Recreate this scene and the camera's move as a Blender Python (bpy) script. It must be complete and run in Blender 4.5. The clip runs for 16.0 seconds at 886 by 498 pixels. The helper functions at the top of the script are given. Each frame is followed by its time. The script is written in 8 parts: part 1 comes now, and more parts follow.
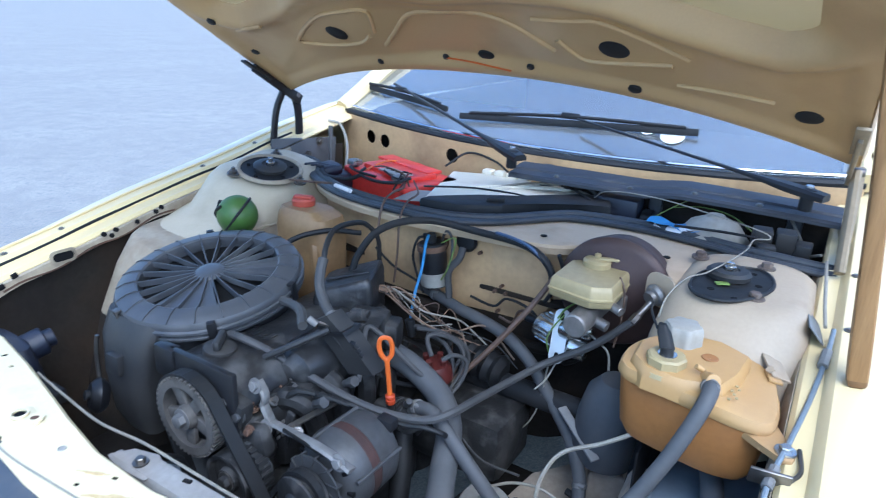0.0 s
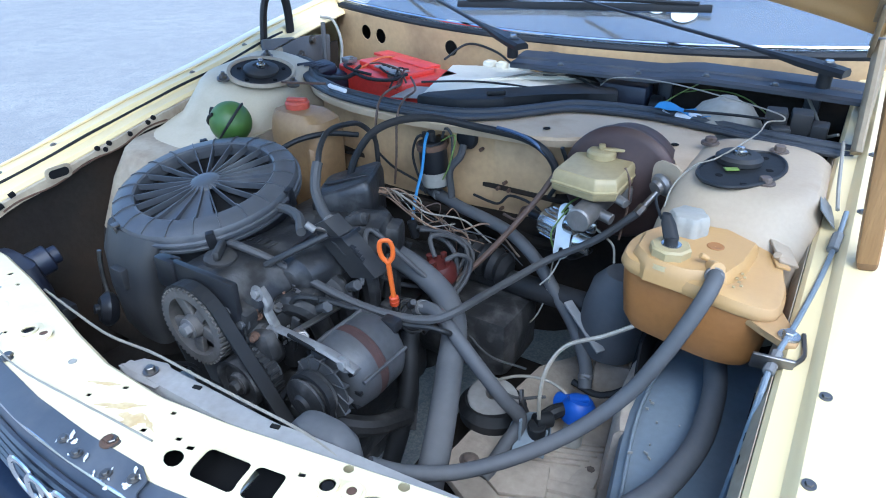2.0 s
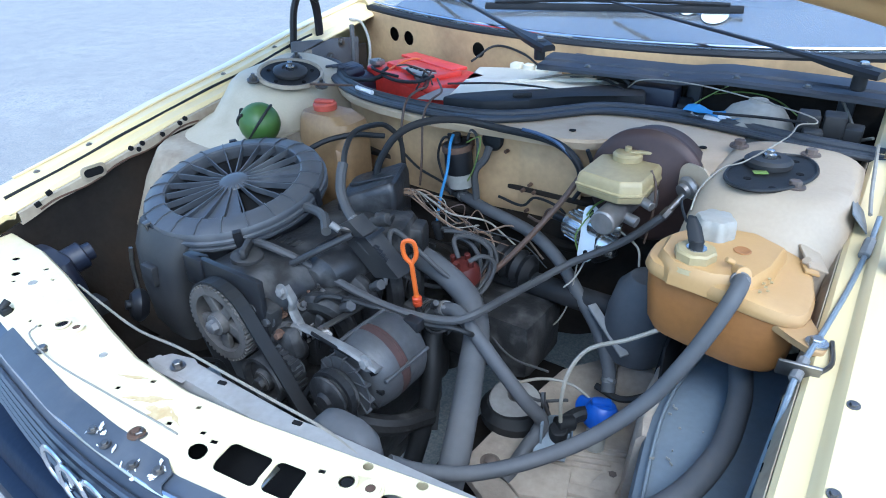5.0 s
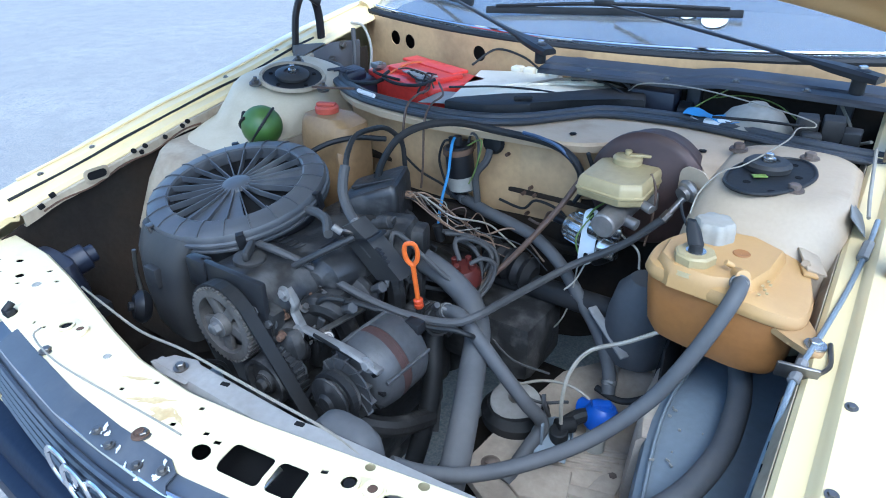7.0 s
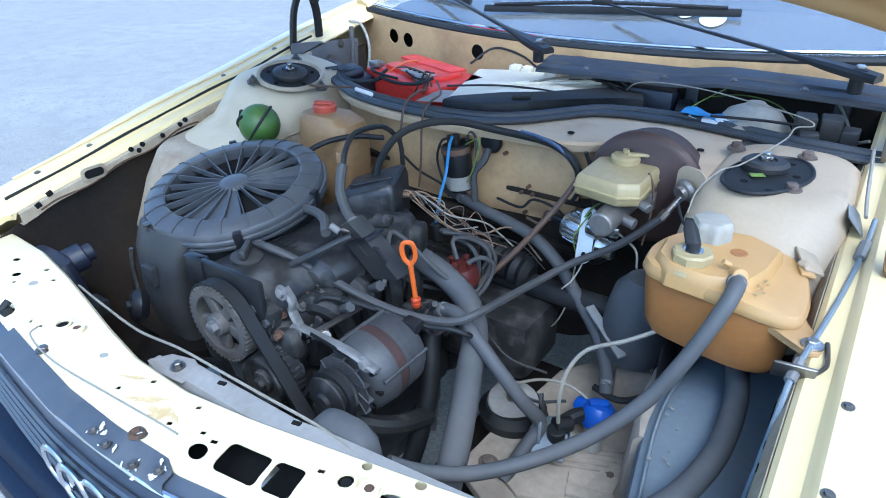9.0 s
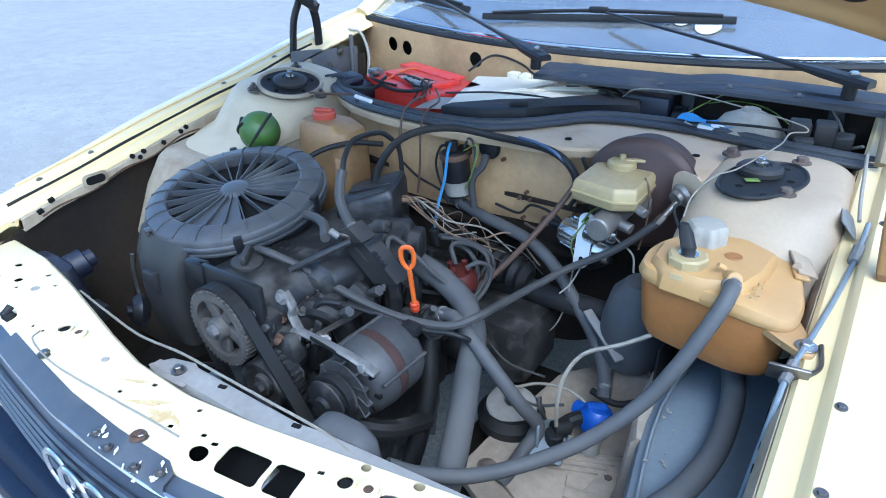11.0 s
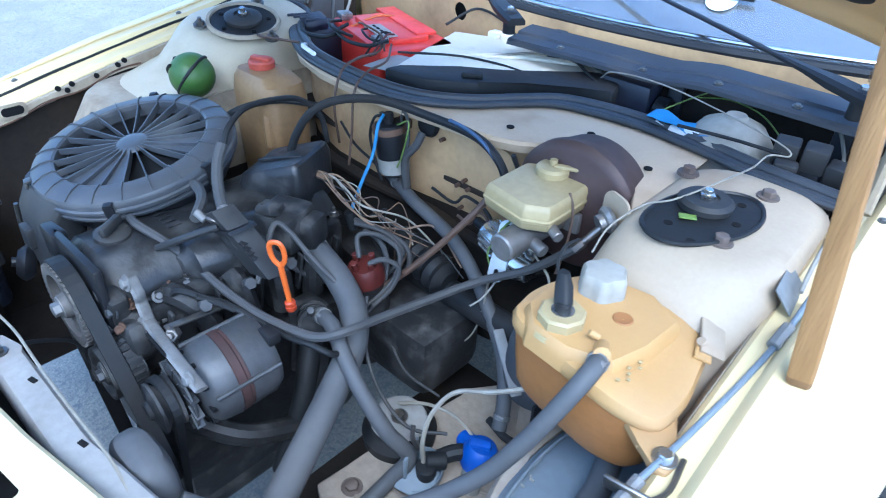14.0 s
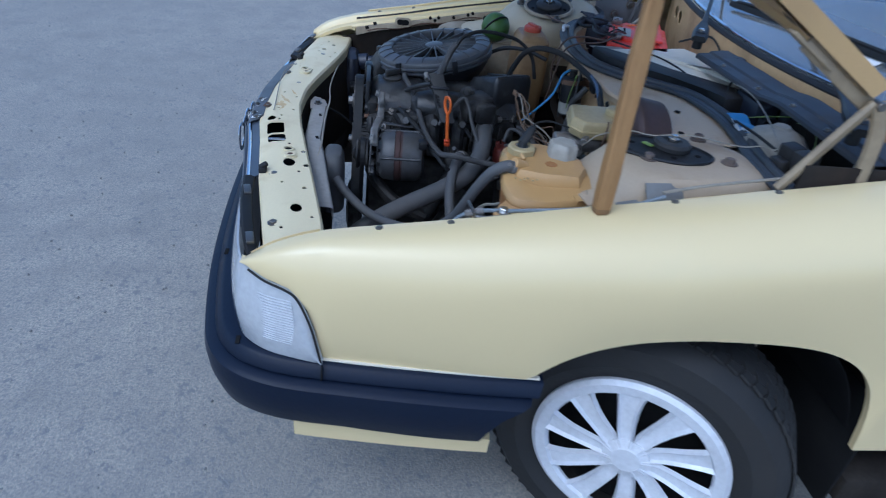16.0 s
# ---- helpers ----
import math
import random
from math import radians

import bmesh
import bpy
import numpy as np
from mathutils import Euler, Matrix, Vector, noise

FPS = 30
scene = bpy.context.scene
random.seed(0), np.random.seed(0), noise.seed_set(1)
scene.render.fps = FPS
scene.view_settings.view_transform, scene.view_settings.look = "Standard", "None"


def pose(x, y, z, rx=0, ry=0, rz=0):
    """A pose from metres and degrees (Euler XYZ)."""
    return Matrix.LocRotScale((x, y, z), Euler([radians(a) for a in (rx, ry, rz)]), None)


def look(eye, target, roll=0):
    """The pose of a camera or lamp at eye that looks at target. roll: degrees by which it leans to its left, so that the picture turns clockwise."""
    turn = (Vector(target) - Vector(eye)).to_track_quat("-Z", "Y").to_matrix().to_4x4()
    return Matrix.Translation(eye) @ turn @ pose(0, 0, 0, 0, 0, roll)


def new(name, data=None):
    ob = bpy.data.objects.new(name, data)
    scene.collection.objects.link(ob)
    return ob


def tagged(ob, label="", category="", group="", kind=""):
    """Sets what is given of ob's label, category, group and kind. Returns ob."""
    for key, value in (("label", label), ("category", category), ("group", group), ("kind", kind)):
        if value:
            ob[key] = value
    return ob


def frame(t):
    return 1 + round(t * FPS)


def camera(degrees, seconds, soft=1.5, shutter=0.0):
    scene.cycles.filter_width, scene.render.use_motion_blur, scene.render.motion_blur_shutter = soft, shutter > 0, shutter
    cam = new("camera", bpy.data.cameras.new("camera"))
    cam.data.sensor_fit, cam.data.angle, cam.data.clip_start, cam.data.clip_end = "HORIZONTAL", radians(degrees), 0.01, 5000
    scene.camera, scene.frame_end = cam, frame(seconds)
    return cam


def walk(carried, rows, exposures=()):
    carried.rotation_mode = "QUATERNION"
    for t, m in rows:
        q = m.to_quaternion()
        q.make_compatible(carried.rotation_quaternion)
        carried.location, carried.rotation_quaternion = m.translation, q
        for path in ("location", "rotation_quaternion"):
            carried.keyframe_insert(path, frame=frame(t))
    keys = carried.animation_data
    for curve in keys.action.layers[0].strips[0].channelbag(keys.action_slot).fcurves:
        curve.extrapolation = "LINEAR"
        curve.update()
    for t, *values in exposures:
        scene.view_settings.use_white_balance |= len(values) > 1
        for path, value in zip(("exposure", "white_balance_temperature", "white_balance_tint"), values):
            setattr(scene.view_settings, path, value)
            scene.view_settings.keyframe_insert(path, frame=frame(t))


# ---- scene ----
cam = camera(69.2, 16.0, soft=1.0, shutter=0.4)
PATH = [
    (0, (0.66, -0.137, 1.261), (-0.31, 1.47, 0.57), 2.7),
    (0.5, (0.68, -0.125, 1.253), (-0.395, 1.402, 0.538), 2.2),
    (1, (0.674, -0.108, 1.257), (-0.418, 1.412, 0.551), 1.6),
    (1.5, (0.669, -0.101, 1.253), (-0.336, 1.432, 0.455), 1.7),
    (1.7, (0.674, -0.104, 1.248), (-0.272, 1.406, 0.340), 0.5),
    (2, (0.67, -0.104, 1.248), (-0.266, 1.374, 0.277), -0.4),
    (2.5, (0.677, -0.103, 1.249), (-0.304, 1.343, 0.274), -0.7),
    (3, (0.678, -0.104, 1.248), (-0.307, 1.324, 0.253), -1.0),
    (3.5, (0.677, -0.102, 1.249), (-0.316, 1.325, 0.259), -1.0),
    (4, (0.677, -0.1, 1.248), (-0.32, 1.335, 0.274), -1.0),
    (6.5, (0.68, -0.109, 1.25), (-0.341, 1.319, 0.291), -1.1),
    (7, (0.68, -0.109, 1.252), (-0.331, 1.326, 0.294), -1.0),
    (7.5, (0.68, -0.108, 1.25), (-0.335, 1.324, 0.293), -1.1),
    (8, (0.68, -0.105, 1.249), (-0.323, 1.333, 0.288), -1.0),
    (8.5, (0.68, -0.107, 1.25), (-0.325, 1.331, 0.29), -0.8),
    (9, (0.681, -0.107, 1.252), (-0.326, 1.329, 0.29), -0.9),
    (11.5, (0.696, -0.116, 1.253), (-0.321, 1.329, 0.317), -1.1),
    (12, (0.716, -0.109, 1.253), (-0.329, 1.315, 0.316), -1.1),
    (12.5, (0.751, -0.092, 1.251), (-0.341, 1.29, 0.303), -1.1),
    (13, (0.784, -0.04, 1.253), (-0.344, 1.277, 0.256), -1.6),
    (13.3, (0.782, 0.028, 1.255), (-0.338, 1.338, 0.240), -1.0),
    (13.5, (0.775, 0.094, 1.263), (-0.371, 1.356, 0.218), 0.4),
    (13.7, (0.775, 0.145, 1.270), (-0.362, 1.395, 0.199), 1.6),
    (14, (0.788, 0.205, 1.284), (-0.303, 1.439, 0.151), 2.7),
    (14.3, (0.855, 0.242, 1.301), (-0.364, 1.361, 0.177), 0.7),
    (14.5, (0.947, 0.273, 1.304), (-0.394, 1.282, 0.217), 3.1),
    (14.7, (1.036, 0.276, 1.320), (-0.439, 1.057, 0.218), 4.1),
    (15, (1.159, 0.293, 1.319), (-0.47, 0.795, 0.272), 2.9),
    (15.2, (1.271, 0.299, 1.282), (-0.409, 0.676, 0.265), 4.1),
    (15.3, (1.330, 0.302, 1.265), (-0.335, 0.588, 0.195), 4.5),
    (15.5, (1.424, 0.304, 1.3), (-0.138, 0.614, 0.091), 7.6),
    (15.7, (1.526, 0.322, 1.308), (-0.084, 0.636, 0.163), 8.6),
    (16, (1.66, 0.409, 1.319), (-0.001, 0.666, 0.236), 7.5),
]
walk(cam, [(t, look(eye, target, roll)) for t, eye, target, roll in PATH],
     [(0, 1.58, 4920, 5), (0.5, 1.80, 4920, 5), (1.0, 1.72, 4920, 4), (1.5, 1.62, 4920, 4), (3, 1.68, 4900, 2), (12.5, 1.69, 4880, 2), (13.5, 1.60, 4850, 4), (14, 1.94, 4650, 3), (14.6, 1.84, 4680, 3), (15.2, 1.10, 4760, 3), (15.6, 0.56, 4760, 5), (16, 0.38, 4820, 6)])

# ---- world and light ----
world = bpy.data.worlds.new("world")
scene.world = world
world.use_nodes = True
wn = world.node_tree
bg = wn.nodes["Background"]
sky = wn.nodes.new("ShaderNodeTexSky")
sky.sky_type = "NISHITA"
sky.sun_disc = False
sky.sun_elevation = radians(52)
sky.sun_rotation = radians(120)
sky.air_density = 1.0
sky.dust_density = 2.5
wn.links.new(sky.outputs[0], bg.inputs[0])
bg.inputs[1].default_value = 0.15
sun = new("sun", bpy.data.lights.new("sun", "SUN"))
sun.data.energy = 0.62
sun.data.angle = radians(25)
sun.data.color = (1.0, 0.97, 0.93)
sun.matrix_world = look((3.6, -5.5, 9.5), (0, 0.6, 0.5))

# ---- materials ----


def mat(name, c, c2=None, rough=0.5, metal=0.0, scale=12.0, fine=90.0, bump=0.0, dirt=None, dirt_amount=0.0, coat=0.0,
        spec=0.5, rand=0.0, stretch=(1, 1, 1), dirt_scale=5.0, trans=0.0, speck=0.35):
    """A surface with two scales of tone, grime in patches and a fine relief."""
    m = bpy.data.materials.new(name)
    m.use_nodes = True
    nt = m.node_tree
    n, ln = nt.nodes, nt.links
    p = n["Principled BSDF"]
    c2 = c2 or tuple(v * 0.75 for v in c)
    co = n.new("ShaderNodeTexCoord")
    mp = n.new("ShaderNodeMapping")
    mp.inputs["Scale"].default_value = stretch
    ln.new(co.outputs["Object"], mp.inputs[0])

    def noise_at(sc, detail, lo, hi):
        t = n.new("ShaderNodeTexNoise")
        t.inputs["Scale"].default_value, t.inputs["Detail"].default_value = sc, detail
        ln.new(mp.outputs[0], t.inputs["Vector"])
        r = n.new("ShaderNodeMapRange")
        r.inputs["From Min"].default_value, r.inputs["From Max"].default_value = lo, hi
        ln.new(t.outputs["Fac"], r.inputs["Value"])
        return t, r

    def mix(a, b, f):
        x = n.new("ShaderNodeMix")
        x.data_type = "RGBA"
        for sock, v in ((x.inputs[6], a), (x.inputs[7], b)):
            if isinstance(v, tuple):
                sock.default_value = (*v, 1)
            else:
                ln.new(v, sock)
        if isinstance(f, float):
            x.inputs[0].default_value = f
        else:
            ln.new(f, x.inputs[0])
        return x.outputs[2]

    _, big = noise_at(scale, 4, 0.3, 0.7)
    ft, small = noise_at(fine, 3, 0.35, 0.75)
    col = mix(c, c2, big.outputs[0])
    grain = n.new("ShaderNodeMath")
    grain.operation = "MULTIPLY"
    grain.inputs[1].default_value = speck
    ln.new(small.outputs[0], grain.inputs[0])
    col = mix(col, tuple(v * 0.7 for v in c2), grain.outputs[0])
    if dirt:
        _, d = noise_at(dirt_scale, 8, 0.62 - 0.3 * dirt_amount, 0.8 - 0.2 * dirt_amount)
        dm = n.new("ShaderNodeMath")
        dm.operation = "MULTIPLY"
        dm.inputs[1].default_value = min(0.9, 0.35 + dirt_amount * 0.5)
        ln.new(d.outputs[0], dm.inputs[0])
        col = mix(col, dirt, dm.outputs[0])
        rr = n.new("ShaderNodeMapRange")
        rr.inputs["To Min"].default_value, rr.inputs["To Max"].default_value = rough, min(1.0, rough + 0.35)
        ln.new(d.outputs[0], rr.inputs["Value"])
        ln.new(rr.outputs[0], p.inputs["Roughness"])
    else:
        p.inputs["Roughness"].default_value = rough
    if rand:
        oi = n.new("ShaderNodeObjectInfo")
        hs = n.new("ShaderNodeHueSaturation")
        mr = n.new("ShaderNodeMapRange")
        mr.inputs["To Min"].default_value, mr.inputs["To Max"].default_value = 1 - rand, 1 + rand
        ln.new(oi.outputs["Random"], mr.inputs["Value"])
        ln.new(mr.outputs[0], hs.inputs["Value"])
        ln.new(col, hs.inputs["Color"])
        col = hs.outputs[0]
    ln.new(col, p.inputs["Base Color"])
    p.inputs["Metallic"].default_value = metal
    p.inputs["Specular IOR Level"].default_value = spec
    p.inputs["Coat Weight"].default_value = coat
    p.inputs["Coat Roughness"].default_value = 0.08
    if trans:
        p.inputs["Transmission Weight"].default_value = trans
    if bump:
        b = n.new("ShaderNodeBump")
        b.inputs["Strength"].default_value = bump
        b.inputs["Distance"].default_value = 0.002
        ln.new(ft.outputs["Fac"], b.inputs["Height"])
        ln.new(b.outputs[0], p.inputs["Normal"])
    return m


def glass_mat(name, tint, rough=0.02):
    m = bpy.data.materials.new(name)
    m.use_nodes = True
    p = m.node_tree.nodes["Principled BSDF"]
    p.inputs["Base Color"].default_value = (*tint, 1)
    p.inputs["Transmission Weight"].default_value = 1.0
    p.inputs["Roughness"].default_value = rough
    p.inputs["IOR"].default_value = 1.55
    p.inputs["Coat Weight"].default_value = 1.0
    p.inputs["Coat IOR"].default_value = 2.1
    p.inputs["Coat Roughness"].default_value = 0.03
    # a thin film of road dust, also paling the glass like reflected sky
    nt = m.node_tree
    film = nt.nodes.new("ShaderNodeBsdfDiffuse")
    film.inputs[0].default_value = (0.50, 0.50, 0.49, 1)
    tex = nt.nodes.new("ShaderNodeTexNoise")
    tex.inputs["Scale"].default_value, tex.inputs["Detail"].default_value = 4, 8
    rng_ = nt.nodes.new("ShaderNodeMapRange")
    rng_.inputs["To Min"].default_value, rng_.inputs["To Max"].default_value = 0.03, 0.17
    mx = nt.nodes.new("ShaderNodeMixShader")
    nt.links.new(tex.outputs["Fac"], rng_.inputs["Value"])
    nt.links.new(rng_.outputs[0], mx.inputs[0])
    nt.links.new(p.outputs[0], mx.inputs[1])
    nt.links.new(film.outputs[0], mx.inputs[2])
    nt.links.new(mx.outputs[0], nt.nodes["Material Output"].inputs[0])
    return m


RUST = (0.20, 0.085, 0.035)
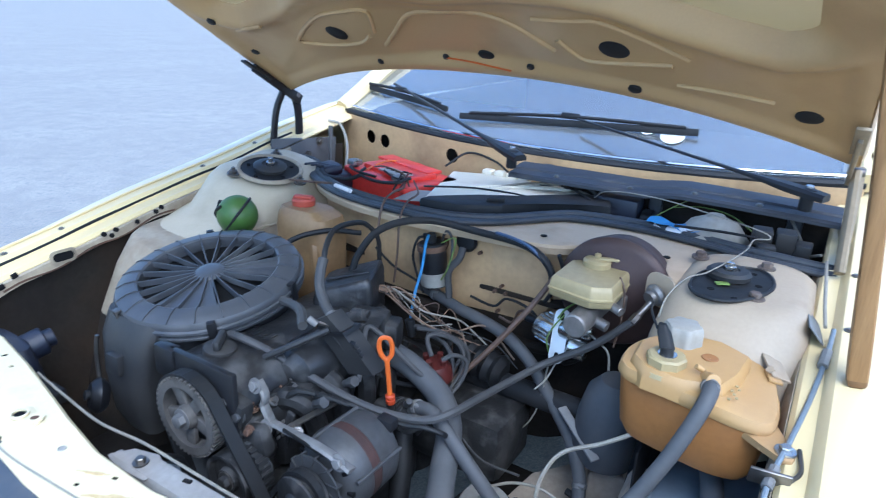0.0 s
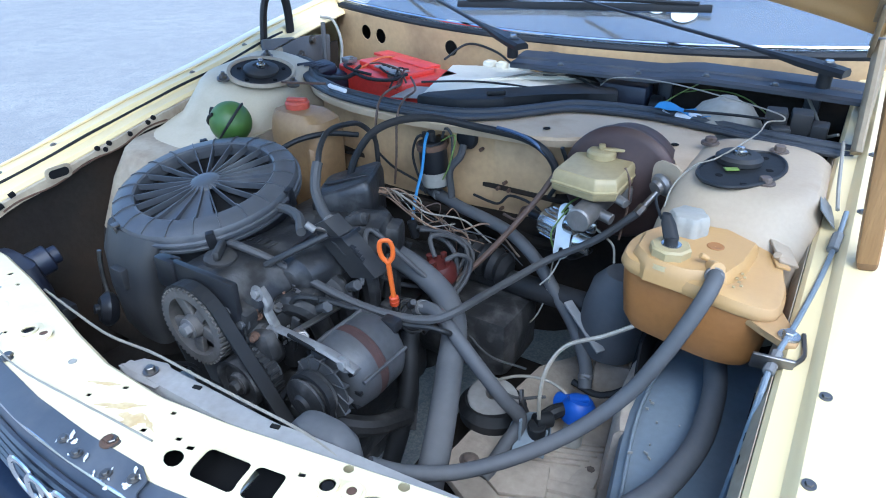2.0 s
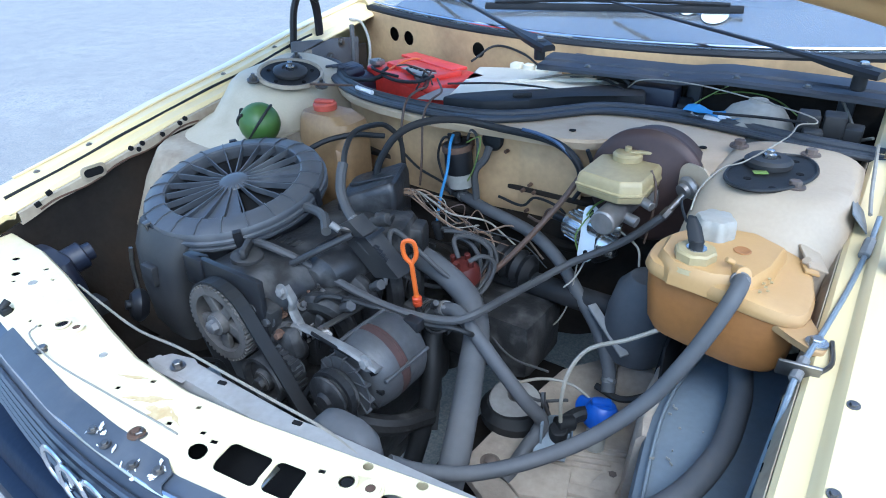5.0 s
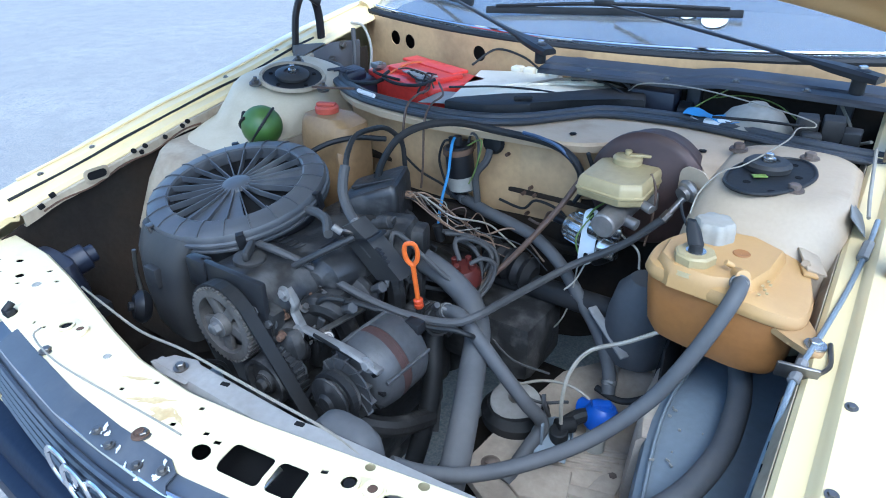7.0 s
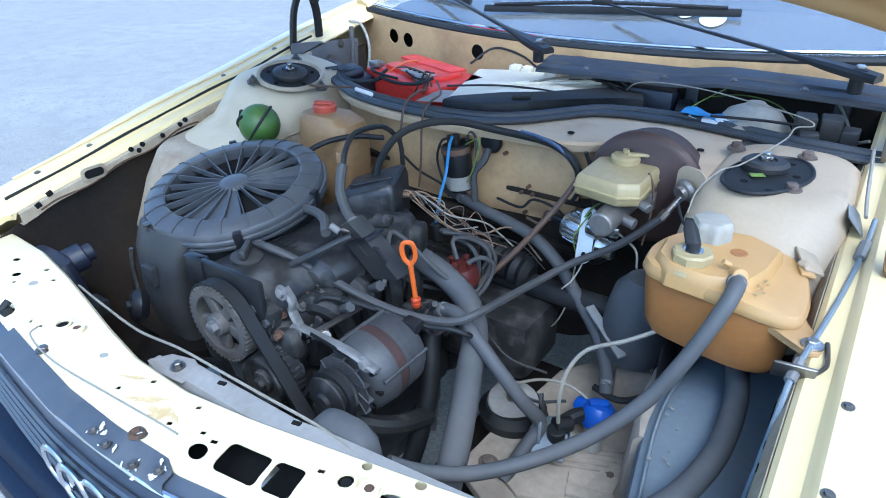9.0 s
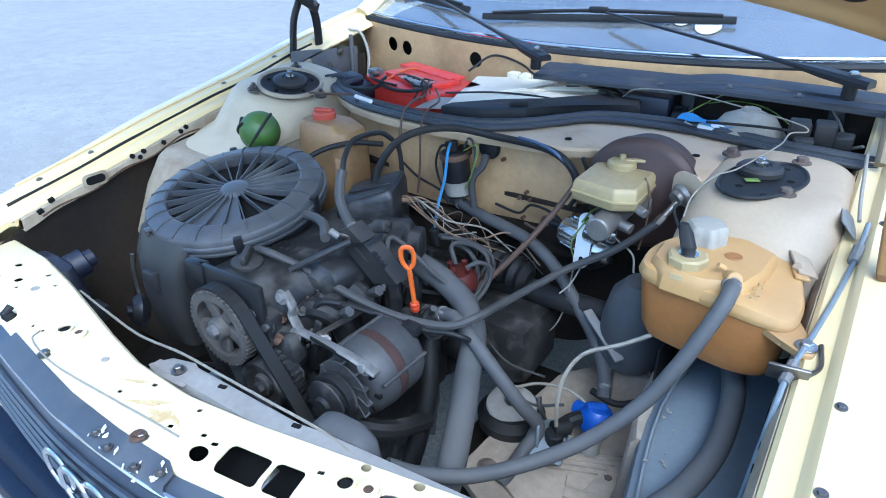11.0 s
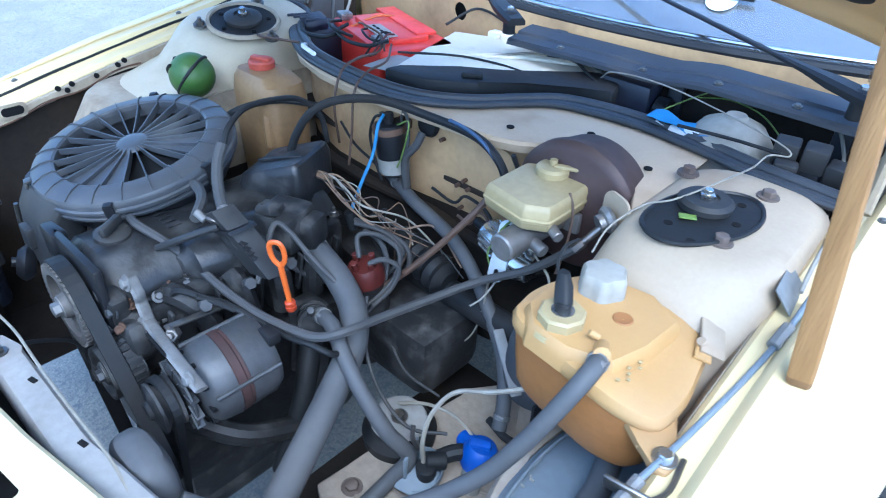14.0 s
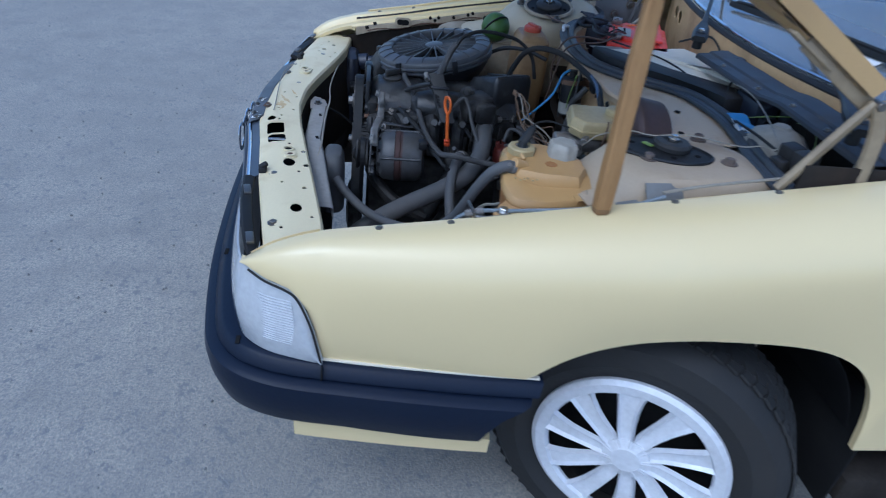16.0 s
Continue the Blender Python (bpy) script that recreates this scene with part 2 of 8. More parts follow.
M = {
    "paint": mat("pale_yellow_paint", (0.70, 0.565, 0.300), (0.685, 0.55, 0.288), 0.33, coat=0.35, scale=1.5, fine=700, dirt=(0.6, 0.51, 0.30), dirt_amount=0.02, speck=0.06),
    "panel": mat("cream_bay_paint", (0.72, 0.62, 0.38), (0.66, 0.57, 0.35), 0.45, scale=5, fine=200, speck=0.12, dirt=(0.42, 0.30, 0.16), dirt_amount=0.22, coat=0.1, dirt_scale=9),
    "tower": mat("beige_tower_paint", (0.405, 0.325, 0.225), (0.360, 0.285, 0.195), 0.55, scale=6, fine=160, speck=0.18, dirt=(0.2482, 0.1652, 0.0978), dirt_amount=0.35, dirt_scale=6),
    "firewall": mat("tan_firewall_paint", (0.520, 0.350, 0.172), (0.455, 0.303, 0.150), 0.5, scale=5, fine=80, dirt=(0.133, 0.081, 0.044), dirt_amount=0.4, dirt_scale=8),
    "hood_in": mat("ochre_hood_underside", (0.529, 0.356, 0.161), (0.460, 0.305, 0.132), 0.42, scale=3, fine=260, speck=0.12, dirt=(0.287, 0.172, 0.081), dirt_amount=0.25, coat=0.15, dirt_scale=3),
    # dirt on a base dark enough to stand for the bay's shade as well
    "under": mat("dirty_shaded_underbody", (0.0309, 0.0268, 0.0220), (0.0173, 0.0143, 0.0125), 0.9, scale=9, bump=0.6, spec=0.15, dirt=(0.0500, 0.0345, 0.0220), dirt_amount=0.5),
    "dusty_panel": mat("dusty_grey_panel", (0.33, 0.32, 0.305), (0.26, 0.25, 0.235), 0.8, scale=10, bump=0.4, dirt=(0.150, 0.112, 0.088), dirt_amount=0.35),
    "plastic": mat("black_plastic", (0.0080, 0.0085, 0.0112), (0.0152, 0.0152, 0.0160), 0.42, scale=15, dirt=(0.0440, 0.0400, 0.0368), dirt_amount=0.15, bump=0.15, spec=0.35),
    "dusty_plastic": mat("dusty_black_plastic", (0.021, 0.021, 0.022), (0.038, 0.037, 0.036), 0.5, scale=14, dirt=(0.084, 0.076, 0.067), dirt_amount=0.35, bump=0.2, spec=0.35),
    "bumper": mat("blue_black_bumper_plastic", (0.006, 0.0105, 0.024), (0.0085, 0.013, 0.027), 0.42, scale=6, dirt=(0.026, 0.032, 0.048), dirt_amount=0.10, bump=0.2, spec=0.18),
    "rubber": mat("black_rubber", (0.0085, 0.0093, 0.0102), (0.0145, 0.0145, 0.0153), 0.6, scale=20, dirt=(0.0501, 0.0442, 0.0391), dirt_amount=0.2, bump=0.2, spec=0.35),
    "seal": mat("weatherstrip_rubber", (0.0238, 0.0255, 0.0281), (0.0365, 0.0382, 0.0425), 0.45, scale=18, dirt=(0.0892, 0.0842, 0.0790), dirt_amount=0.15),
    "hose": mat("dusty_hose_rubber", (0.046, 0.046, 0.048), (0.066, 0.064, 0.062), 0.62, scale=16, dirt=(0.088, 0.080, 0.071), dirt_amount=0.25, bump=0.2, spec=0.35),
    "engine": mat("oily_engine_casting", (0.0175, 0.0175, 0.0183), (0.0289, 0.0282, 0.0274), 0.55, metal=0.3, scale=18, bump=0.6, dirt=(0.140, 0.132, 0.124), dirt_amount=0.42, dirt_scale=26, spec=0.4),
    "cover": mat("dark_valve_cover", (0.0170, 0.0177, 0.0197), (0.0258, 0.0258, 0.0272), 0.38, metal=0.25, scale=20, bump=0.5, dirt=(0.118, 0.115, 0.110), dirt_amount=0.40, dirt_scale=22, spec=0.55),
    "alu": mat("dusty_aluminium", (0.36, 0.34, 0.32), (0.22, 0.21, 0.2), 0.45, metal=0.75, scale=25, bump=0.5, dirt=(0.15, 0.13, 0.11), dirt_amount=0.4, dirt_scale=14),
    "alternator": mat("dusty_alternator_steel", (0.090, 0.091, 0.094), (0.063, 0.063, 0.064), 0.5, metal=0.4, scale=20, bump=0.4, dirt=(0.0311, 0.0272, 0.0239), dirt_amount=0.4, dirt_scale=10),
    "rust_band": mat("rusty_brown_band", (0.0553, 0.0247, 0.0195), (0.0377, 0.0182, 0.0149), 0.7, metal=0.1, scale=30, bump=0.4),
    "steel": mat("worn_steel", (0.231, 0.220, 0.204), (0.154, 0.143, 0.132), 0.38, metal=0.9, scale=30, dirt=RUST, dirt_amount=0.1, dirt_scale=20),
    "zinc": mat("zinc_plating", (0.62, 0.62, 0.60), (0.5, 0.5, 0.49), 0.25, metal=0.95, scale=30),
    "chrome": mat("chrome", (0.8, 0.8, 0.82), (0.7, 0.7, 0.73), 0.12, metal=1.0, scale=10),
    "rusty": mat("rusty_steel", (0.128, 0.068, 0.040), (0.080, 0.048, 0.032), 0.8, metal=0.2, scale=25, bump=0.6, dirt=(0.240, 0.160, 0.104), dirt_amount=0.3),
    "booster": mat("brown_booster_steel", (0.074, 0.043, 0.036), (0.056, 0.034, 0.029), 0.5, metal=0.2, scale=15, dirt=(0.115, 0.083, 0.064), dirt_amount=0.3),
    # aged amber, its base paled to hold the sunlight on the tank's top
    "amber": mat("aged_sunlit_amber_plastic", (0.4508, 0.2806, 0.1086), (0.4048, 0.2438, 0.0902), 0.42, scale=9, fine=200, speck=0.12, dirt=(0.3312, 0.2116, 0.1104), dirt_amount=0.3, dirt_scale=7),
    "amber_dark": mat("coolant_filled_amber_plastic", (0.36, 0.16, 0.045), (0.30, 0.13, 0.035), 0.4, scale=9, dirt=(0.2, 0.1, 0.04), dirt_amount=0.2),
    "yellowed": mat("yellowed_plastic", (0.390, 0.315, 0.160), (0.335, 0.265, 0.130), 0.4, scale=10, dirt=(0.2732, 0.2033, 0.1021), dirt_amount=0.3),
    "bottle": mat("aged_beige_plastic", (0.288, 0.180, 0.079), (0.216, 0.130, 0.058), 0.45, scale=12, dirt=(0.115, 0.072, 0.036), dirt_amount=0.35),
    "cap_grey": mat("pale_grey_plastic", (0.335, 0.318, 0.275), (0.290, 0.274, 0.235), 0.45, scale=20, dirt=(0.1728, 0.1498, 0.1152), dirt_amount=0.2),
    "red": mat("red_battery_plastic", (0.74, 0.05, 0.03), (0.64, 0.04, 0.026), 0.35, scale=8, dirt=(0.3, 0.06, 0.05), dirt_amount=0.2),
    "red_cap": mat("faded_red_plastic", (0.42, 0.07, 0.04), (0.34, 0.06, 0.035), 0.5, scale=20, dirt=(0.3, 0.15, 0.1), dirt_amount=0.2),
    "green": mat("green_sphere_paint", (0.062, 0.128, 0.022), (0.045, 0.098, 0.018), 0.42, scale=12, dirt=(0.07, 0.14, 0.04), dirt_amount=0.25),
    "orange": mat("orange_plastic", (0.6000, 0.1275, 0.0150), (0.5250, 0.1050, 0.0135), 0.4, scale=20, dirt=(0.3000, 0.0750, 0.0225), dirt_amount=0.15),
    "blue": mat("blue_plastic", (0.02, 0.085, 0.42), (0.02, 0.07, 0.34), 0.4, scale=25, dirt=(0.1, 0.11, 0.16), dirt_amount=0.2),
    "blue_wire": mat("light_blue_insulation", (0.0600, 0.2250, 0.4650), (0.0525, 0.1950, 0.4050), 0.45, scale=30),
    "navy": mat("navy_plastic", (0.011, 0.015, 0.031), (0.019, 0.022, 0.037), 0.4, scale=15, dirt=(0.062, 0.062, 0.068), dirt_amount=0.2),
    "slate": mat("slate_blue_plastic", (0.150, 0.178, 0.205), (0.180, 0.205, 0.228), 0.6, scale=7, dirt=(0.120, 0.116, 0.108), dirt_amount=0.3, dirt_scale=9, bump=0.2),
    "white_wire": mat("grubby_white_insulation", (0.2970, 0.2752, 0.2265), (0.2430, 0.2160, 0.1725), 0.5, scale=40),
    "brown_wire": mat("brown_insulation", (0.1100, 0.0650, 0.0400), (0.0750, 0.0450, 0.0300), 0.55, scale=40),
    "green_wire": mat("green_insulation", (0.19, 0.27, 0.05), (0.14, 0.21, 0.045), 0.5, scale=40),
    "white_plastic": mat("cream_plastic", (0.78, 0.72, 0.58), (0.70, 0.64, 0.50), 0.5, scale=7, dirt=(0.4, 0.33, 0.23), dirt_amount=0.15, dirt_scale=11, speck=0.15),
    "cowl": mat("dark_blue_grey_cowl_paint", (0.019, 0.022, 0.031), (0.028, 0.031, 0.038), 0.45, scale=8, dirt=(0.093, 0.081, 0.068), dirt_amount=0.25),
    "tyre": mat("tyre_rubber", (0.0098, 0.0098, 0.0098), (0.0154, 0.0147, 0.0140), 0.75, scale=14, bump=0.4, dirt=(0.0392, 0.0350, 0.0301), dirt_amount=0.35),
    "wheel_cover": mat("silver_white_wheel_cover", (0.66, 0.67, 0.70), (0.60, 0.61, 0.64), 0.35, scale=10, metal=0.1, dirt=(0.3, 0.29, 0.28), dirt_amount=0.15),
    "wood": mat("weathered_pine", (0.340, 0.190, 0.066), (0.255, 0.135, 0.043), 0.6, scale=10, fine=60, stretch=(7.9200, 7.9200, 0.6160), bump=0.5, dirt=(0.1760, 0.1056, 0.0440), dirt_amount=0.25),
    # for dark interiors, and for shade painted in hollows and arches
    "dark": mat("interior_and_shade_black", (0.009, 0.009, 0.010), (0.014, 0.014, 0.014), 0.9, scale=9, spec=0.1),
    "paper": mat("white_paper", (0.75, 0.75, 0.74), (0.7, 0.7, 0.69), 0.7, scale=20),
    "lamp_glass": mat("headlamp_glass", (0.50, 0.51, 0.52), (0.44, 0.45, 0.46), 0.16, metal=0.0, scale=6, coat=0.9, spec=0.8),
    "plate_grey": mat("grey_sticker", (0.20, 0.20, 0.19), (0.16, 0.16, 0.155), 0.7, scale=20),
    "earth": mat("gearbox_dusty_casting", (0.46, 0.385, 0.300), (0.33, 0.275, 0.215), 0.85, scale=14, bump=0.7, dirt=(0.0760, 0.0589, 0.0496), dirt_amount=0.4),
    "lid": mat("dusty_lid_plastic", (0.046, 0.049, 0.056), (0.068, 0.071, 0.078), 0.36, scale=9, dirt=(0.19, 0.186, 0.18), dirt_amount=0.32, spec=0.42, bump=0.12, dirt_scale=7),
    "grey_hose": mat("dusty_grey_hose_rubber", (0.0704, 0.0720, 0.0761), (0.0911, 0.0911, 0.0927), 0.6, scale=14, dirt=(0.1242, 0.1159, 0.1076), dirt_amount=0.25, bump=0.2, spec=0.35),
    "blower": mat("dusty_beige_plastic", (0.33, 0.30, 0.24), (0.26, 0.235, 0.19), 0.55, scale=14, dirt=(0.16, 0.135, 0.1), dirt_amount=0.35, dirt_scale=12),
    "old_wood": mat("darkened_pine", (0.22, 0.12, 0.045), (0.15, 0.08, 0.03), 0.7, scale=40, fine=120, bump=0.5),
    "grille": mat("blue_grey_grille_plastic", (0.040, 0.050, 0.070), (0.055, 0.065, 0.085), 0.32, scale=9, dirt=(0.12, 0.12, 0.12), dirt_amount=0.2, spec=0.6),
    "bright_plate": mat("bright_zinc_plate", (0.66, 0.67, 0.66), (0.58, 0.59, 0.58), 0.4, metal=0.3, scale=40, speck=0.1),
    "stain": mat("ochre_rust_stain", (0.64, 0.52, 0.29), (0.52, 0.36, 0.16), 0.6, scale=60, fine=200),
    "dark_red": mat("dark_red_plastic", (0.1000, 0.0150, 0.0100), (0.0700, 0.0110, 0.0080), 0.5, scale=20),
    # grimy cream, dim enough to give the far wheelhouse its shade too
    "flange": mat("grimy_dimmed_cream", (0.40, 0.335, 0.235), (0.29, 0.24, 0.17), 0.6, scale=9, dirt=(0.16, 0.11, 0.07), dirt_amount=0.5, dirt_scale=14),
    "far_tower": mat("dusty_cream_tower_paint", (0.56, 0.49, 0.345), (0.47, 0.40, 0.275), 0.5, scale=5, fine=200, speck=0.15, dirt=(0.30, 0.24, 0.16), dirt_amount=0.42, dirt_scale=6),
    "bulkhead_paint": mat("warm_beige_bulkhead_paint", (0.55, 0.425, 0.275), (0.47, 0.355, 0.225), 0.5, scale=6, fine=180, speck=0.15, dirt=(0.27, 0.18, 0.11), dirt_amount=0.3, dirt_scale=7),
    "cast": mat("dusty_grey_casting", (0.23, 0.225, 0.215), (0.15, 0.145, 0.14), 0.65, metal=0.25, scale=40, bump=0.6, dirt=(0.07, 0.065, 0.06), dirt_amount=0.4, dirt_scale=25),
    "sprocket": mat("brown_dusty_sprocket", (0.135, 0.122, 0.108), (0.090, 0.082, 0.074), 0.6, metal=0.3, scale=30, bump=0.4, dirt=(0.04, 0.035, 0.03), dirt_amount=0.3, dirt_scale=25),
    "sheath": mat("pale_blue_grey_sheath", (0.19, 0.225, 0.26), (0.15, 0.18, 0.21), 0.4, scale=30, dirt=(0.12, 0.12, 0.12), dirt_amount=0.2),
    "apron": mat("scuffed_blue_grey_rubber", (0.050, 0.056, 0.068), (0.068, 0.075, 0.088), 0.42, scale=14, fine=150, dirt=(0.16, 0.16, 0.165), dirt_amount=0.3, dirt_scale=12, spec=0.5),
    "orange_wire": mat("tan_insulation", (0.25, 0.16, 0.095), (0.17, 0.105, 0.065), 0.55, scale=40),
    "taped": mat("blue_tape_and_sheen", (0.035, 0.06, 0.12), (0.05, 0.08, 0.15), 0.3, scale=30, spec=0.7),
    "worn_bolt": mat("grey_brown_bolt_steel", (0.17, 0.135, 0.11), (0.12, 0.09, 0.075), 0.6, metal=0.3, scale=30, bump=0.3, dirt=(0.10, 0.05, 0.03), dirt_amount=0.25, dirt_scale=30),
    "orange_red": mat("reddish_orange_plastic", (0.46, 0.060, 0.014), (0.38, 0.045, 0.012), 0.4, scale=30),
    "hinge_tan": mat("grimy_tan_hinge_paint", (0.30, 0.235, 0.145), (0.22, 0.17, 0.105), 0.55, scale=14, dirt=(0.12, 0.085, 0.055), dirt_amount=0.35),
    "hinge_post": mat("dark_grey_hinge_post", (0.075, 0.078, 0.084), (0.11, 0.11, 0.115), 0.6, scale=12, dirt=(0.16, 0.14, 0.12), dirt_amount=0.3),
    "glass": glass_mat("windscreen_glass", (0.75, 0.83, 0.86)),
}

# ---- geometry helpers ----


def part(name, bm, material, parent=None, label="", smooth=True, angle=35):
    """Links a bmesh as one mesh object under a thing or a part."""
    me = bpy.data.meshes.new(name)
    bmesh.ops.recalc_face_normals(bm, faces=bm.faces)
    bm.to_mesh(me)
    bm.free()
    if smooth:
        me.shade_smooth()
        me.set_sharp_from_angle(angle=radians(angle))
    me.materials.append(M[material])
    ob = new(name, me)
    if parent is not None:
        ob.parent = parent
        ob.matrix_parent_inverse = Matrix.Translation(parent.location).inverted() if parent.data is None else Matrix()
    if label:
        tagged(ob, label)
    return ob


def thing(name, at, label, category, group="", kind=""):
    """An Empty at a thing's base, for its parts."""
    e = new(name)
    e.empty_display_size = 0.02
    e.location = at
    return tagged(e, label, category, group, kind)


def solo(name, bm, material, label, category, group="", kind="", **k):
    return tagged(part(name, bm, material, **k), label, category, group, kind)


def join(*bms):
    out = bmesh.new()
    for b in bms:
        me = bpy.data.meshes.new("tmp")
        b.to_mesh(me)
        b.free()
        out.from_mesh(me)
        bpy.data.meshes.remove(me)
    return out


def smoothstep(a, b, x):
    t = min(1.0, max(0.0, (x - a) / (b - a)))
    return t * t * (3 - 2 * t)


def box(c, s, bevel=0.004, rot=(0, 0, 0), seg=2):
    bm = bmesh.new()
    bmesh.ops.create_cube(bm, size=1, matrix=Matrix.Diagonal((*s, 1)))
    if bevel:
        bmesh.ops.bevel(bm, geom=bm.edges[:], offset=min(bevel, min(s) * 0.45), segments=seg, profile=0.5, affect="EDGES")
    bmesh.ops.transform(bm, matrix=pose(*c, *rot), verts=bm.verts)
    return bm


def axis_frame(origin, axis):
    z = Vector(axis).normalized()
    return Matrix.Translation(origin) @ z.to_track_quat("Z", "Y").to_matrix().to_4x4()


def lathe(profile, origin, axis=(0, 0, 1), seg=32):
    """A body of revolution from (radius, height) pairs."""
    bm = bmesh.new()
    rings = []
    for r, h in profile:
        if r < 1e-5:
            rings.append([bm.verts.new((0, 0, h))])
        else:
            rings.append([bm.verts.new((r * math.cos(2 * math.pi * k / seg), r * math.sin(2 * math.pi * k / seg), h)) for k in range(seg)])
    for a, b in zip(rings, rings[1:]):
        for k in range(seg):
            q = [a[k % len(a)], a[(k + 1) % len(a)], b[(k + 1) % len(b)], b[k % len(b)]]
            u = []
            for v in q:
                if v not in u:
                    u.append(v)
            if len(u) > 2:
                bm.faces.new(u)
    for ring in (rings[0], rings[-1]) if profile[0] != profile[-1] else ():
        if len(ring) > 2:
            bm.faces.new(ring)
    bmesh.ops.transform(bm, matrix=axis_frame(origin, axis), verts=bm.verts)
    return bm


def rod(a, b, r, r2=None, seg=16, bevel=0.0):
    a, b = Vector(a), Vector(b)
    h = (b - a).length
    r2 = r if r2 is None else r2
    e = bevel or min(r, r2, h / 2) * 0.12
    return lathe([(0, 0), (r - e, 0), (r, e), (r2, h - e), (r2 - e, h), (0, h)], a, b - a, seg)


def smooth_path(pts, n=8):
    """A rounded line through control points."""
    p = [Vector(q) for q in pts]
    p = [2 * p[0] - p[1]] + p + [2 * p[-1] - p[-2]]
    out = []
    for a, b, c, d in zip(p, p[1:], p[2:], p[3:]):
        for k in range(n):
            t = k / n
            out.append(0.5 * ((2 * b) + (c - a) * t + (2 * a - 5 * b + 4 * c - d) * t * t + (3 * b - a - 3 * c + d) * t**3))
    return out + [p[-2]]


def tube(pts, r, seg=10, n=8, rib=0.0, flat=1.0):
    """A round hose or wire along control points. rib: the height of its corrugation."""
    path = smooth_path(pts, n)
    bm = bmesh.new()
    rings, up = [], Vector((0.13, 0.21, 0.97))
    for k, q in enumerate(path):
        d = (path[min(k + 1, len(path) - 1)] - path[max(k - 1, 0)]).normalized()
        x = d.cross(up)
        if x.length < 1e-3:
            x = d.cross(Vector((1, 0, 0)))
        x.normalize()
        y = x.cross(d).normalized()
        up = y
        rr = r + (rib if k % 2 else 0)
        rings.append([bm.verts.new(q + rr * (math.cos(2 * math.pi * j / seg) * x + flat * math.sin(2 * math.pi * j / seg) * y)) for j in range(seg)])
    for a, b in zip(rings, rings[1:]):
        for j in range(seg):
            bm.faces.new((a[j], a[(j + 1) % seg], b[(j + 1) % seg], b[j]))
    bm.faces.new(rings[0])
    bm.faces.new(rings[-1])
    return bm


def loft(loops, closed=True, caps=True):
    bm = bmesh.new()
    rows = [[bm.verts.new(v) for v in loop] for loop in loops]
    m = len(rows[0])
    for a, b in zip(rows, rows[1:]):
        for j in range(m if closed else m - 1):
            bm.faces.new((a[j], a[(j + 1) % m], b[(j + 1) % m], b[j]))
    if caps and closed:
        bm.faces.new(rows[0])
        bm.faces.new(rows[-1])
    return bm


def prism(poly, z0, z1, bevel=0.0, seg=2):
    """A plate or block from an outline in plan."""
    bm = bmesh.new()
    lo = [bm.verts.new((x, y, z0)) for x, y in poly]
    hi = [bm.verts.new((x, y, z1)) for x, y in poly]
    bm.faces.new(lo[::-1])
    bm.faces.new(hi)
    for k in range(len(poly)):
        j = (k + 1) % len(poly)
        bm.faces.new((lo[k], lo[j], hi[j], hi[k]))
    if bevel:
        bmesh.ops.bevel(bm, geom=bm.edges[:], offset=bevel, segments=seg, profile=0.5, affect="EDGES")
    return bm


def moved(bm, m):
    bmesh.ops.transform(bm, matrix=m, verts=bm.verts)
    return bm


def rounded(w, d, r, n=5):
    """The outline of a rounded rectangle about the origin."""
    out = []
    for cx, cy, a0 in ((w / 2 - r, d / 2 - r, 0), (-w / 2 + r, d / 2 - r, 90), (-w / 2 + r, -d / 2 + r, 180), (w / 2 - r, -d / 2 + r, 270)):
        for k in range(n + 1):
            a = radians(a0 + 90 * k / n)
            out.append((cx + r * math.cos(a), cy + r * math.sin(a)))
    return out


def interp(x, table):
    xs, ys = zip(*table)
    return float(np.interp(x, xs, ys))


def thick(bm, t):
    """Gives a sheet its thickness."""
    bmesh.ops.recalc_face_normals(bm, faces=bm.faces)
    bmesh.ops.solidify(bm, geom=bm.faces[:], thickness=t)
    return bm


def cut(ob, *cutters):
    """Cuts openings through an object."""
    for c in cutters:
        me = bpy.data.meshes.new("cutter")
        bmesh.ops.recalc_face_normals(c, faces=c.faces)
        c.to_mesh(me)
        c.free()
        co = new("cutter", me)
        md = ob.modifiers.new("cut", "BOOLEAN")
        md.operation, md.object, md.solver = "DIFFERENCE", co, "EXACT"
        dg = bpy.context.evaluated_depsgraph_get()
        done = bpy.data.meshes.new_from_object(ob.evaluated_get(dg))
        ob.modifiers.clear()
        old = ob.data
        ob.data = done
        bpy.data.objects.remove(co)
        bpy.data.meshes.remove(me)
        bpy.data.meshes.remove(old)
    ob.data.shade_smooth()
    ob.data.set_sharp_from_angle(angle=radians(35))
    return ob


def bolt(at, axis=(0, 0, 1), r=0.008, h=0.006):
    """A hexagon head on a washer."""
    return join(lathe([(0, 0), (r * 1.6, 0), (r * 1.6, 0.0015), (0, 0.0015)], at, axis, 16), lathe([(0, 0.001), (r, 0.001), (r, h), (r * 0.85, h + 0.001), (0, h + 0.001)], at, axis, 6))


# ---- ground ----
GROUND_Z = -0.041
gm = bpy.data.materials.new("dusty_asphalt")
gm.use_nodes = True
gn, gl = gm.node_tree.nodes, gm.node_tree.links
gp = gn["Principled BSDF"]
gp.inputs["Roughness"].default_value = 0.85
gc = gn.new("ShaderNodeTexCoord")


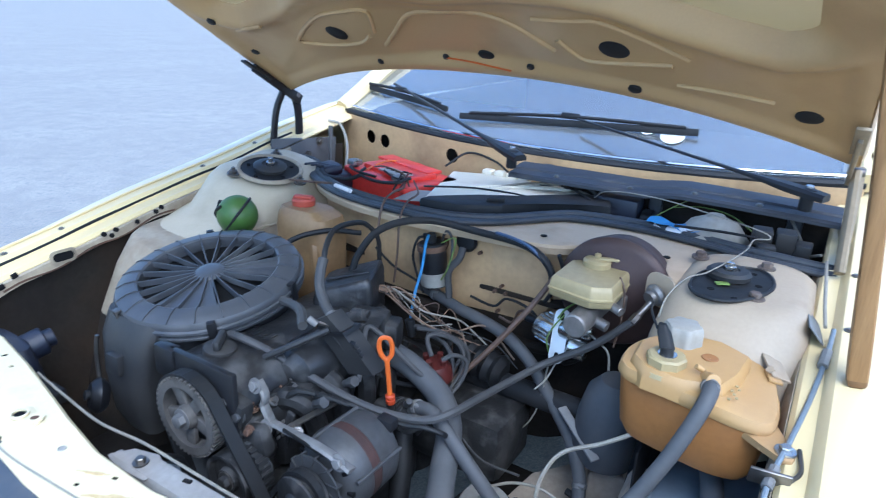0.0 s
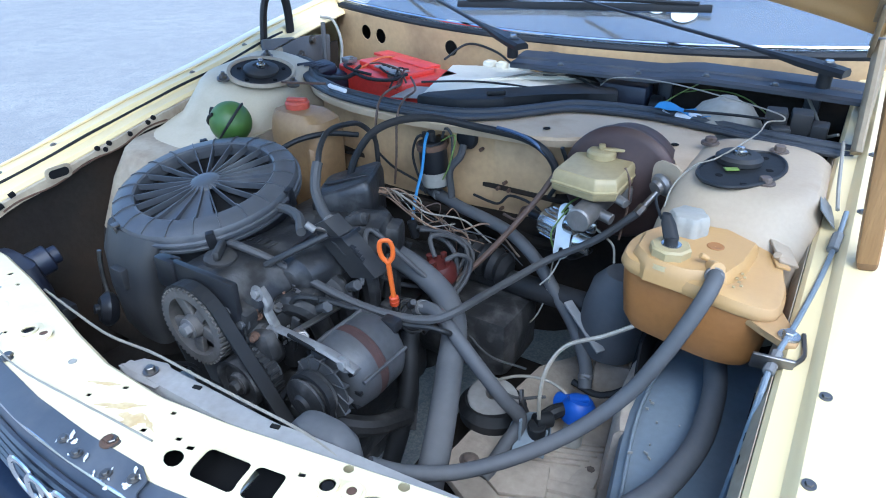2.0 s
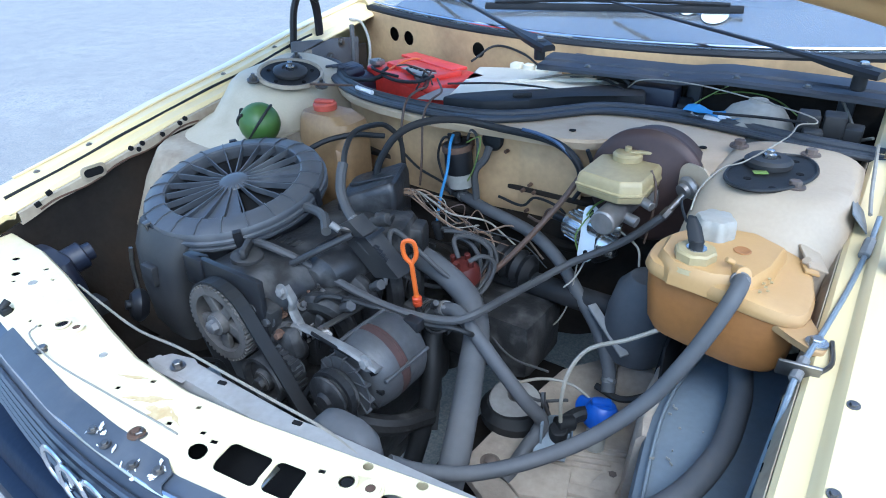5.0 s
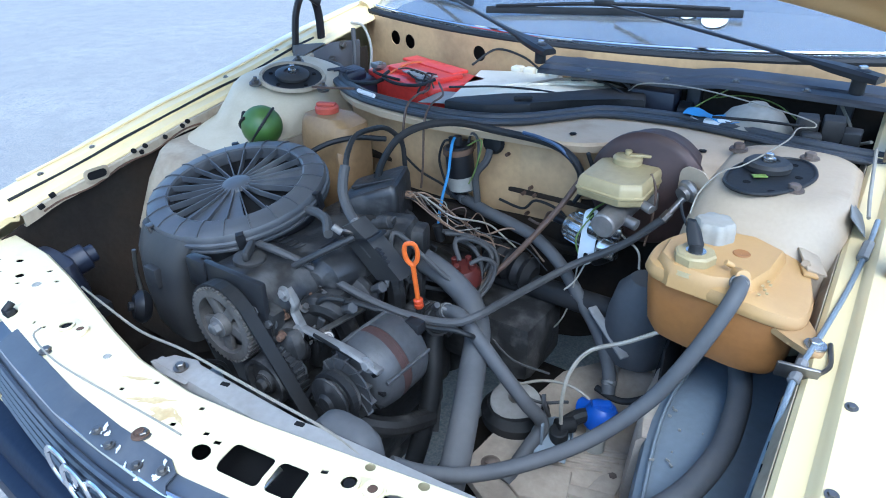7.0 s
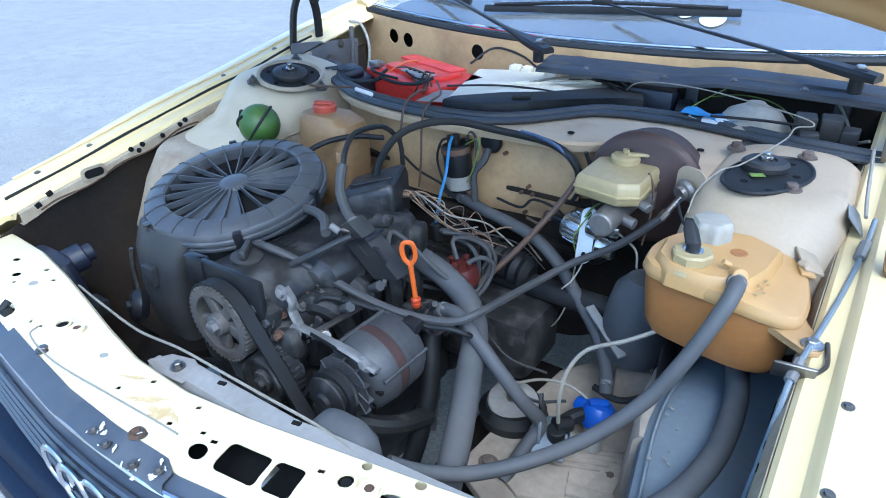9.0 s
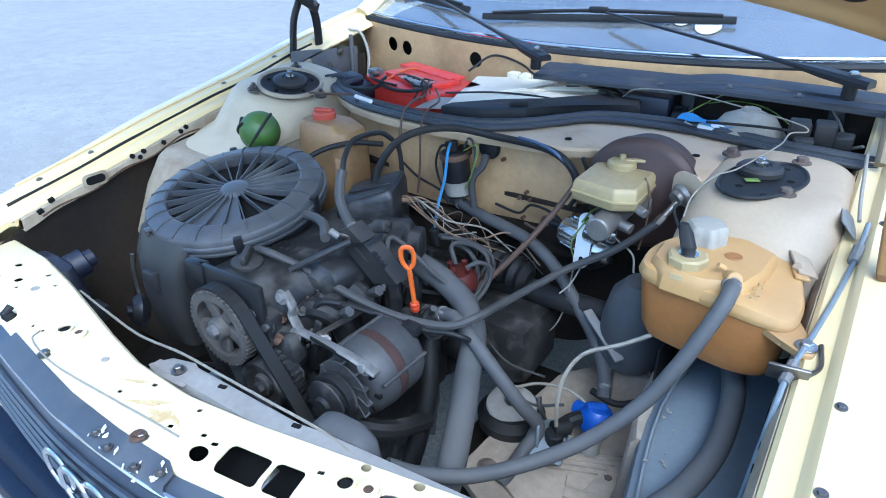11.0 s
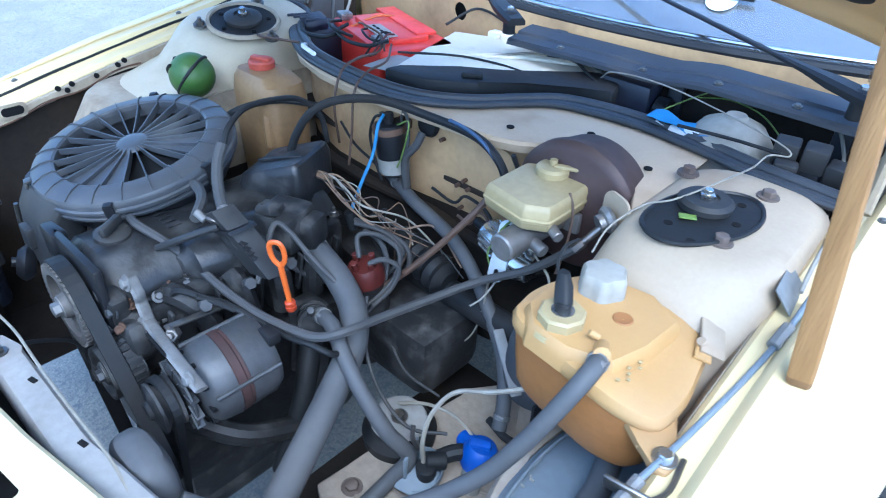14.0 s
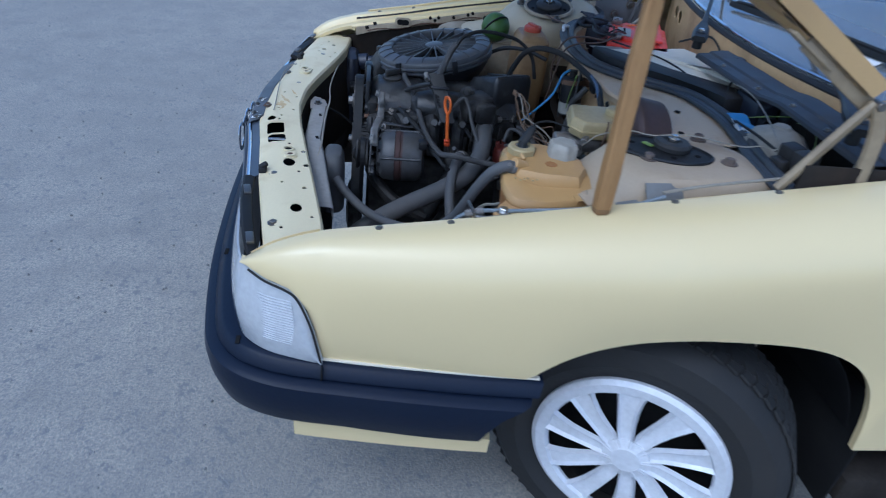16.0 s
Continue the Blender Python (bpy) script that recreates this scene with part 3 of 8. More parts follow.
def g_noise(sc, detail, lo, hi):
    t = gn.new("ShaderNodeTexNoise")
    t.inputs["Scale"].default_value, t.inputs["Detail"].default_value = sc, detail
    gl.new(gc.outputs["Object"], t.inputs["Vector"])
    r = gn.new("ShaderNodeMapRange")
    r.inputs["From Min"].default_value, r.inputs["From Max"].default_value = lo, hi
    gl.new(t.outputs["Fac"], r.inputs["Value"])
    return t, r


def g_mix(a, b, f):
    x = gn.new("ShaderNodeMix")
    x.data_type = "RGBA"
    for sock, v in ((x.inputs[6], a), (x.inputs[7], b)):
        if isinstance(v, tuple):
            sock.default_value = (*v, 1)
        else:
            gl.new(v, sock)
    gl.new(f, x.inputs[0])
    return x.outputs[2]


_, g1 = g_noise(0.7, 6, 0.35, 0.7)
_, g2 = g_noise(6, 5, 0.4, 0.75)
g3t, g3 = g_noise(160, 4, 0.32, 0.68)
_, g4 = g_noise(38, 4, 0.60, 0.68)
col = g_mix((0.350, 0.320, 0.267), (0.43, 0.394, 0.324), g1.outputs[0])
col = g_mix(col, (0.285, 0.265, 0.228), g2.outputs[0])
half = gn.new("ShaderNodeMath")
half.operation = "MULTIPLY"
half.inputs[1].default_value = 0.9
gl.new(g3.outputs[0], half.inputs[0])
col = g_mix(col, (0.19, 0.19, 0.19), half.outputs[0])
col = g_mix(col, (0.20, 0.20, 0.20), g4.outputs[0])
gl.new(col, gp.inputs["Base Color"])
gb = gn.new("ShaderNodeBump")
gb.inputs["Strength"].default_value, gb.inputs["Distance"].default_value = 0.6, 0.004
gl.new(g3t.outputs["Fac"], gb.inputs["Height"])
gl.new(gb.outputs[0], gp.inputs["Normal"])
M["ground"] = gm
bm = bmesh.new()
bmesh.ops.create_grid(bm, x_segments=8, y_segments=8, size=1500, matrix=Matrix.Translation((0, 0, GROUND_Z)))
solo("ground", bm, "ground", "worn grey asphalt with dust and loose grit", "ground", kind="structure", smooth=False)

rng = random.Random(4)
bm = bmesh.new()
for k in range(900):
    x, y = rng.uniform(-3.2, 1.3), rng.uniform(-2.4, 1.2) if k % 3 else rng.uniform(-0.8, 0.2)
    if abs(x) < 0.85 and y > 0.15:
        continue
    r = rng.choice((0.0015, 0.002, 0.0025, 0.003, 0.005))
    vs = bmesh.ops.create_icosphere(bm, subdivisions=1, radius=r, matrix=pose(x, y, GROUND_Z + r * 0.35, rng.uniform(0, 90), rng.uniform(0, 90), 0))["verts"]
    for v in vs:
        v.co += Vector((rng.uniform(-r, r), rng.uniform(-r, r), 0)) * 0.3
M["grit"] = mat("grit_stone", (0.27, 0.26, 0.25), (0.17, 0.17, 0.17), 0.9, scale=60)
solo("gravel", bm, "grit", "scattered small grey stones on the asphalt", "gravel", kind="stuff", smooth=False)

# ---- car body ----
car = thing("car", (0, 1.0, 0), "pale yellow saloon car with its bonnet propped open", "car")

CREASE = ((0.18, 0.655), (0.208, 0.670), (0.225, 0.684), (0.26, 0.706), (0.30, 0.722), (0.353, 0.738), (0.42, 0.749), (0.561, 0.770), (0.75, 0.804), (0.99, 0.842), (1.3, 0.895), (1.5, 0.925), (1.75, 0.945), (2.6, 0.96))
SIDE = ((0.18, 0.715), (0.21, 0.74), (0.25, 0.770), (0.30, 0.79), (0.35, 0.805), (0.55, 0.832), (0.75, 0.853), (0.95, 0.872), (1.3, 0.885), (2.6, 0.89))
ARCH_Y, ARCH_W, ARCH_Z = 1.065, 0.419, 0.633
FAR_RISE = ((0.34, 0.0), (0.5, 0.008), (0.75, 0.018), (1.0, 0.022), (1.2, 0.030), (1.7, 0.04))


def fender_bottom(y):
    if y < 0.35:
        return interp(y, ((0.18, 0.664), (0.222, 0.668), (0.25, 0.661), (0.285, 0.655), (0.30, 0.651), (0.315, 0.631), (0.325, 0.607), (0.333, 0.586), (0.343, 0.546), (0.35, 0.508)))
    front = y < ARCH_Y
    u, n_ = (ARCH_Y - y) / ARCH_W if front else (y - ARCH_Y) / 0.352, 2.5 if front else 3.4
    if u < 1:
        z = 0.22 + (ARCH_Z - 0.22) * (1 - u**n_) ** (1 / n_)
        return max(z, 0.508) if front else max(z, 0.365)
    return 0.508 if front else 0.365


def fender(s, name, label):
    ys = sorted({round(v, 4) for v in (0.208, 0.22, 0.235, 0.255, 0.275, 0.295, 0.31, 0.325, 0.338, 0.35, 0.36, 0.40, 0.46, 0.53, 0.6, 0.66, *[0.70 + 0.018 * k for k in range(37)], *[1.36 + 0.008 * k for k in range(9)], 1.5, 1.6, 1.70)})
    loops = []
    for y in ys:
        zc, xs, zb = interp(y, CREASE), interp(y, SIDE), fender_bottom(y)
        inner, flat = 0.685, 0.752
        lip = 0.075 if y > 0.34 else 0.02
        if s < 0:
            zc, lip, flat = zc + interp(y, FAR_RISE), min(lip, 0.032), 0.752 + 0.028 * smoothstep(0.36, 0.7, y)
        p = [(inner, zc - lip), (inner, zc - 0.028), (inner + 0.006, zc - 0.021), (0.716, zc - 0.018), (0.722, zc - 0.006), (0.728, zc), (flat, zc + 0.002)]
        if xs < 0.76:
            p = [(min(a, xs - 0.012 + 0.001 * k), b) for k, (a, b) in enumerate(p)]
        top, drop = p[-1], min(0.10, zc - zb - 0.004)
        for k in range(1, 7):
            a = k / 6 * math.pi / 2
            p.append((top[0] + (xs - top[0]) * math.sin(a), top[1] - drop * (1 - math.cos(a))))
        z1 = p[-1][1]
        for k in range(1, 5):
            p.append((xs + 0.002 * math.sin(k / 4 * math.pi) - 0.014 * (k / 4) ** 1.5, z1 + (zb - z1) * k / 4))
        p.append((xs - 0.028, zb + 0.001))
        loops.append([(s * a, y, b) for a, b in p])
    bm = thick(loft(loops, closed=False), 0.0015)
    return part(name, bm, "paint", car, label)


fender_l = fender(1, "fender", "pale yellow glossy front wing with wheel arch")
fender_r = fender(-1, "fender", "pale yellow front wing with dusty drain channel")
for s, f in ((1, fender_l), (-1, fender_r)):
    for y in (0.44, 0.56, 0.94, 1.12):
        part("fender_bolt", bolt((s * 0.736, y, interp(y, CREASE) + (interp(y, FAR_RISE) if s < 0 else 0) + 0.0005), (0, -0.13, 1), 0.0042, 0.003), "steel", f)

# black tube drawing the shadow groove between outer skin and inner ledge
part("gap_seal", tube([(-0.7215, y, interp(y, CREASE) + interp(y, FAR_RISE) - 0.011 + 0.0012 * math.sin(23 * y)) for y in np.linspace(0.36, 1.25, 24)], 0.0040, 6, 4), "rubber", fender_r, "dark line for the shaded gap along the drain channel")
part("edge_fold", tube([(-0.757, y, interp(y, CREASE) + interp(y, FAR_RISE) + 0.004) for y in np.linspace(0.40, 1.5, 16)], 0.0032, 6, 4), "paint", fender_r)

# inner wing flange with punched holes, and the sheet below it
for s in (1, -1):
    loops = []
    deep = 0.0 if s > 0 else 0.037

    def flange_z(y):
        return interp(y, CREASE) + (interp(y, FAR_RISE) if s < 0 else 0.0)

    for y in np.linspace(0.36, 1.2, 32):
        zc = flange_z(y)
        wave = 0.004 * math.sin(40 * y) + (0.005 * math.sin(17 * y + 1) if s < 0 else 0)
        loops.append([(s * 0.684, y, zc - 0.03), (s * 0.676, y, zc - 0.05 + 0.5 * deep), (s * 0.674, y, zc - 0.085 + deep - wave), (s * 0.690, y, zc - 0.092 + deep)])
    fl = part("inner_flange", thick(loft(loops, closed=False), 0.0015), "flange", car, "grubby cream flange with punched holes")
    spots = ((0.618, 0.027), (0.635, 0.038), (0.647, 0.030), (0.75, 0.034), (0.766, 0.030), (0.70, 0.036)) if s < 0 else ((0.50, 0.065), (0.54, 0.071), (0.64, 0.065), (0.70, 0.071), (0.76, 0.065), (0.80, 0.071))
    for y, dz in spots:
        part("punched_hole", rod((s * 0.6785, y, flange_z(y) - dz), (s * 0.6725, y, flange_z(y) - dz), 0.0055), "dark", fl)
    y, dz = (0.523, 0.030) if s < 0 else (0.585, 0.068)
    socket = Matrix(((0, 0, s, s * 0.6715), (1, 0, 0, y), (0, 1, 0, flange_z(y) - dz), (0, 0, 0, 1)))
    part("slot_frame", moved(prism(rounded(0.056, 0.030, 0.010), 0, 0.002, 0.0008), socket), "flange", fl)
    part("slot", moved(prism(rounded(0.042, 0.018, 0.008), -0.0015, 0.0008), socket), "dark", fl)
    if s < 0:
        for y, dz in ((0.398, 0.034), (0.425, 0.024)):
            part("square_hole", box((s * 0.6745, y, flange_z(y) - dz), (0.006, 0.012, 0.010), 0.001, (18, 0, 0)), "dark", fl)
        part("rust_line", tube([(s * 0.6745, y, flange_z(y) - 0.047 - 0.004 * math.sin(40 * y)) for y in np.linspace(0.40, 0.80, 14)], 0.0022, 6, 3), "rusty", fl, "rusty lower edge")
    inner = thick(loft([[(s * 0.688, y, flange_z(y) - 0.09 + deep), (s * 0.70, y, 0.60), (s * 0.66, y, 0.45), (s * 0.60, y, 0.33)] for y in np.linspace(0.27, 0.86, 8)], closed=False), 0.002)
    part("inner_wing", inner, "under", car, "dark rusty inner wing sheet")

# front cross panel
INNER = ((-0.70, 0.345), (-0.55, 0.336), (-0.42, 0.312), (-0.30, 0.285), (-0.20, 0.262), (-0.10, 0.243), (0.02, 0.238), (0.136, 0.252), (0.275, 0.277), (0.40, 0.301), (0.49, 0.318), (0.60, 0.338), (0.70, 0.348))
OUTER = ((-0.72, 0.232), (-0.55, 0.205), (-0.43, 0.188), (-0.27, 0.165), (-0.12, 0.147), (0.0, 0.143), (0.12, 0.147), (0.23, 0.165), (0.43, 0.192), (0.57, 0.218), (0.72, 0.246))


def panel_z(x):
    return 0.683 - 0.012 * (x / 0.7) ** 2


loops = []
for x in np.linspace(-0.70, 0.70, 57):
    yi, yo, z = interp(x, INNER), interp(x, OUTER), panel_z(x)
    d = yi - yo
    loops.append([(x, yi + 0.001, z - 0.035), (x, yi, z - 0.006), (x, yi - 0.005, z - 0.0005), (x, yi - 0.3 * d, z), (x, yi - 0.5 * d, z + 0.0005), (x, yi - 0.72 * d, z - 0.001), (x, yi - 0.86 * d, z - 0.007), (x, yo + 0.004, z - 0.009), (x, yo, z - 0.013), (x, yo, z - 0.03)])
slam = part("front_panel", thick(loft(loops, closed=False), 0.0018), "panel", car, "cream bonnet-lock panel with punched holes and rust stains")


def hole(x, y, r, sx=1.0, rot=0.0):
    return moved(lathe([(0, -0.03), (r, -0.03), (r, 0.03), (0, 0.03)], (0, 0, 0), seg=14), pose(x, y, panel_z(x), 0, 0, rot) @ Matrix.Diagonal((sx, 1, 1, 1)))


def square_hole(x, y, w, h, rot=0.0):
    return moved(prism(rounded(w, h, min(w, h) * 0.18, 3), -0.03, 0.03), pose(x, y, panel_z(x), 0, 0, rot))


cut(slam,
    square_hole(0.181, 0.195, 0.062, 0.040, 8), square_hole(0.238, 0.205, 0.040, 0.040, 10),
    hole(0.122, 0.178, 0.0105, 1.3), hole(0.55, 0.282, 0.0115, 1.4, 10), hole(0.36, 0.247, 0.013, 1.5, 10),
    hole(-0.379, 0.228, 0.013, 1.6, -20), hole(-0.50, 0.262, 0.007, 1.3), hole(-0.393, 0.202, 0.006, 1.3),
    hole(-0.47, 0.30, 0.005), hole(-0.56, 0.29, 0.006, 1.4), hole(-0.60, 0.27, 0.005), hole(-0.55, 0.25, 0.004),
    hole(0.304, 0.272, 0.006, 1.1), hole(0.371, 0.285, 0.0065, 1.1), hole(0.47, 0.29, 0.005),
    *[square_hole(x, y, w, 0.006, 20) for x, y, w in ((0.056, 0.186, 0.008), (0.105, 0.199, 0.008), (0.128, 0.197, 0.010), (0.266, 0.237, 0.009), (-0.031, 0.222, 0.008), (-0.059, 0.188, 0.007), (-0.298, 0.204, 0.007), (-0.327, 0.203, 0.006), (-0.476, 0.247, 0.008), (-0.421, 0.287, 0.008), (0.063, 0.224, 0.007), (0.40, 0.272, 0.008), (0.45, 0.243, 0.007), (0.62, 0.262, 0.009), (0.64, 0.30, 0.008), (0.58, 0.315, 0.008))])
part("countersink", lathe([(0.0135, 0.0), (0.021, 0.0008), (0.023, 0.0), (0.0135, -0.004)], (-0.379, 0.228, panel_z(-0.379)), seg=24), "panel", slam)
for x, y, r_ in ((-0.142, 0.216, 0.006), (-0.44, 0.262, 0.008)):
    part("plugged_hole", lathe([(0, 0.0005), (r_ * 0.7, 0.0005), (r_ * 0.85, 0.0012), (r_, 0.0)], (x, y, panel_z(x)), seg=14), "cap_grey", slam)
for x, y in ((-0.25, 0.226), (0.315, 0.243)):
    boss = part("bolt_boss", join(moved(prism(rounded(0.060, 0.028, 0.013), 0, 0.003, 0.0008), pose(x, y, panel_z(x) - 0.0005, 0, 0, 16 if x > 0 else -14)), lathe([(0.013, 0.003), (0.013, 0.006), (0.0095, 0.006), (0.0095, 0.003)], (x - 0.013, y - 0.004, panel_z(x)), seg=18), lathe([(0.012, 0.003), (0.012, 0.006), (0.006, 0.006), (0.006, 0.002)], (x + 0.015, y + 0.003, panel_z(x)), seg=18)), "panel", slam, "raised boss with two screw holes")
    part("screw", lathe([(0, 0.002), (0.0065, 0.002), (0.0065, 0.005), (0.003, 0.006), (0, 0.006)], (x + 0.015, y + 0.003, panel_z(x)), seg=12), "rusty", boss)
    part("screw", lathe([(0, 0.0), (0.007, 0.0), (0.007, 0.0035), (0, 0.0035)], (x - 0.013, y - 0.004, panel_z(x)), seg=12), "dark", boss)
for x, y in ((0.41, 0.222), (0.60, 0.245), (0.035, 0.158), (-0.24, 0.178)):
    part("panel_bolt", bolt((x, y, panel_z(x) - 0.006), (0, 0, 1), 0.007, 0.005), "steel", slam)
part("release_wire", tube([(-0.285, 0.196, 0.689), (-0.27, 0.178, 0.688), (-0.18, 0.166, 0.688), (-0.05, 0.171, 0.688), (0.04, 0.176, 0.6875), (0.085, 0.178, 0.687)], 0.0014, 6), "white_wire", slam)
for x, y, w, h, r_ in ((-0.005, 0.196, 0.05, 0.010, 30), (0.03, 0.189, 0.035, 0.022, 15), (-0.06, 0.212, 0.035, 0.005, 24), (0.052, 0.196, 0.03, 0.006, -20)):
    part("rust_stain", moved(prism([(0.5 * w * math.cos(a) * (1 + 0.35 * math.sin(3 * a + 9 * x) + 0.2 * math.sin(7 * a)), 0.5 * h * math.sin(a) * (1 + 0.3 * math.cos(5 * a))) for a in np.linspace(0, 2 * math.pi, 40, endpoint=False)], 0, 0.0005), pose(x, y, panel_z(x) + 0.0003, 0, 0, r_)), "stain", slam, "ochre rust stain")
part("scuffed_washer", join(lathe([(0, 0), (0.012, 0.0), (0.011, 0.002), (0.008, 0.003), (0.007, 0.002), (0, 0.002)], (0.032, 0.156, panel_z(0) - 0.006), seg=24), bolt((0.032, 0.156, panel_z(0) - 0.005), (0, 0, 1), 0.006, 0.005)), "rusty", slam, "rust-ringed screw")
part("lock_bar", rod((0.213, 0.178, 0.664), (0.206, 0.222, 0.662), 0.0045), "zinc", slam)

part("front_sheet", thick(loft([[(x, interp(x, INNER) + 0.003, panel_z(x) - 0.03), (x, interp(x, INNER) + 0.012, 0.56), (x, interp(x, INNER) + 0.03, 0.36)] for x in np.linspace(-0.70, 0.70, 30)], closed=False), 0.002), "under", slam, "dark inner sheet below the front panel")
# black sheet below the panel, giving the hollow its shade by colour
part("panel_underside", thick(loft([[(x, interp(x, INNER) - 0.004, panel_z(x) - 0.050), (x, interp(x, OUTER) + 0.004, panel_z(x) - 0.060), (x, interp(x, OUTER) - 0.004, panel_z(x) - 0.16)] for x in np.linspace(-0.69, 0.69, 30)], closed=False), 0.002), "dark", slam, "black sheet for the shaded hollow below the panel")
# lower front crossmember behind the panel
loops = []
for x in np.linspace(-0.115, 0.46, 30):
    y, w = 0.262 + 0.16 * max(0.0, x - 0.16), 0.040 * smoothstep(-0.125, -0.085, x)
    z = 0.655 - 0.10 * max(0.0, x - 0.20)
    loops.append([(x, y - 0.003, z - 0.055), (x, y - 0.002, z - 0.008), (x, y + 0.003, z), (x, y + 0.35 * w, z + 0.0015), (x, y + 0.7 * w, z + 0.0005), (x, y + w - 0.004, z - 0.001), (x, y + w, z - 0.006), (x, y + w, z - 0.030)])
cross = part("crossmember", thick(loft(loops, closed=False), 0.002), "dusty_panel", car, "dusty grey radiator crossmember")
for x, y in ((0.020, 0.289), (0.165, 0.292)):
    part("slot", box((x, y, 0.6560), (0.013, 0.007, 0.003), 0.001, (0, 0, 14)), "dark", cross)
part("crossmember_bolt", join(bolt((-0.062, 0.276, 0.6575), (0, 0, 1), 0.007, 0.008), lathe([(0, 0), (0.010, 0), (0.010, 0.003), (0, 0.003)], (-0.062, 0.276, 0.6555), seg=18)), "steel", cross)
part("corner_bracket", join(prism([(-0.118, 0.262), (-0.085, 0.254), (-0.03, 0.258), (-0.028, 0.292), (-0.06, 0.303), (-0.10, 0.292)], 0.6520, 0.6545, 0.0008), box((-0.10, 0.275, 0.60), (0.03, 0.012, 0.11), 0.003)), "dusty_panel", cross)
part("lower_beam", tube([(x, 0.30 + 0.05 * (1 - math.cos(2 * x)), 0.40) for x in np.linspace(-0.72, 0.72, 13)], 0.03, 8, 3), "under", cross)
part("fan_shroud", loft([[(0.205 + 0.11 * g * a, 0.335 + 0.055 * g * b, z) for a, b in rounded(1, 1, 0.35, 5)] for z, g in ((0.50, 1.06), (0.60, 1.0), (0.628, 0.92), (0.642, 0.7), (0.647, 0.4))]), "grey_hose", cross, "rounded grey shroud end")

# grille, chrome strip, emblem
loops = []
for x in np.linspace(-0.40, 0.40, 33):
    yo, z = interp(x, OUTER), panel_z(x)
    loops.append([(x, yo + 0.004, z - 0.014), (x, yo - 0.006, z - 0.017), (x, yo - 0.022, z - 0.023), (x, yo - 0.026, z - 0.03), (x, yo - 0.036, z - 0.12), (x, yo - 0.036, z - 0.17)])
grille = part("grille", thick(loft(loops, closed=False), 0.003), "grille", car, "dark blue-grey plastic grille with a thin bright strip")
part("bright_strip", tube([(x, interp(x, OUTER) - 0.023, panel_z(x) - 0.022) for x in np.linspace(-0.39, 0.40, 12)], 0.0045, 8, 3), "chrome", grille)
for k in range(5):
    part("slat", tube([(x, interp(x, OUTER) - 0.034 - 0.0015 * k, panel_z(x) - 0.052 - 0.022 * k) for x in np.linspace(-0.39, 0.39, 9)], 0.005, 6, 3), "grille", grille)
for k in range(4):
    x = -0.085 + 0.050 * k
    ring = bmesh.new()
    seg, tub = 28, 8
    rows = []
    for a in range(seg):
        c, s_ = math.cos(2 * math.pi * a / seg), math.sin(2 * math.pi * a / seg)
        rows.append([ring.verts.new((x + (0.032 + 0.0055 * math.cos(2 * math.pi * b / tub)) * c, interp(x, OUTER) - 0.050 - 0.004 * (k % 2) + 0.003 * math.sin(2 * math.pi * b / tub), panel_z(x) - 0.082 + (0.032 + 0.0055 * math.cos(2 * math.pi * b / tub)) * s_)) for b in range(tub)])
    for a in range(seg):
        for b in range(tub):
            ring.faces.new((rows[a][b], rows[(a + 1) % seg][b], rows[(a + 1) % seg][(b + 1) % tub], rows[a][(b + 1) % tub]))
    part("chrome_ring", ring, "chrome", grille)
rows = []
for x in np.linspace(-0.34, 0.118, 24):
    yo, z = interp(x, OUTER), panel_z(x)
    cut_ = 0.010 * smoothstep(0.10, 0.118, x)
    rows.append([(x, yo + 0.007 - cut_, z - 0.0066), (x, yo - 0.004, z - 0.0095), (x, yo - 0.018, z - 0.0145), (x + cut_, yo - 0.026, z - 0.0185)])
strip = part("rubber_apron", thick(loft(rows, closed=False), 0.002), "apron", grille, "scuffed blue-grey rubber strip with flaked paint and four screws")
rng = random.Random(33)
for x, y in ((-0.024, 0.131), (0.010, 0.126), (0.067, 0.126), (0.103, 0.137)):
    z = panel_z(x) - 0.0095 - 0.35 * (interp(x, OUTER) - 0.004 - y) + 0.0022
    part("screw", join(lathe([(0, 0), (0.0075, 0), (0.0075, 0.0012), (0, 0.0012)], (x, y, z), seg=16), bolt((x, y, z + 0.001), (0, 0, 1), 0.0042, 0.003)), "steel", strip)
    for k in range(6):
        fx, fy = x + rng.uniform(-0.018, 0.018), y + rng.uniform(-0.011, 0.011)
        fz = panel_z(fx) - 0.0095 - 0.35 * (interp(fx, OUTER) - 0.004 - fy) + 0.0016
        w = rng.uniform(0.002, 0.0065)
        part("paint_flake", moved(prism([(w * math.cos(a) * (1 + 0.5 * math.sin(2 * a + k)), 0.45 * w * math.sin(a) * (1 + 0.4 * math.cos(3 * a))) for a in np.linspace(0, 2 * math.pi, 10, endpoint=False)], 0, 0.0006), pose(fx, fy, fz, 18, 0, rng.uniform(-70, 70))), "paper", strip)

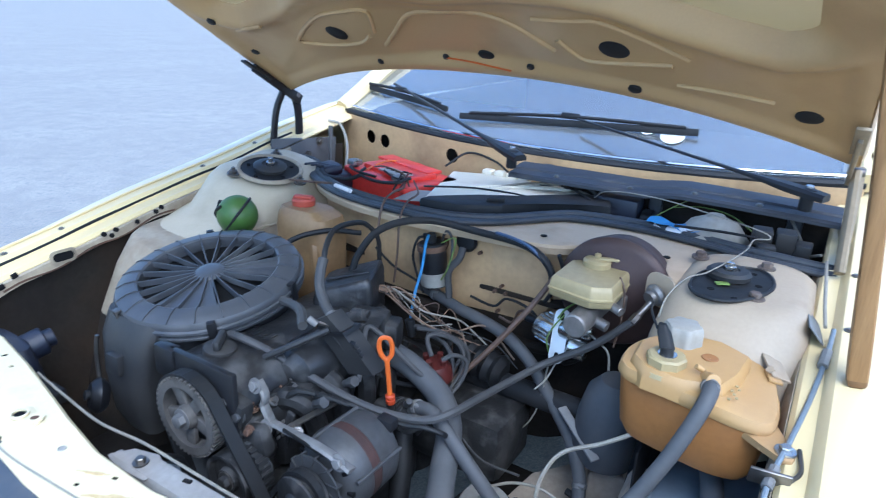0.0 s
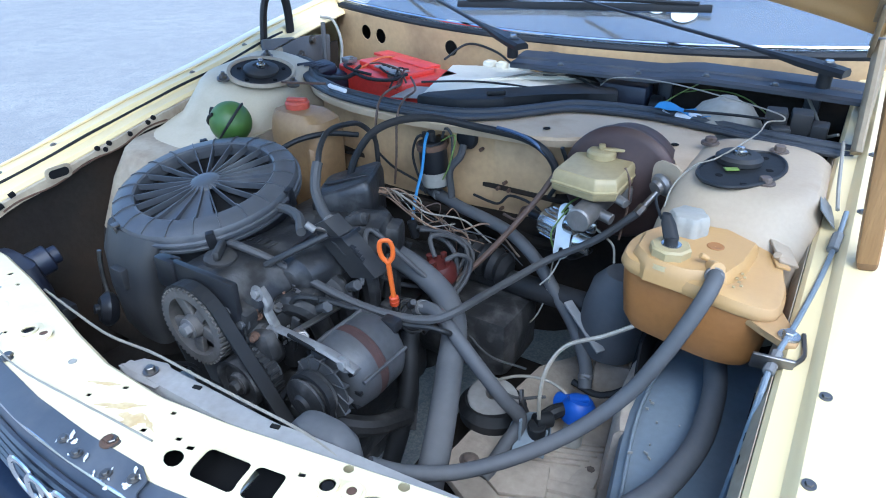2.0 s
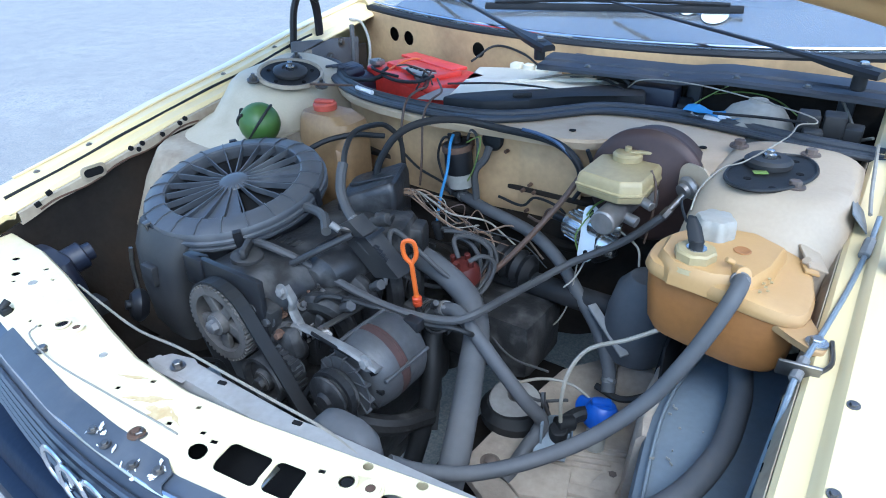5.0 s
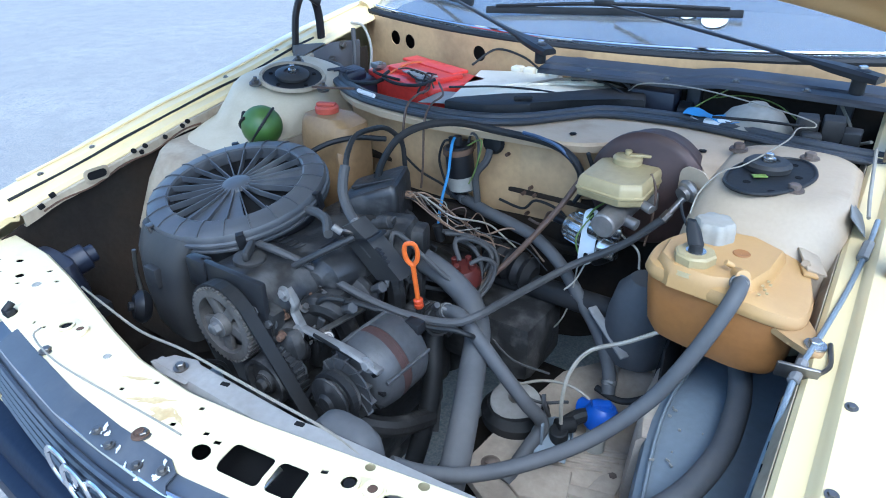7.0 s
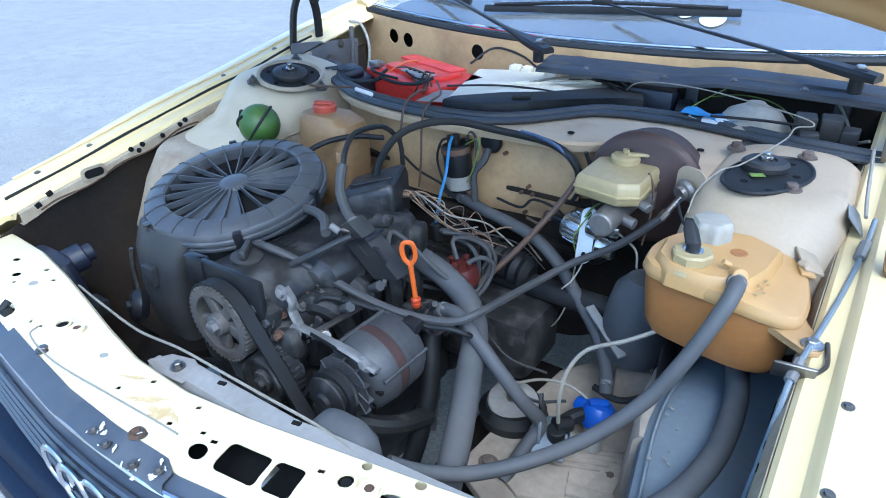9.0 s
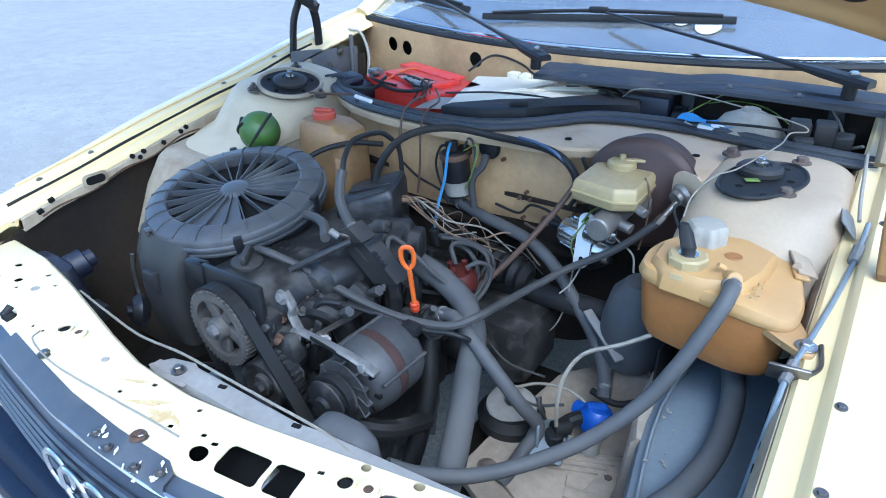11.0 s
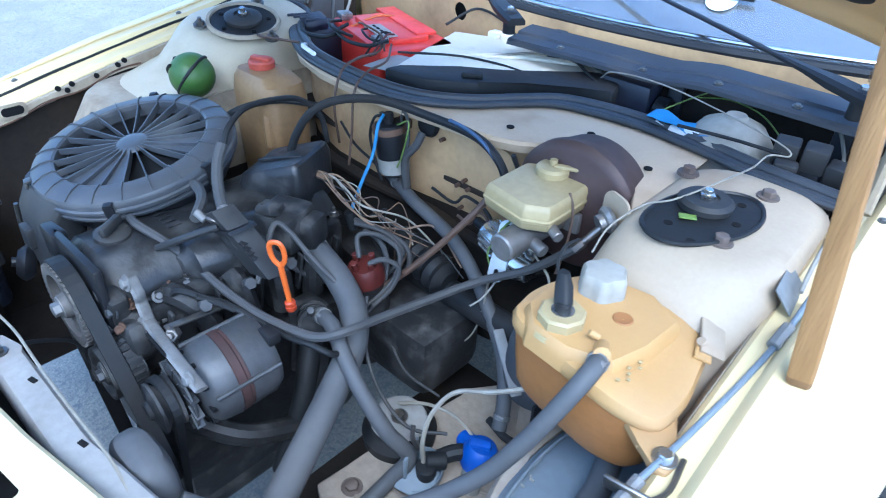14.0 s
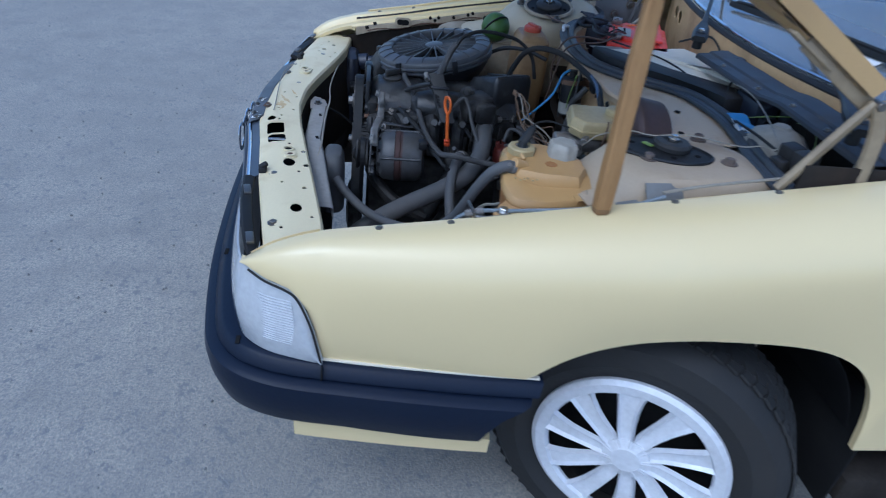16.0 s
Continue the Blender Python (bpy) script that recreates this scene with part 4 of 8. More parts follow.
# headlamps: a glass that wraps round the corner
for s in (1, -1):
    plan = ((0.405, 0.150), (0.50, 0.158), (0.60, 0.170), (0.68, 0.184), (0.725, 0.200), (0.752, 0.222), (0.775, 0.255), (0.790, 0.295), (0.802, 0.335), (0.806, 0.352))
    line = smooth_path([(x, y, 0) for x, y in plan], 4)
    loops = []
    for q in line:
        top = interp(q.y, ((0.15, 0.664), (0.20, 0.664), (0.222, 0.667), (0.25, 0.660), (0.285, 0.654), (0.30, 0.649), (0.315, 0.628), (0.325, 0.604), (0.333, 0.582), (0.343, 0.542), (0.352, 0.509)))
        n_ = 7
        loop = []
        for k in range(n_):
            u = k / (n_ - 1)
            z = 0.506 + (max(top, 0.511) - 0.506) * u
            bulge = 0.012 * math.sin(math.pi * u) - 0.010 * u
            loop.append((s * (q.x + bulge * (0.8 if q.y > 0.2 else 0.1)), q.y - bulge * (0.9 if q.y < 0.25 else 0.2), z))
        loops.append(loop)
    lamp = part("headlamp", thick(loft(loops, closed=False), 0.004), "lamp_glass", car, "clear white headlamp with ribbed glass")
    for k in range(18):
        z = 0.541 + 0.0052 * k
        u = (z - 0.506) / 0.15
        w = math.sin(math.pi * (k + 1.5) / 20)
        out = 0.8 * (0.012 * math.sin(math.pi * min(u, 1)) - 0.010 * u)
        part("rib", tube([(s * (x + out + 0.0005), y, z) for x, y in ((0.7665 - 0.006 * w, 0.242 - 0.010 * w), (0.7755, 0.256), (0.7845, 0.282), (0.790 + 0.003 * w, 0.296 + 0.008 * w))], 0.0014, 6, 3), "lamp_glass", lamp)
    part("lamp_rim", tube([(s * (x + 0.001), y, z) for x, y, z in ((0.752, 0.224, 0.668), (0.772, 0.252, 0.661), (0.788, 0.290, 0.653), (0.794, 0.308, 0.641), (0.799, 0.324, 0.609), (0.804, 0.337, 0.570), (0.807, 0.350, 0.510))], 0.0022, 6, 5), "rubber", lamp, "dark seam round the glass")
    part("lamp_gap", tube([(s * 0.42, 0.172, 0.668), (s * 0.52, 0.182, 0.664), (s * 0.62, 0.202, 0.658), (s * 0.69, 0.222, 0.650)], 0.012, 8, 4, flat=0.5), "rubber", lamp)
    for x, y in ((0.48, 0.178), (0.66, 0.212)):
        part("lamp_clip", box((s * x, y, 0.672), (0.035, 0.014, 0.007), 0.002, (0, 0, 12 * s)), "steel", lamp)
    part("corner_clip", join(box((s * 0.395, 0.196, 0.676), (0.02, 0.016, 0.014), 0.003), rod((s * 0.395, 0.19, 0.68), (s * 0.395, 0.205, 0.69), 0.006)), "rubber", lamp)

# bumper
def bumper_plan(off):
    pts = [(-0.80, 0.72), (-0.79, 0.40), (-0.775, 0.26), (-0.72, 0.185), (-0.60, 0.150), (-0.35, 0.120), (0, 0.108), (0.35, 0.120), (0.60, 0.150), (0.72, 0.185), (0.775, 0.262), (0.80, 0.40), (0.822, 0.60), (0.832, 0.745)]
    pts[0], pts[1] = (-0.832, 0.745), (-0.80, 0.40)
    line = smooth_path([(x, y, 0) for x, y in pts], 6)
    out = []
    for k, q in enumerate(line):
        d = (line[min(k + 1, len(line) - 1)] - line[max(k - 1, 0)]).normalized()
        out.append((q.x + d.y * off, q.y - d.x * off))
    return out


SECTION = ((-0.02, 0.503), (0.006, 0.504), (0.012, 0.501), (0.024, 0.483), (0.024, 0.480), (0.018, 0.478), (0.018, 0.475), (0.036, 0.473), (0.044, 0.466), (0.047, 0.444), (0.043, 0.41), (0.031, 0.372), (0.012, 0.350), (-0.03, 0.346))
END = ((0.34, 0.640), (0.40, 0.655), (0.44, 0.675), (0.465, 0.715), (0.48, 0.745), (0.50, 0.752))


def trimmed(o, z):
    """The bumper's line at one height, its ends cut back along the wheel arch."""
    return [(x, y if y < 0.40 else 0.40 + (y - 0.40) * (interp(z, END) - 0.40) / 0.345, z) for x, y in bumper_plan(o)]


rows = [trimmed(o, z) for o, z in SECTION]
bumper = part("bumper", loft([list(r) for r in zip(*rows)], closed=True), "bumper", car, "blue-black plastic front bumper")
part("bright_edge", loft([list(r) for r in zip(*[[(x, y, z) for x, y in bumper_plan(o)[61:]] for o, z in ((-0.006, 0.5045), (0.002, 0.5045), (0.002, 0.5085), (-0.006, 0.5085))])], closed=True), "white_plastic", bumper)
part("joint", box((0.816, 0.352, 0.493), (0.010, 0.003, 0.026), 0.0005, (0, -28, 0)), "dark", bumper)
for x, y in ((0.46, 0.122), (0.745, 0.196)):
    part("drain_slot", box((x, y, 0.504), (0.02, 0.008, 0.004), 0.001), "dark", bumper)
for ends in (slice(3, 17), slice(62, 76)):
    spoil = [[(x, y, z) for x, y in bumper_plan(o)[ends]] for o, z in ((-0.02, 0.352), (0.012, 0.350), (0.008, 0.308), (-0.02, 0.304))]
    part("apron", loft([list(r) for r in zip(*spoil)], closed=True), "paint", bumper, "pale yellow lower lip")

# side of the body behind the wings, sills, roof and pillars, closing the cabin
for s in (1, -1):
    loops = []
    for y in (1.703, 2.1, 2.7, 3.6, 4.6):
        zc, xs = interp(y, CREASE), interp(y, SIDE)
        loops.append([(s * 0.74, y, zc + 0.004), (s * 0.80, y, zc - 0.004), (s * 0.86, y, zc - 0.05), (s * xs, y, zc - 0.12), (s * (xs + 0.003), y, 0.55), (s * xs, y, 0.28), (s * (xs - 0.03), y, 0.22)])
    part("door_side", thick(loft(loops, closed=False), 0.002), "paint", car, "pale yellow body side")
    part("side_moulding", box((s * 0.893, 2.2, 0.525), (0.016, 1.42, 0.045), 0.006), "bumper", car, "black side moulding")
    part("arch_moulding", box((s * 0.889, 1.459, 0.525), (0.014, 0.06, 0.045), 0.005), "bumper", car)
    part("sill", box((s * 0.83, 2.6, 0.235), (0.09, 2.3, 0.07), 0.01), "under", car)
    part("pillar", tube([(s * 0.735, 1.50, 0.955), (s * 0.66, 1.85, 1.18), (s * 0.60, 2.15, 1.34), (s * 0.59, 2.4, 1.385)], 0.028, 8, 6), "paint", car)
    part("door_frame", thick(loft([[(s * 0.78, y, 0.955), (s * (0.72 if y > 1.6 else 0.76), y, min(0.96 + 0.62 * max(0, y - 1.5), 1.30))] for y in (1.52, 1.8, 2.1, 2.6, 3.4, 3.9)], closed=False), 0.004), "dark", car, "dark side windows")
roof = thick(loft([[(x, y, 1.40 - 0.10 * (x / 0.62) ** 2 - 0.02 * ((y - 2.9) / 0.8) ** 2) for x in np.linspace(-0.62, 0.62, 13)] for y in np.linspace(2.12, 3.6, 9)], closed=False), 0.003)
part("roof", roof, "paint", car, "pale yellow roof")
part("rear_body", thick(loft([[(x, y, z - 0.05 * (x / 0.8) ** 2) for x in np.linspace(-0.80, 0.80, 9)] for y, z in ((3.58, 1.38), (4.05, 1.05), (4.65, 1.0), (4.75, 0.9), (4.75, 0.35), (4.4, 0.25))], closed=False), 0.003), "paint", car, "pale yellow tail of the car")
part("floor_pan", box((0, 2.95, 0.24), (1.56, 2.6, 0.03), 0.005), "under", car)

# windscreen
def screen_y(x):
    return 1.415 + 0.17 * (x / 0.72) ** 2 * 0.55


WS_Z = 0.932


def screen_point(x, u):
    """u runs from the base (0) to the top (1)."""
    w = 1 - 0.18 * u
    return (x * w, screen_y(x) + 0.66 * u + 0.06 * u * (1 - u), WS_Z + 0.025 * (x / 0.72) ** 2 * (1 - u) + 0.44 * u - 0.04 * u * u)


loops = [[screen_point(x, u) for x in np.linspace(-0.73, 0.73, 25)] for u in np.linspace(0, 1, 11)]
ws = part("windscreen", thick(loft(loops, closed=False), 0.005), "glass", car, "sky-reflecting laminated windscreen")
ws.visible_shadow = False
part("bright_trim", tube([Vector(screen_point(x, 0.012)) + Vector((0, -0.004, 0.003)) for x in np.linspace(-0.73, 0.73, 15)], 0.005, 8, 4), "chrome", ws)
part("screen_rubber", tube([Vector(screen_point(x, 0)) + Vector((0, -0.004, -0.009)) for x in np.linspace(-0.73, 0.73, 15)], 0.011, 8, 4), "rubber", ws)
for s in (1, -1):
    part("side_trim", tube([Vector(screen_point(s * 0.735, u)) for u in np.linspace(0, 1, 7)], 0.009, 8, 4), "rubber", ws)
# two white discs on the glass, painted in place of light reflections
for x, u, r in ((0.315, 0.135, 0.030), (0.25, 0.155, 0.02)):
    a, b = Vector(screen_point(x, u)), Vector(screen_point(x, u + 0.02))
    nrm = (b - a).cross(Vector((1, 0, 0))).normalized() * -1
    part("sticker", lathe([(0, 0.001), (r, 0.001), (r, 0.002), (0, 0.002)], a + nrm * (0.002 if nrm.z > 0 else -0.002), nrm, 24), "paper", ws, "round white patch painted for a reflection")
part("dashboard", loft([[(x, y, z) for x in (-0.68, -0.3, 0.3, 0.68)] for y, z in ((1.50, 0.915), (1.62, 0.95), (1.86, 0.97), (1.92, 0.93), (1.95, 0.60))], closed=False), "dark", car, "black dashboard")
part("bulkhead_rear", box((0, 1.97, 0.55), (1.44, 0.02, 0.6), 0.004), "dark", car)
part("cabin_back", box((0, 2.9, 0.75), (1.4, 0.2, 0.9), 0.04), "dark", car, "dark seats")

# wheels: left one turned towards the camera's side of the road
def wheel(s, steer, at=(0.815, 0.981)):
    w = thing("wheel", (s * 0.73, at[1], GROUND_Z), "", "")
    w.parent = car
    w.matrix_parent_inverse = Matrix.Translation(car.location).inverted()
    c = Vector((s * at[0], at[1], 0.272))
    ax = Vector((s * math.cos(radians(steer)), -math.sin(radians(steer)), 0))
    prof = [(0.19, -0.175), (0.235, -0.19), (0.28, -0.186), (0.303, -0.162), (0.310, -0.13), (0.3125, -0.09), (0.310, -0.05), (0.302, -0.016), (0.280, 0.008), (0.240, 0.016), (0.206, 0.0), (0.188, -0.02), (0.188, -0.15)]
    ob = part("tyre", lathe(prof + [prof[0]], c, ax, 72), "tyre", None, "dusty black road tyre")
    tread = []
    for k in range(64):
        a = 2 * math.pi * k / 64
        for off, tw in ((-0.135, 20), (-0.105, -20), (-0.065, 20), (-0.035, -20)):
            b = box((0.3100, 0, off), (0.0055, 0.024, 0.026), 0, (tw, 0, 0))
            tread.append(moved(b, axis_frame(c, ax) @ Matrix.Rotation(a, 4, "Z")))
    part("tread", join(*tread), "tyre", ob, smooth=False)
    cov = lathe([(0.0, 0.012), (0.03, 0.012), (0.034, 0.009), (0.05, 0.006), (0.05, 0.0), (0.0, 0.0)], c, ax, 24)
    cover = part("wheel_cover", join(cov, lathe([(0.168, 0.003), (0.174, 0.011), (0.194, 0.013), (0.204, 0.006), (0.204, -0.006), (0.168, -0.004), (0.168, 0.003)], c, ax, 64)), "wheel_cover", None, "silver-white plastic wheel cover with ten split spokes")
    for k in range(10):
        a0 = 36 * k + 28
        loops = []
        for r, wd, hh in ((0.030, 0.009, 0.012), (0.058, 0.0180, 0.007), (0.068, 0.0188, 0.007), (0.09, 0.0198, 0.008), (0.125, 0.0225, 0.011), (0.152, 0.0265, 0.012), (0.166, 0.0295, 0.012), (0.178, 0.034, 0.011)):
            swirl = 0.16 * r - 0.9 * r * r
            loops.append([(r, -wd + swirl, hh - 0.010), (r, -wd * 0.8 + swirl, hh), (r, -0.55 * wd + swirl, hh - 0.007), (r, swirl, hh - 0.008), (r, 0.55 * wd + swirl, hh - 0.007), (r, 0.8 * wd + swirl, hh), (r, wd + swirl, hh - 0.010)])
        part("spoke", moved(loft(loops, closed=True), axis_frame(c, ax) @ Matrix.Rotation(radians(a0), 4, "Z")), "wheel_cover", cover)
    rim = part("steel_rim", lathe([(0, -0.06), (0.06, -0.055), (0.10, -0.05), (0.15, -0.07), (0.188, -0.05), (0.188, -0.08), (0, -0.09)], c, ax, 40), "dark", None, "black steel rim")
    for o in (ob, cover, rim):
        o.parent = w
        o.matrix_parent_inverse = Matrix.Translation(w.location).inverted()
    part("wheel_bolt", rod(c + ax * -0.04, c + ax * -0.02, 0.012), "zinc", rim)
    return w


wheel(1, 30)
wheel(-1, -30)
for s in (1, -1):
    wheel(s, 0, (0.80, 3.66))
for s in (1, -1):
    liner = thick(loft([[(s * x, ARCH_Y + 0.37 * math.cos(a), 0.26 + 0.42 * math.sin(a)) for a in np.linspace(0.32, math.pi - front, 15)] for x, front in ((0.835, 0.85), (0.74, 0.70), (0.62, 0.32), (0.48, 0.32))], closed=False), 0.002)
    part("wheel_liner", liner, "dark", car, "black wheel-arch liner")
    # black walls added behind the wheel, standing for the shade under the car
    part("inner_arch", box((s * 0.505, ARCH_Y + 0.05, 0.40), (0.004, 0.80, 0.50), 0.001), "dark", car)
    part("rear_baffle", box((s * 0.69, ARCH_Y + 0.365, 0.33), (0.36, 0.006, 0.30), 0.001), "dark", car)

# ---- bonnet ----
HINGE_Y, HINGE_Z, SLOPE, HL = 1.235, 1.045, radians(31), 1.22
hood = thing("hood", (0, HINGE_Y, 0.86), "", "")
hood.parent = car
hood.matrix_parent_inverse = Matrix.Translation(car.location).inverted()


def hood_bow(x):
    return 0.168 * (1 - abs(x / 0.70) ** 2.3)


def hood_at(x, vv, lift=0.0):
    """vv: metres up the slope from the rear corners' line."""
    crown = 0.030 * (1 - (x / 0.70) ** 2)
    return Vector((x * (1 - 0.03 * vv), HINGE_Y - vv * math.cos(SLOPE) + (crown + lift) * math.sin(SLOPE), HINGE_Z + vv * math.sin(SLOPE) + (crown + lift) * math.cos(SLOPE)))


def hood_point(x, v, lift=0.0):
    """v runs from the rear edge (0) to the front edge (HL)."""
    w = hood_bow(min(0.7, abs(x)))
    return hood_at(x, w + v * (HL - w) / HL, lift)


RIDGE = ((0, 0.415), (0.15, 0.432), (0.25, 0.428), (0.33, 0.407), (0.40, 0.365), (0.50, 0.326), (0.57, 0.305), (0.63, 0.328), (0.70, 0.385))


def hood_relief(x, v):
    """The pressed form of the inner sheet: minus stands out towards the engine."""
    w = hood_bow(min(0.7, abs(x)))
    vv, ax = w + v * (HL - w) / HL, abs(x)
    edge = smoothstep(0.015, 0.055, vv - w) * smoothstep(0.015, 0.05, 0.70 - ax)
    line = interp(ax, RIDGE)
    rib = math.exp(-(((vv - line - 0.02) / 0.026) ** 2))
    field = smoothstep(line + 0.03, line + 0.075, vv) * smoothstep(0.02, 0.09, 0.68 - ax)
    low = smoothstep(line - 0.02, line - 0.06, vv) * math.exp(-(((x) / 0.17) ** 4)) * edge
    return 0.010 * edge + 0.030 * field - 0.016 * rib * edge + 0.010 * low


xs_, vs_ = np.linspace(-0.70, 0.70, 141), np.concatenate([np.linspace(0, 0.5, 80), np.linspace(0.52, HL, 24)])
part("inner_sheet", loft([[hood_point(x, v, -0.016 + hood_relief(x, v)) for x in xs_] for v in vs_], closed=False), "hood_in", hood, "ochre pressed inner sheet of the bonnet with ribs")
part("outer_skin", thick(loft([[hood_point(x * 1.008, v, 0.018) for x in np.linspace(-0.70, 0.70, 29)] for v in np.linspace(-0.008, HL + 0.01, 25)], closed=False), 0.0012), "paint", hood)
for s in (1, -1):
    part("hood_edge", loft([[hood_point(s * 0.70, v, -0.008), hood_point(s * 0.706, v, 0.018), hood_point(s * 0.709, v, 0.018), hood_point(s * 0.703, v, -0.012)] for v in np.linspace(-0.008, HL, 22)]), "hood_in", hood)
part("hood_edge", loft([[hood_point(x, -0.002, -0.008), hood_point(x, -0.010, 0.018), hood_point(x, -0.013, 0.018), hood_point(x, -0.006, -0.012)] for x in np.linspace(-0.70, 0.70, 30)]), "hood_in", hood)
NRM = Vector((0, -math.sin(SLOPE), -math.cos(SLOPE)))


def under_hood(x, vv, lift=0.0):
    w = hood_bow(min(0.7, abs(x)))
    return hood_at(x, vv, -0.016 + hood_relief(x, max(0.0, (vv - w) * HL / (HL - w))) - lift)


for x, vv, r in ((-0.325, 0.288, 0.026), (0.305, 0.298, 0.027), (0.614, 0.151, 0.023), (0.319, 0.170, 0.013), (0.112, 0.200, 0.008), (0.015, 0.214, 0.018), (-0.27, 0.180, 0.008), (-0.085, 0.205, 0.008), (-0.655, 0.20, 0.012), (-0.64, 0.36, 0.011)):
    part("rubber_plug", lathe([(0, 0.004), (r * 0.7, 0.0035), (r, 0.001), (r, -0.003), (0, -0.003)], under_hood(x, vv), NRM, 20), "rubber", hood)
for pts in ([(-0.454, 0.246), (-0.451, 0.268), (-0.338, 0.350), (-0.258, 0.372), (-0.190, 0.372), (-0.215, 0.30)], [(-0.454, 0.246), (-0.37, 0.238), (-0.283, 0.250), (-0.235, 0.282)],
            [(-0.215, 0.248), (-0.165, 0.295), (-0.103, 0.352), (-0.037, 0.366), (0.058, 0.370), (0.114, 0.345), (0.150, 0.31), (0.185, 0.270)],
            [(0.172, 0.370), (0.25, 0.378), (0.298, 0.383), (0.36, 0.345), (0.431, 0.292)], [(0.203, 0.312), (0.219, 0.279), (0.245, 0.250), (0.32, 0.255), (0.402, 0.268)],
            [(0.40, 0.20), (0.48, 0.195), (0.56, 0.185)], [(-0.62, 0.30), (-0.56, 0.33), (-0.50, 0.34)]):
    part("pressed_ridge", tube([under_hood(x, v, 0.0005) for x, v in pts], 0.0055, 8, 6), "hood_in", hood)
part("orange_lead", tube([under_hood(x, v, 0.003) for x, v in ((-0.083, 0.206), (-0.03, 0.203), (0.02, 0.198), (0.068, 0.192))], 0.002, 6, 4), "orange", hood)
# hinges
for s in (1, -1):
    h = part("hinge", join(box((s * 0.69, 1.175, 1.055), (0.008, 0.20, 0.028), 0.002, (-31, 0, 0)), box((s * 0.69, 1.10, 1.095), (0.022, 0.10, 0.006), 0.001, (-31, 0, 0))), "hinge_tan" if s > 0 else "plastic", hood, "bonnet hinge with two swinging arms")
    part("hinge_arm", tube([(s * 0.705, 1.205, 1.03), (s * 0.71, 1.18, 0.97), (s * 0.715, 1.165, 0.84)] if s < 0 else [(0.70, 1.245, 1.02), (0.705, 1.20, 0.96), (0.712, 1.13, 0.86)], 0.008, 8, 6, flat=1.6), "hinge_tan" if s > 0 else "plastic", h)
    part("hinge_arm", tube([(s * 0.705, 1.25, 1.025), (s * 0.71, 1.27, 0.96), (s * 0.715, 1.275, 0.84)], 0.009, 8, 6, flat=1.5), "hinge_tan" if s > 0 else "plastic", h)
    part("hinge_pin", rod((s * 0.685, 1.25, 1.02), (s * 0.715, 1.25, 1.02), 0.008), "steel", h)

# wooden prop
base, tip = Vector((0.752, 0.806, 0.812)), Vector((0.688, 0.822, 1.305))
d = (tip - base).normalized()
fr = axis_frame(base, d) @ Matrix.Rotation(radians(20), 4, "Z")
loops = []
for k in range(14):
    u = k / 13 * (tip - base).length
    w, t = 0.0132 + 0.0012 * math.sin(9 * u) + 0.001 * math.sin(31 * u), 0.0112 + 0.001 * math.sin(13 * u + 1)
    loops.append([fr @ Vector((x, y, u)) for x, y in ((-w, -t * 0.8), (-w * 0.8, -t), (w * 0.85, -t), (w, -t * 0.7), (w, t * 0.8), (w * 0.8, t), (-w * 0.8, t), (-w, t * 0.75))])
prop = thing("wooden_prop", base, "rough pine batten propping the bonnet open on the wing", "wooden batten")
shift = d * 0.012
part("batten", loft([[p + shift for p in loops[0]], *loops[1:]]), "wood", prop)
centre = sum(loops[0], Vector()) / 8
part("worn_tip", loft([[centre + (p - centre) * g + d * h for p in loops[0]] for h, g in ((0.0, 0.55), (0.002, 0.80), (0.006, 0.95), (0.0125, 1.0))]), "old_wood", prop, "darkened rounded end")
for u, a in ((0.16, 1), (0.31, -1)):
    part("knot", lathe([(0, 0.0006), (0.004, 0.0006), (0.005, 0), (0, 0)], fr @ Vector((0.003 * a, -0.0122, u)), fr.to_3x3() @ Vector((0, -1, 0)), 14), "old_wood", prop)

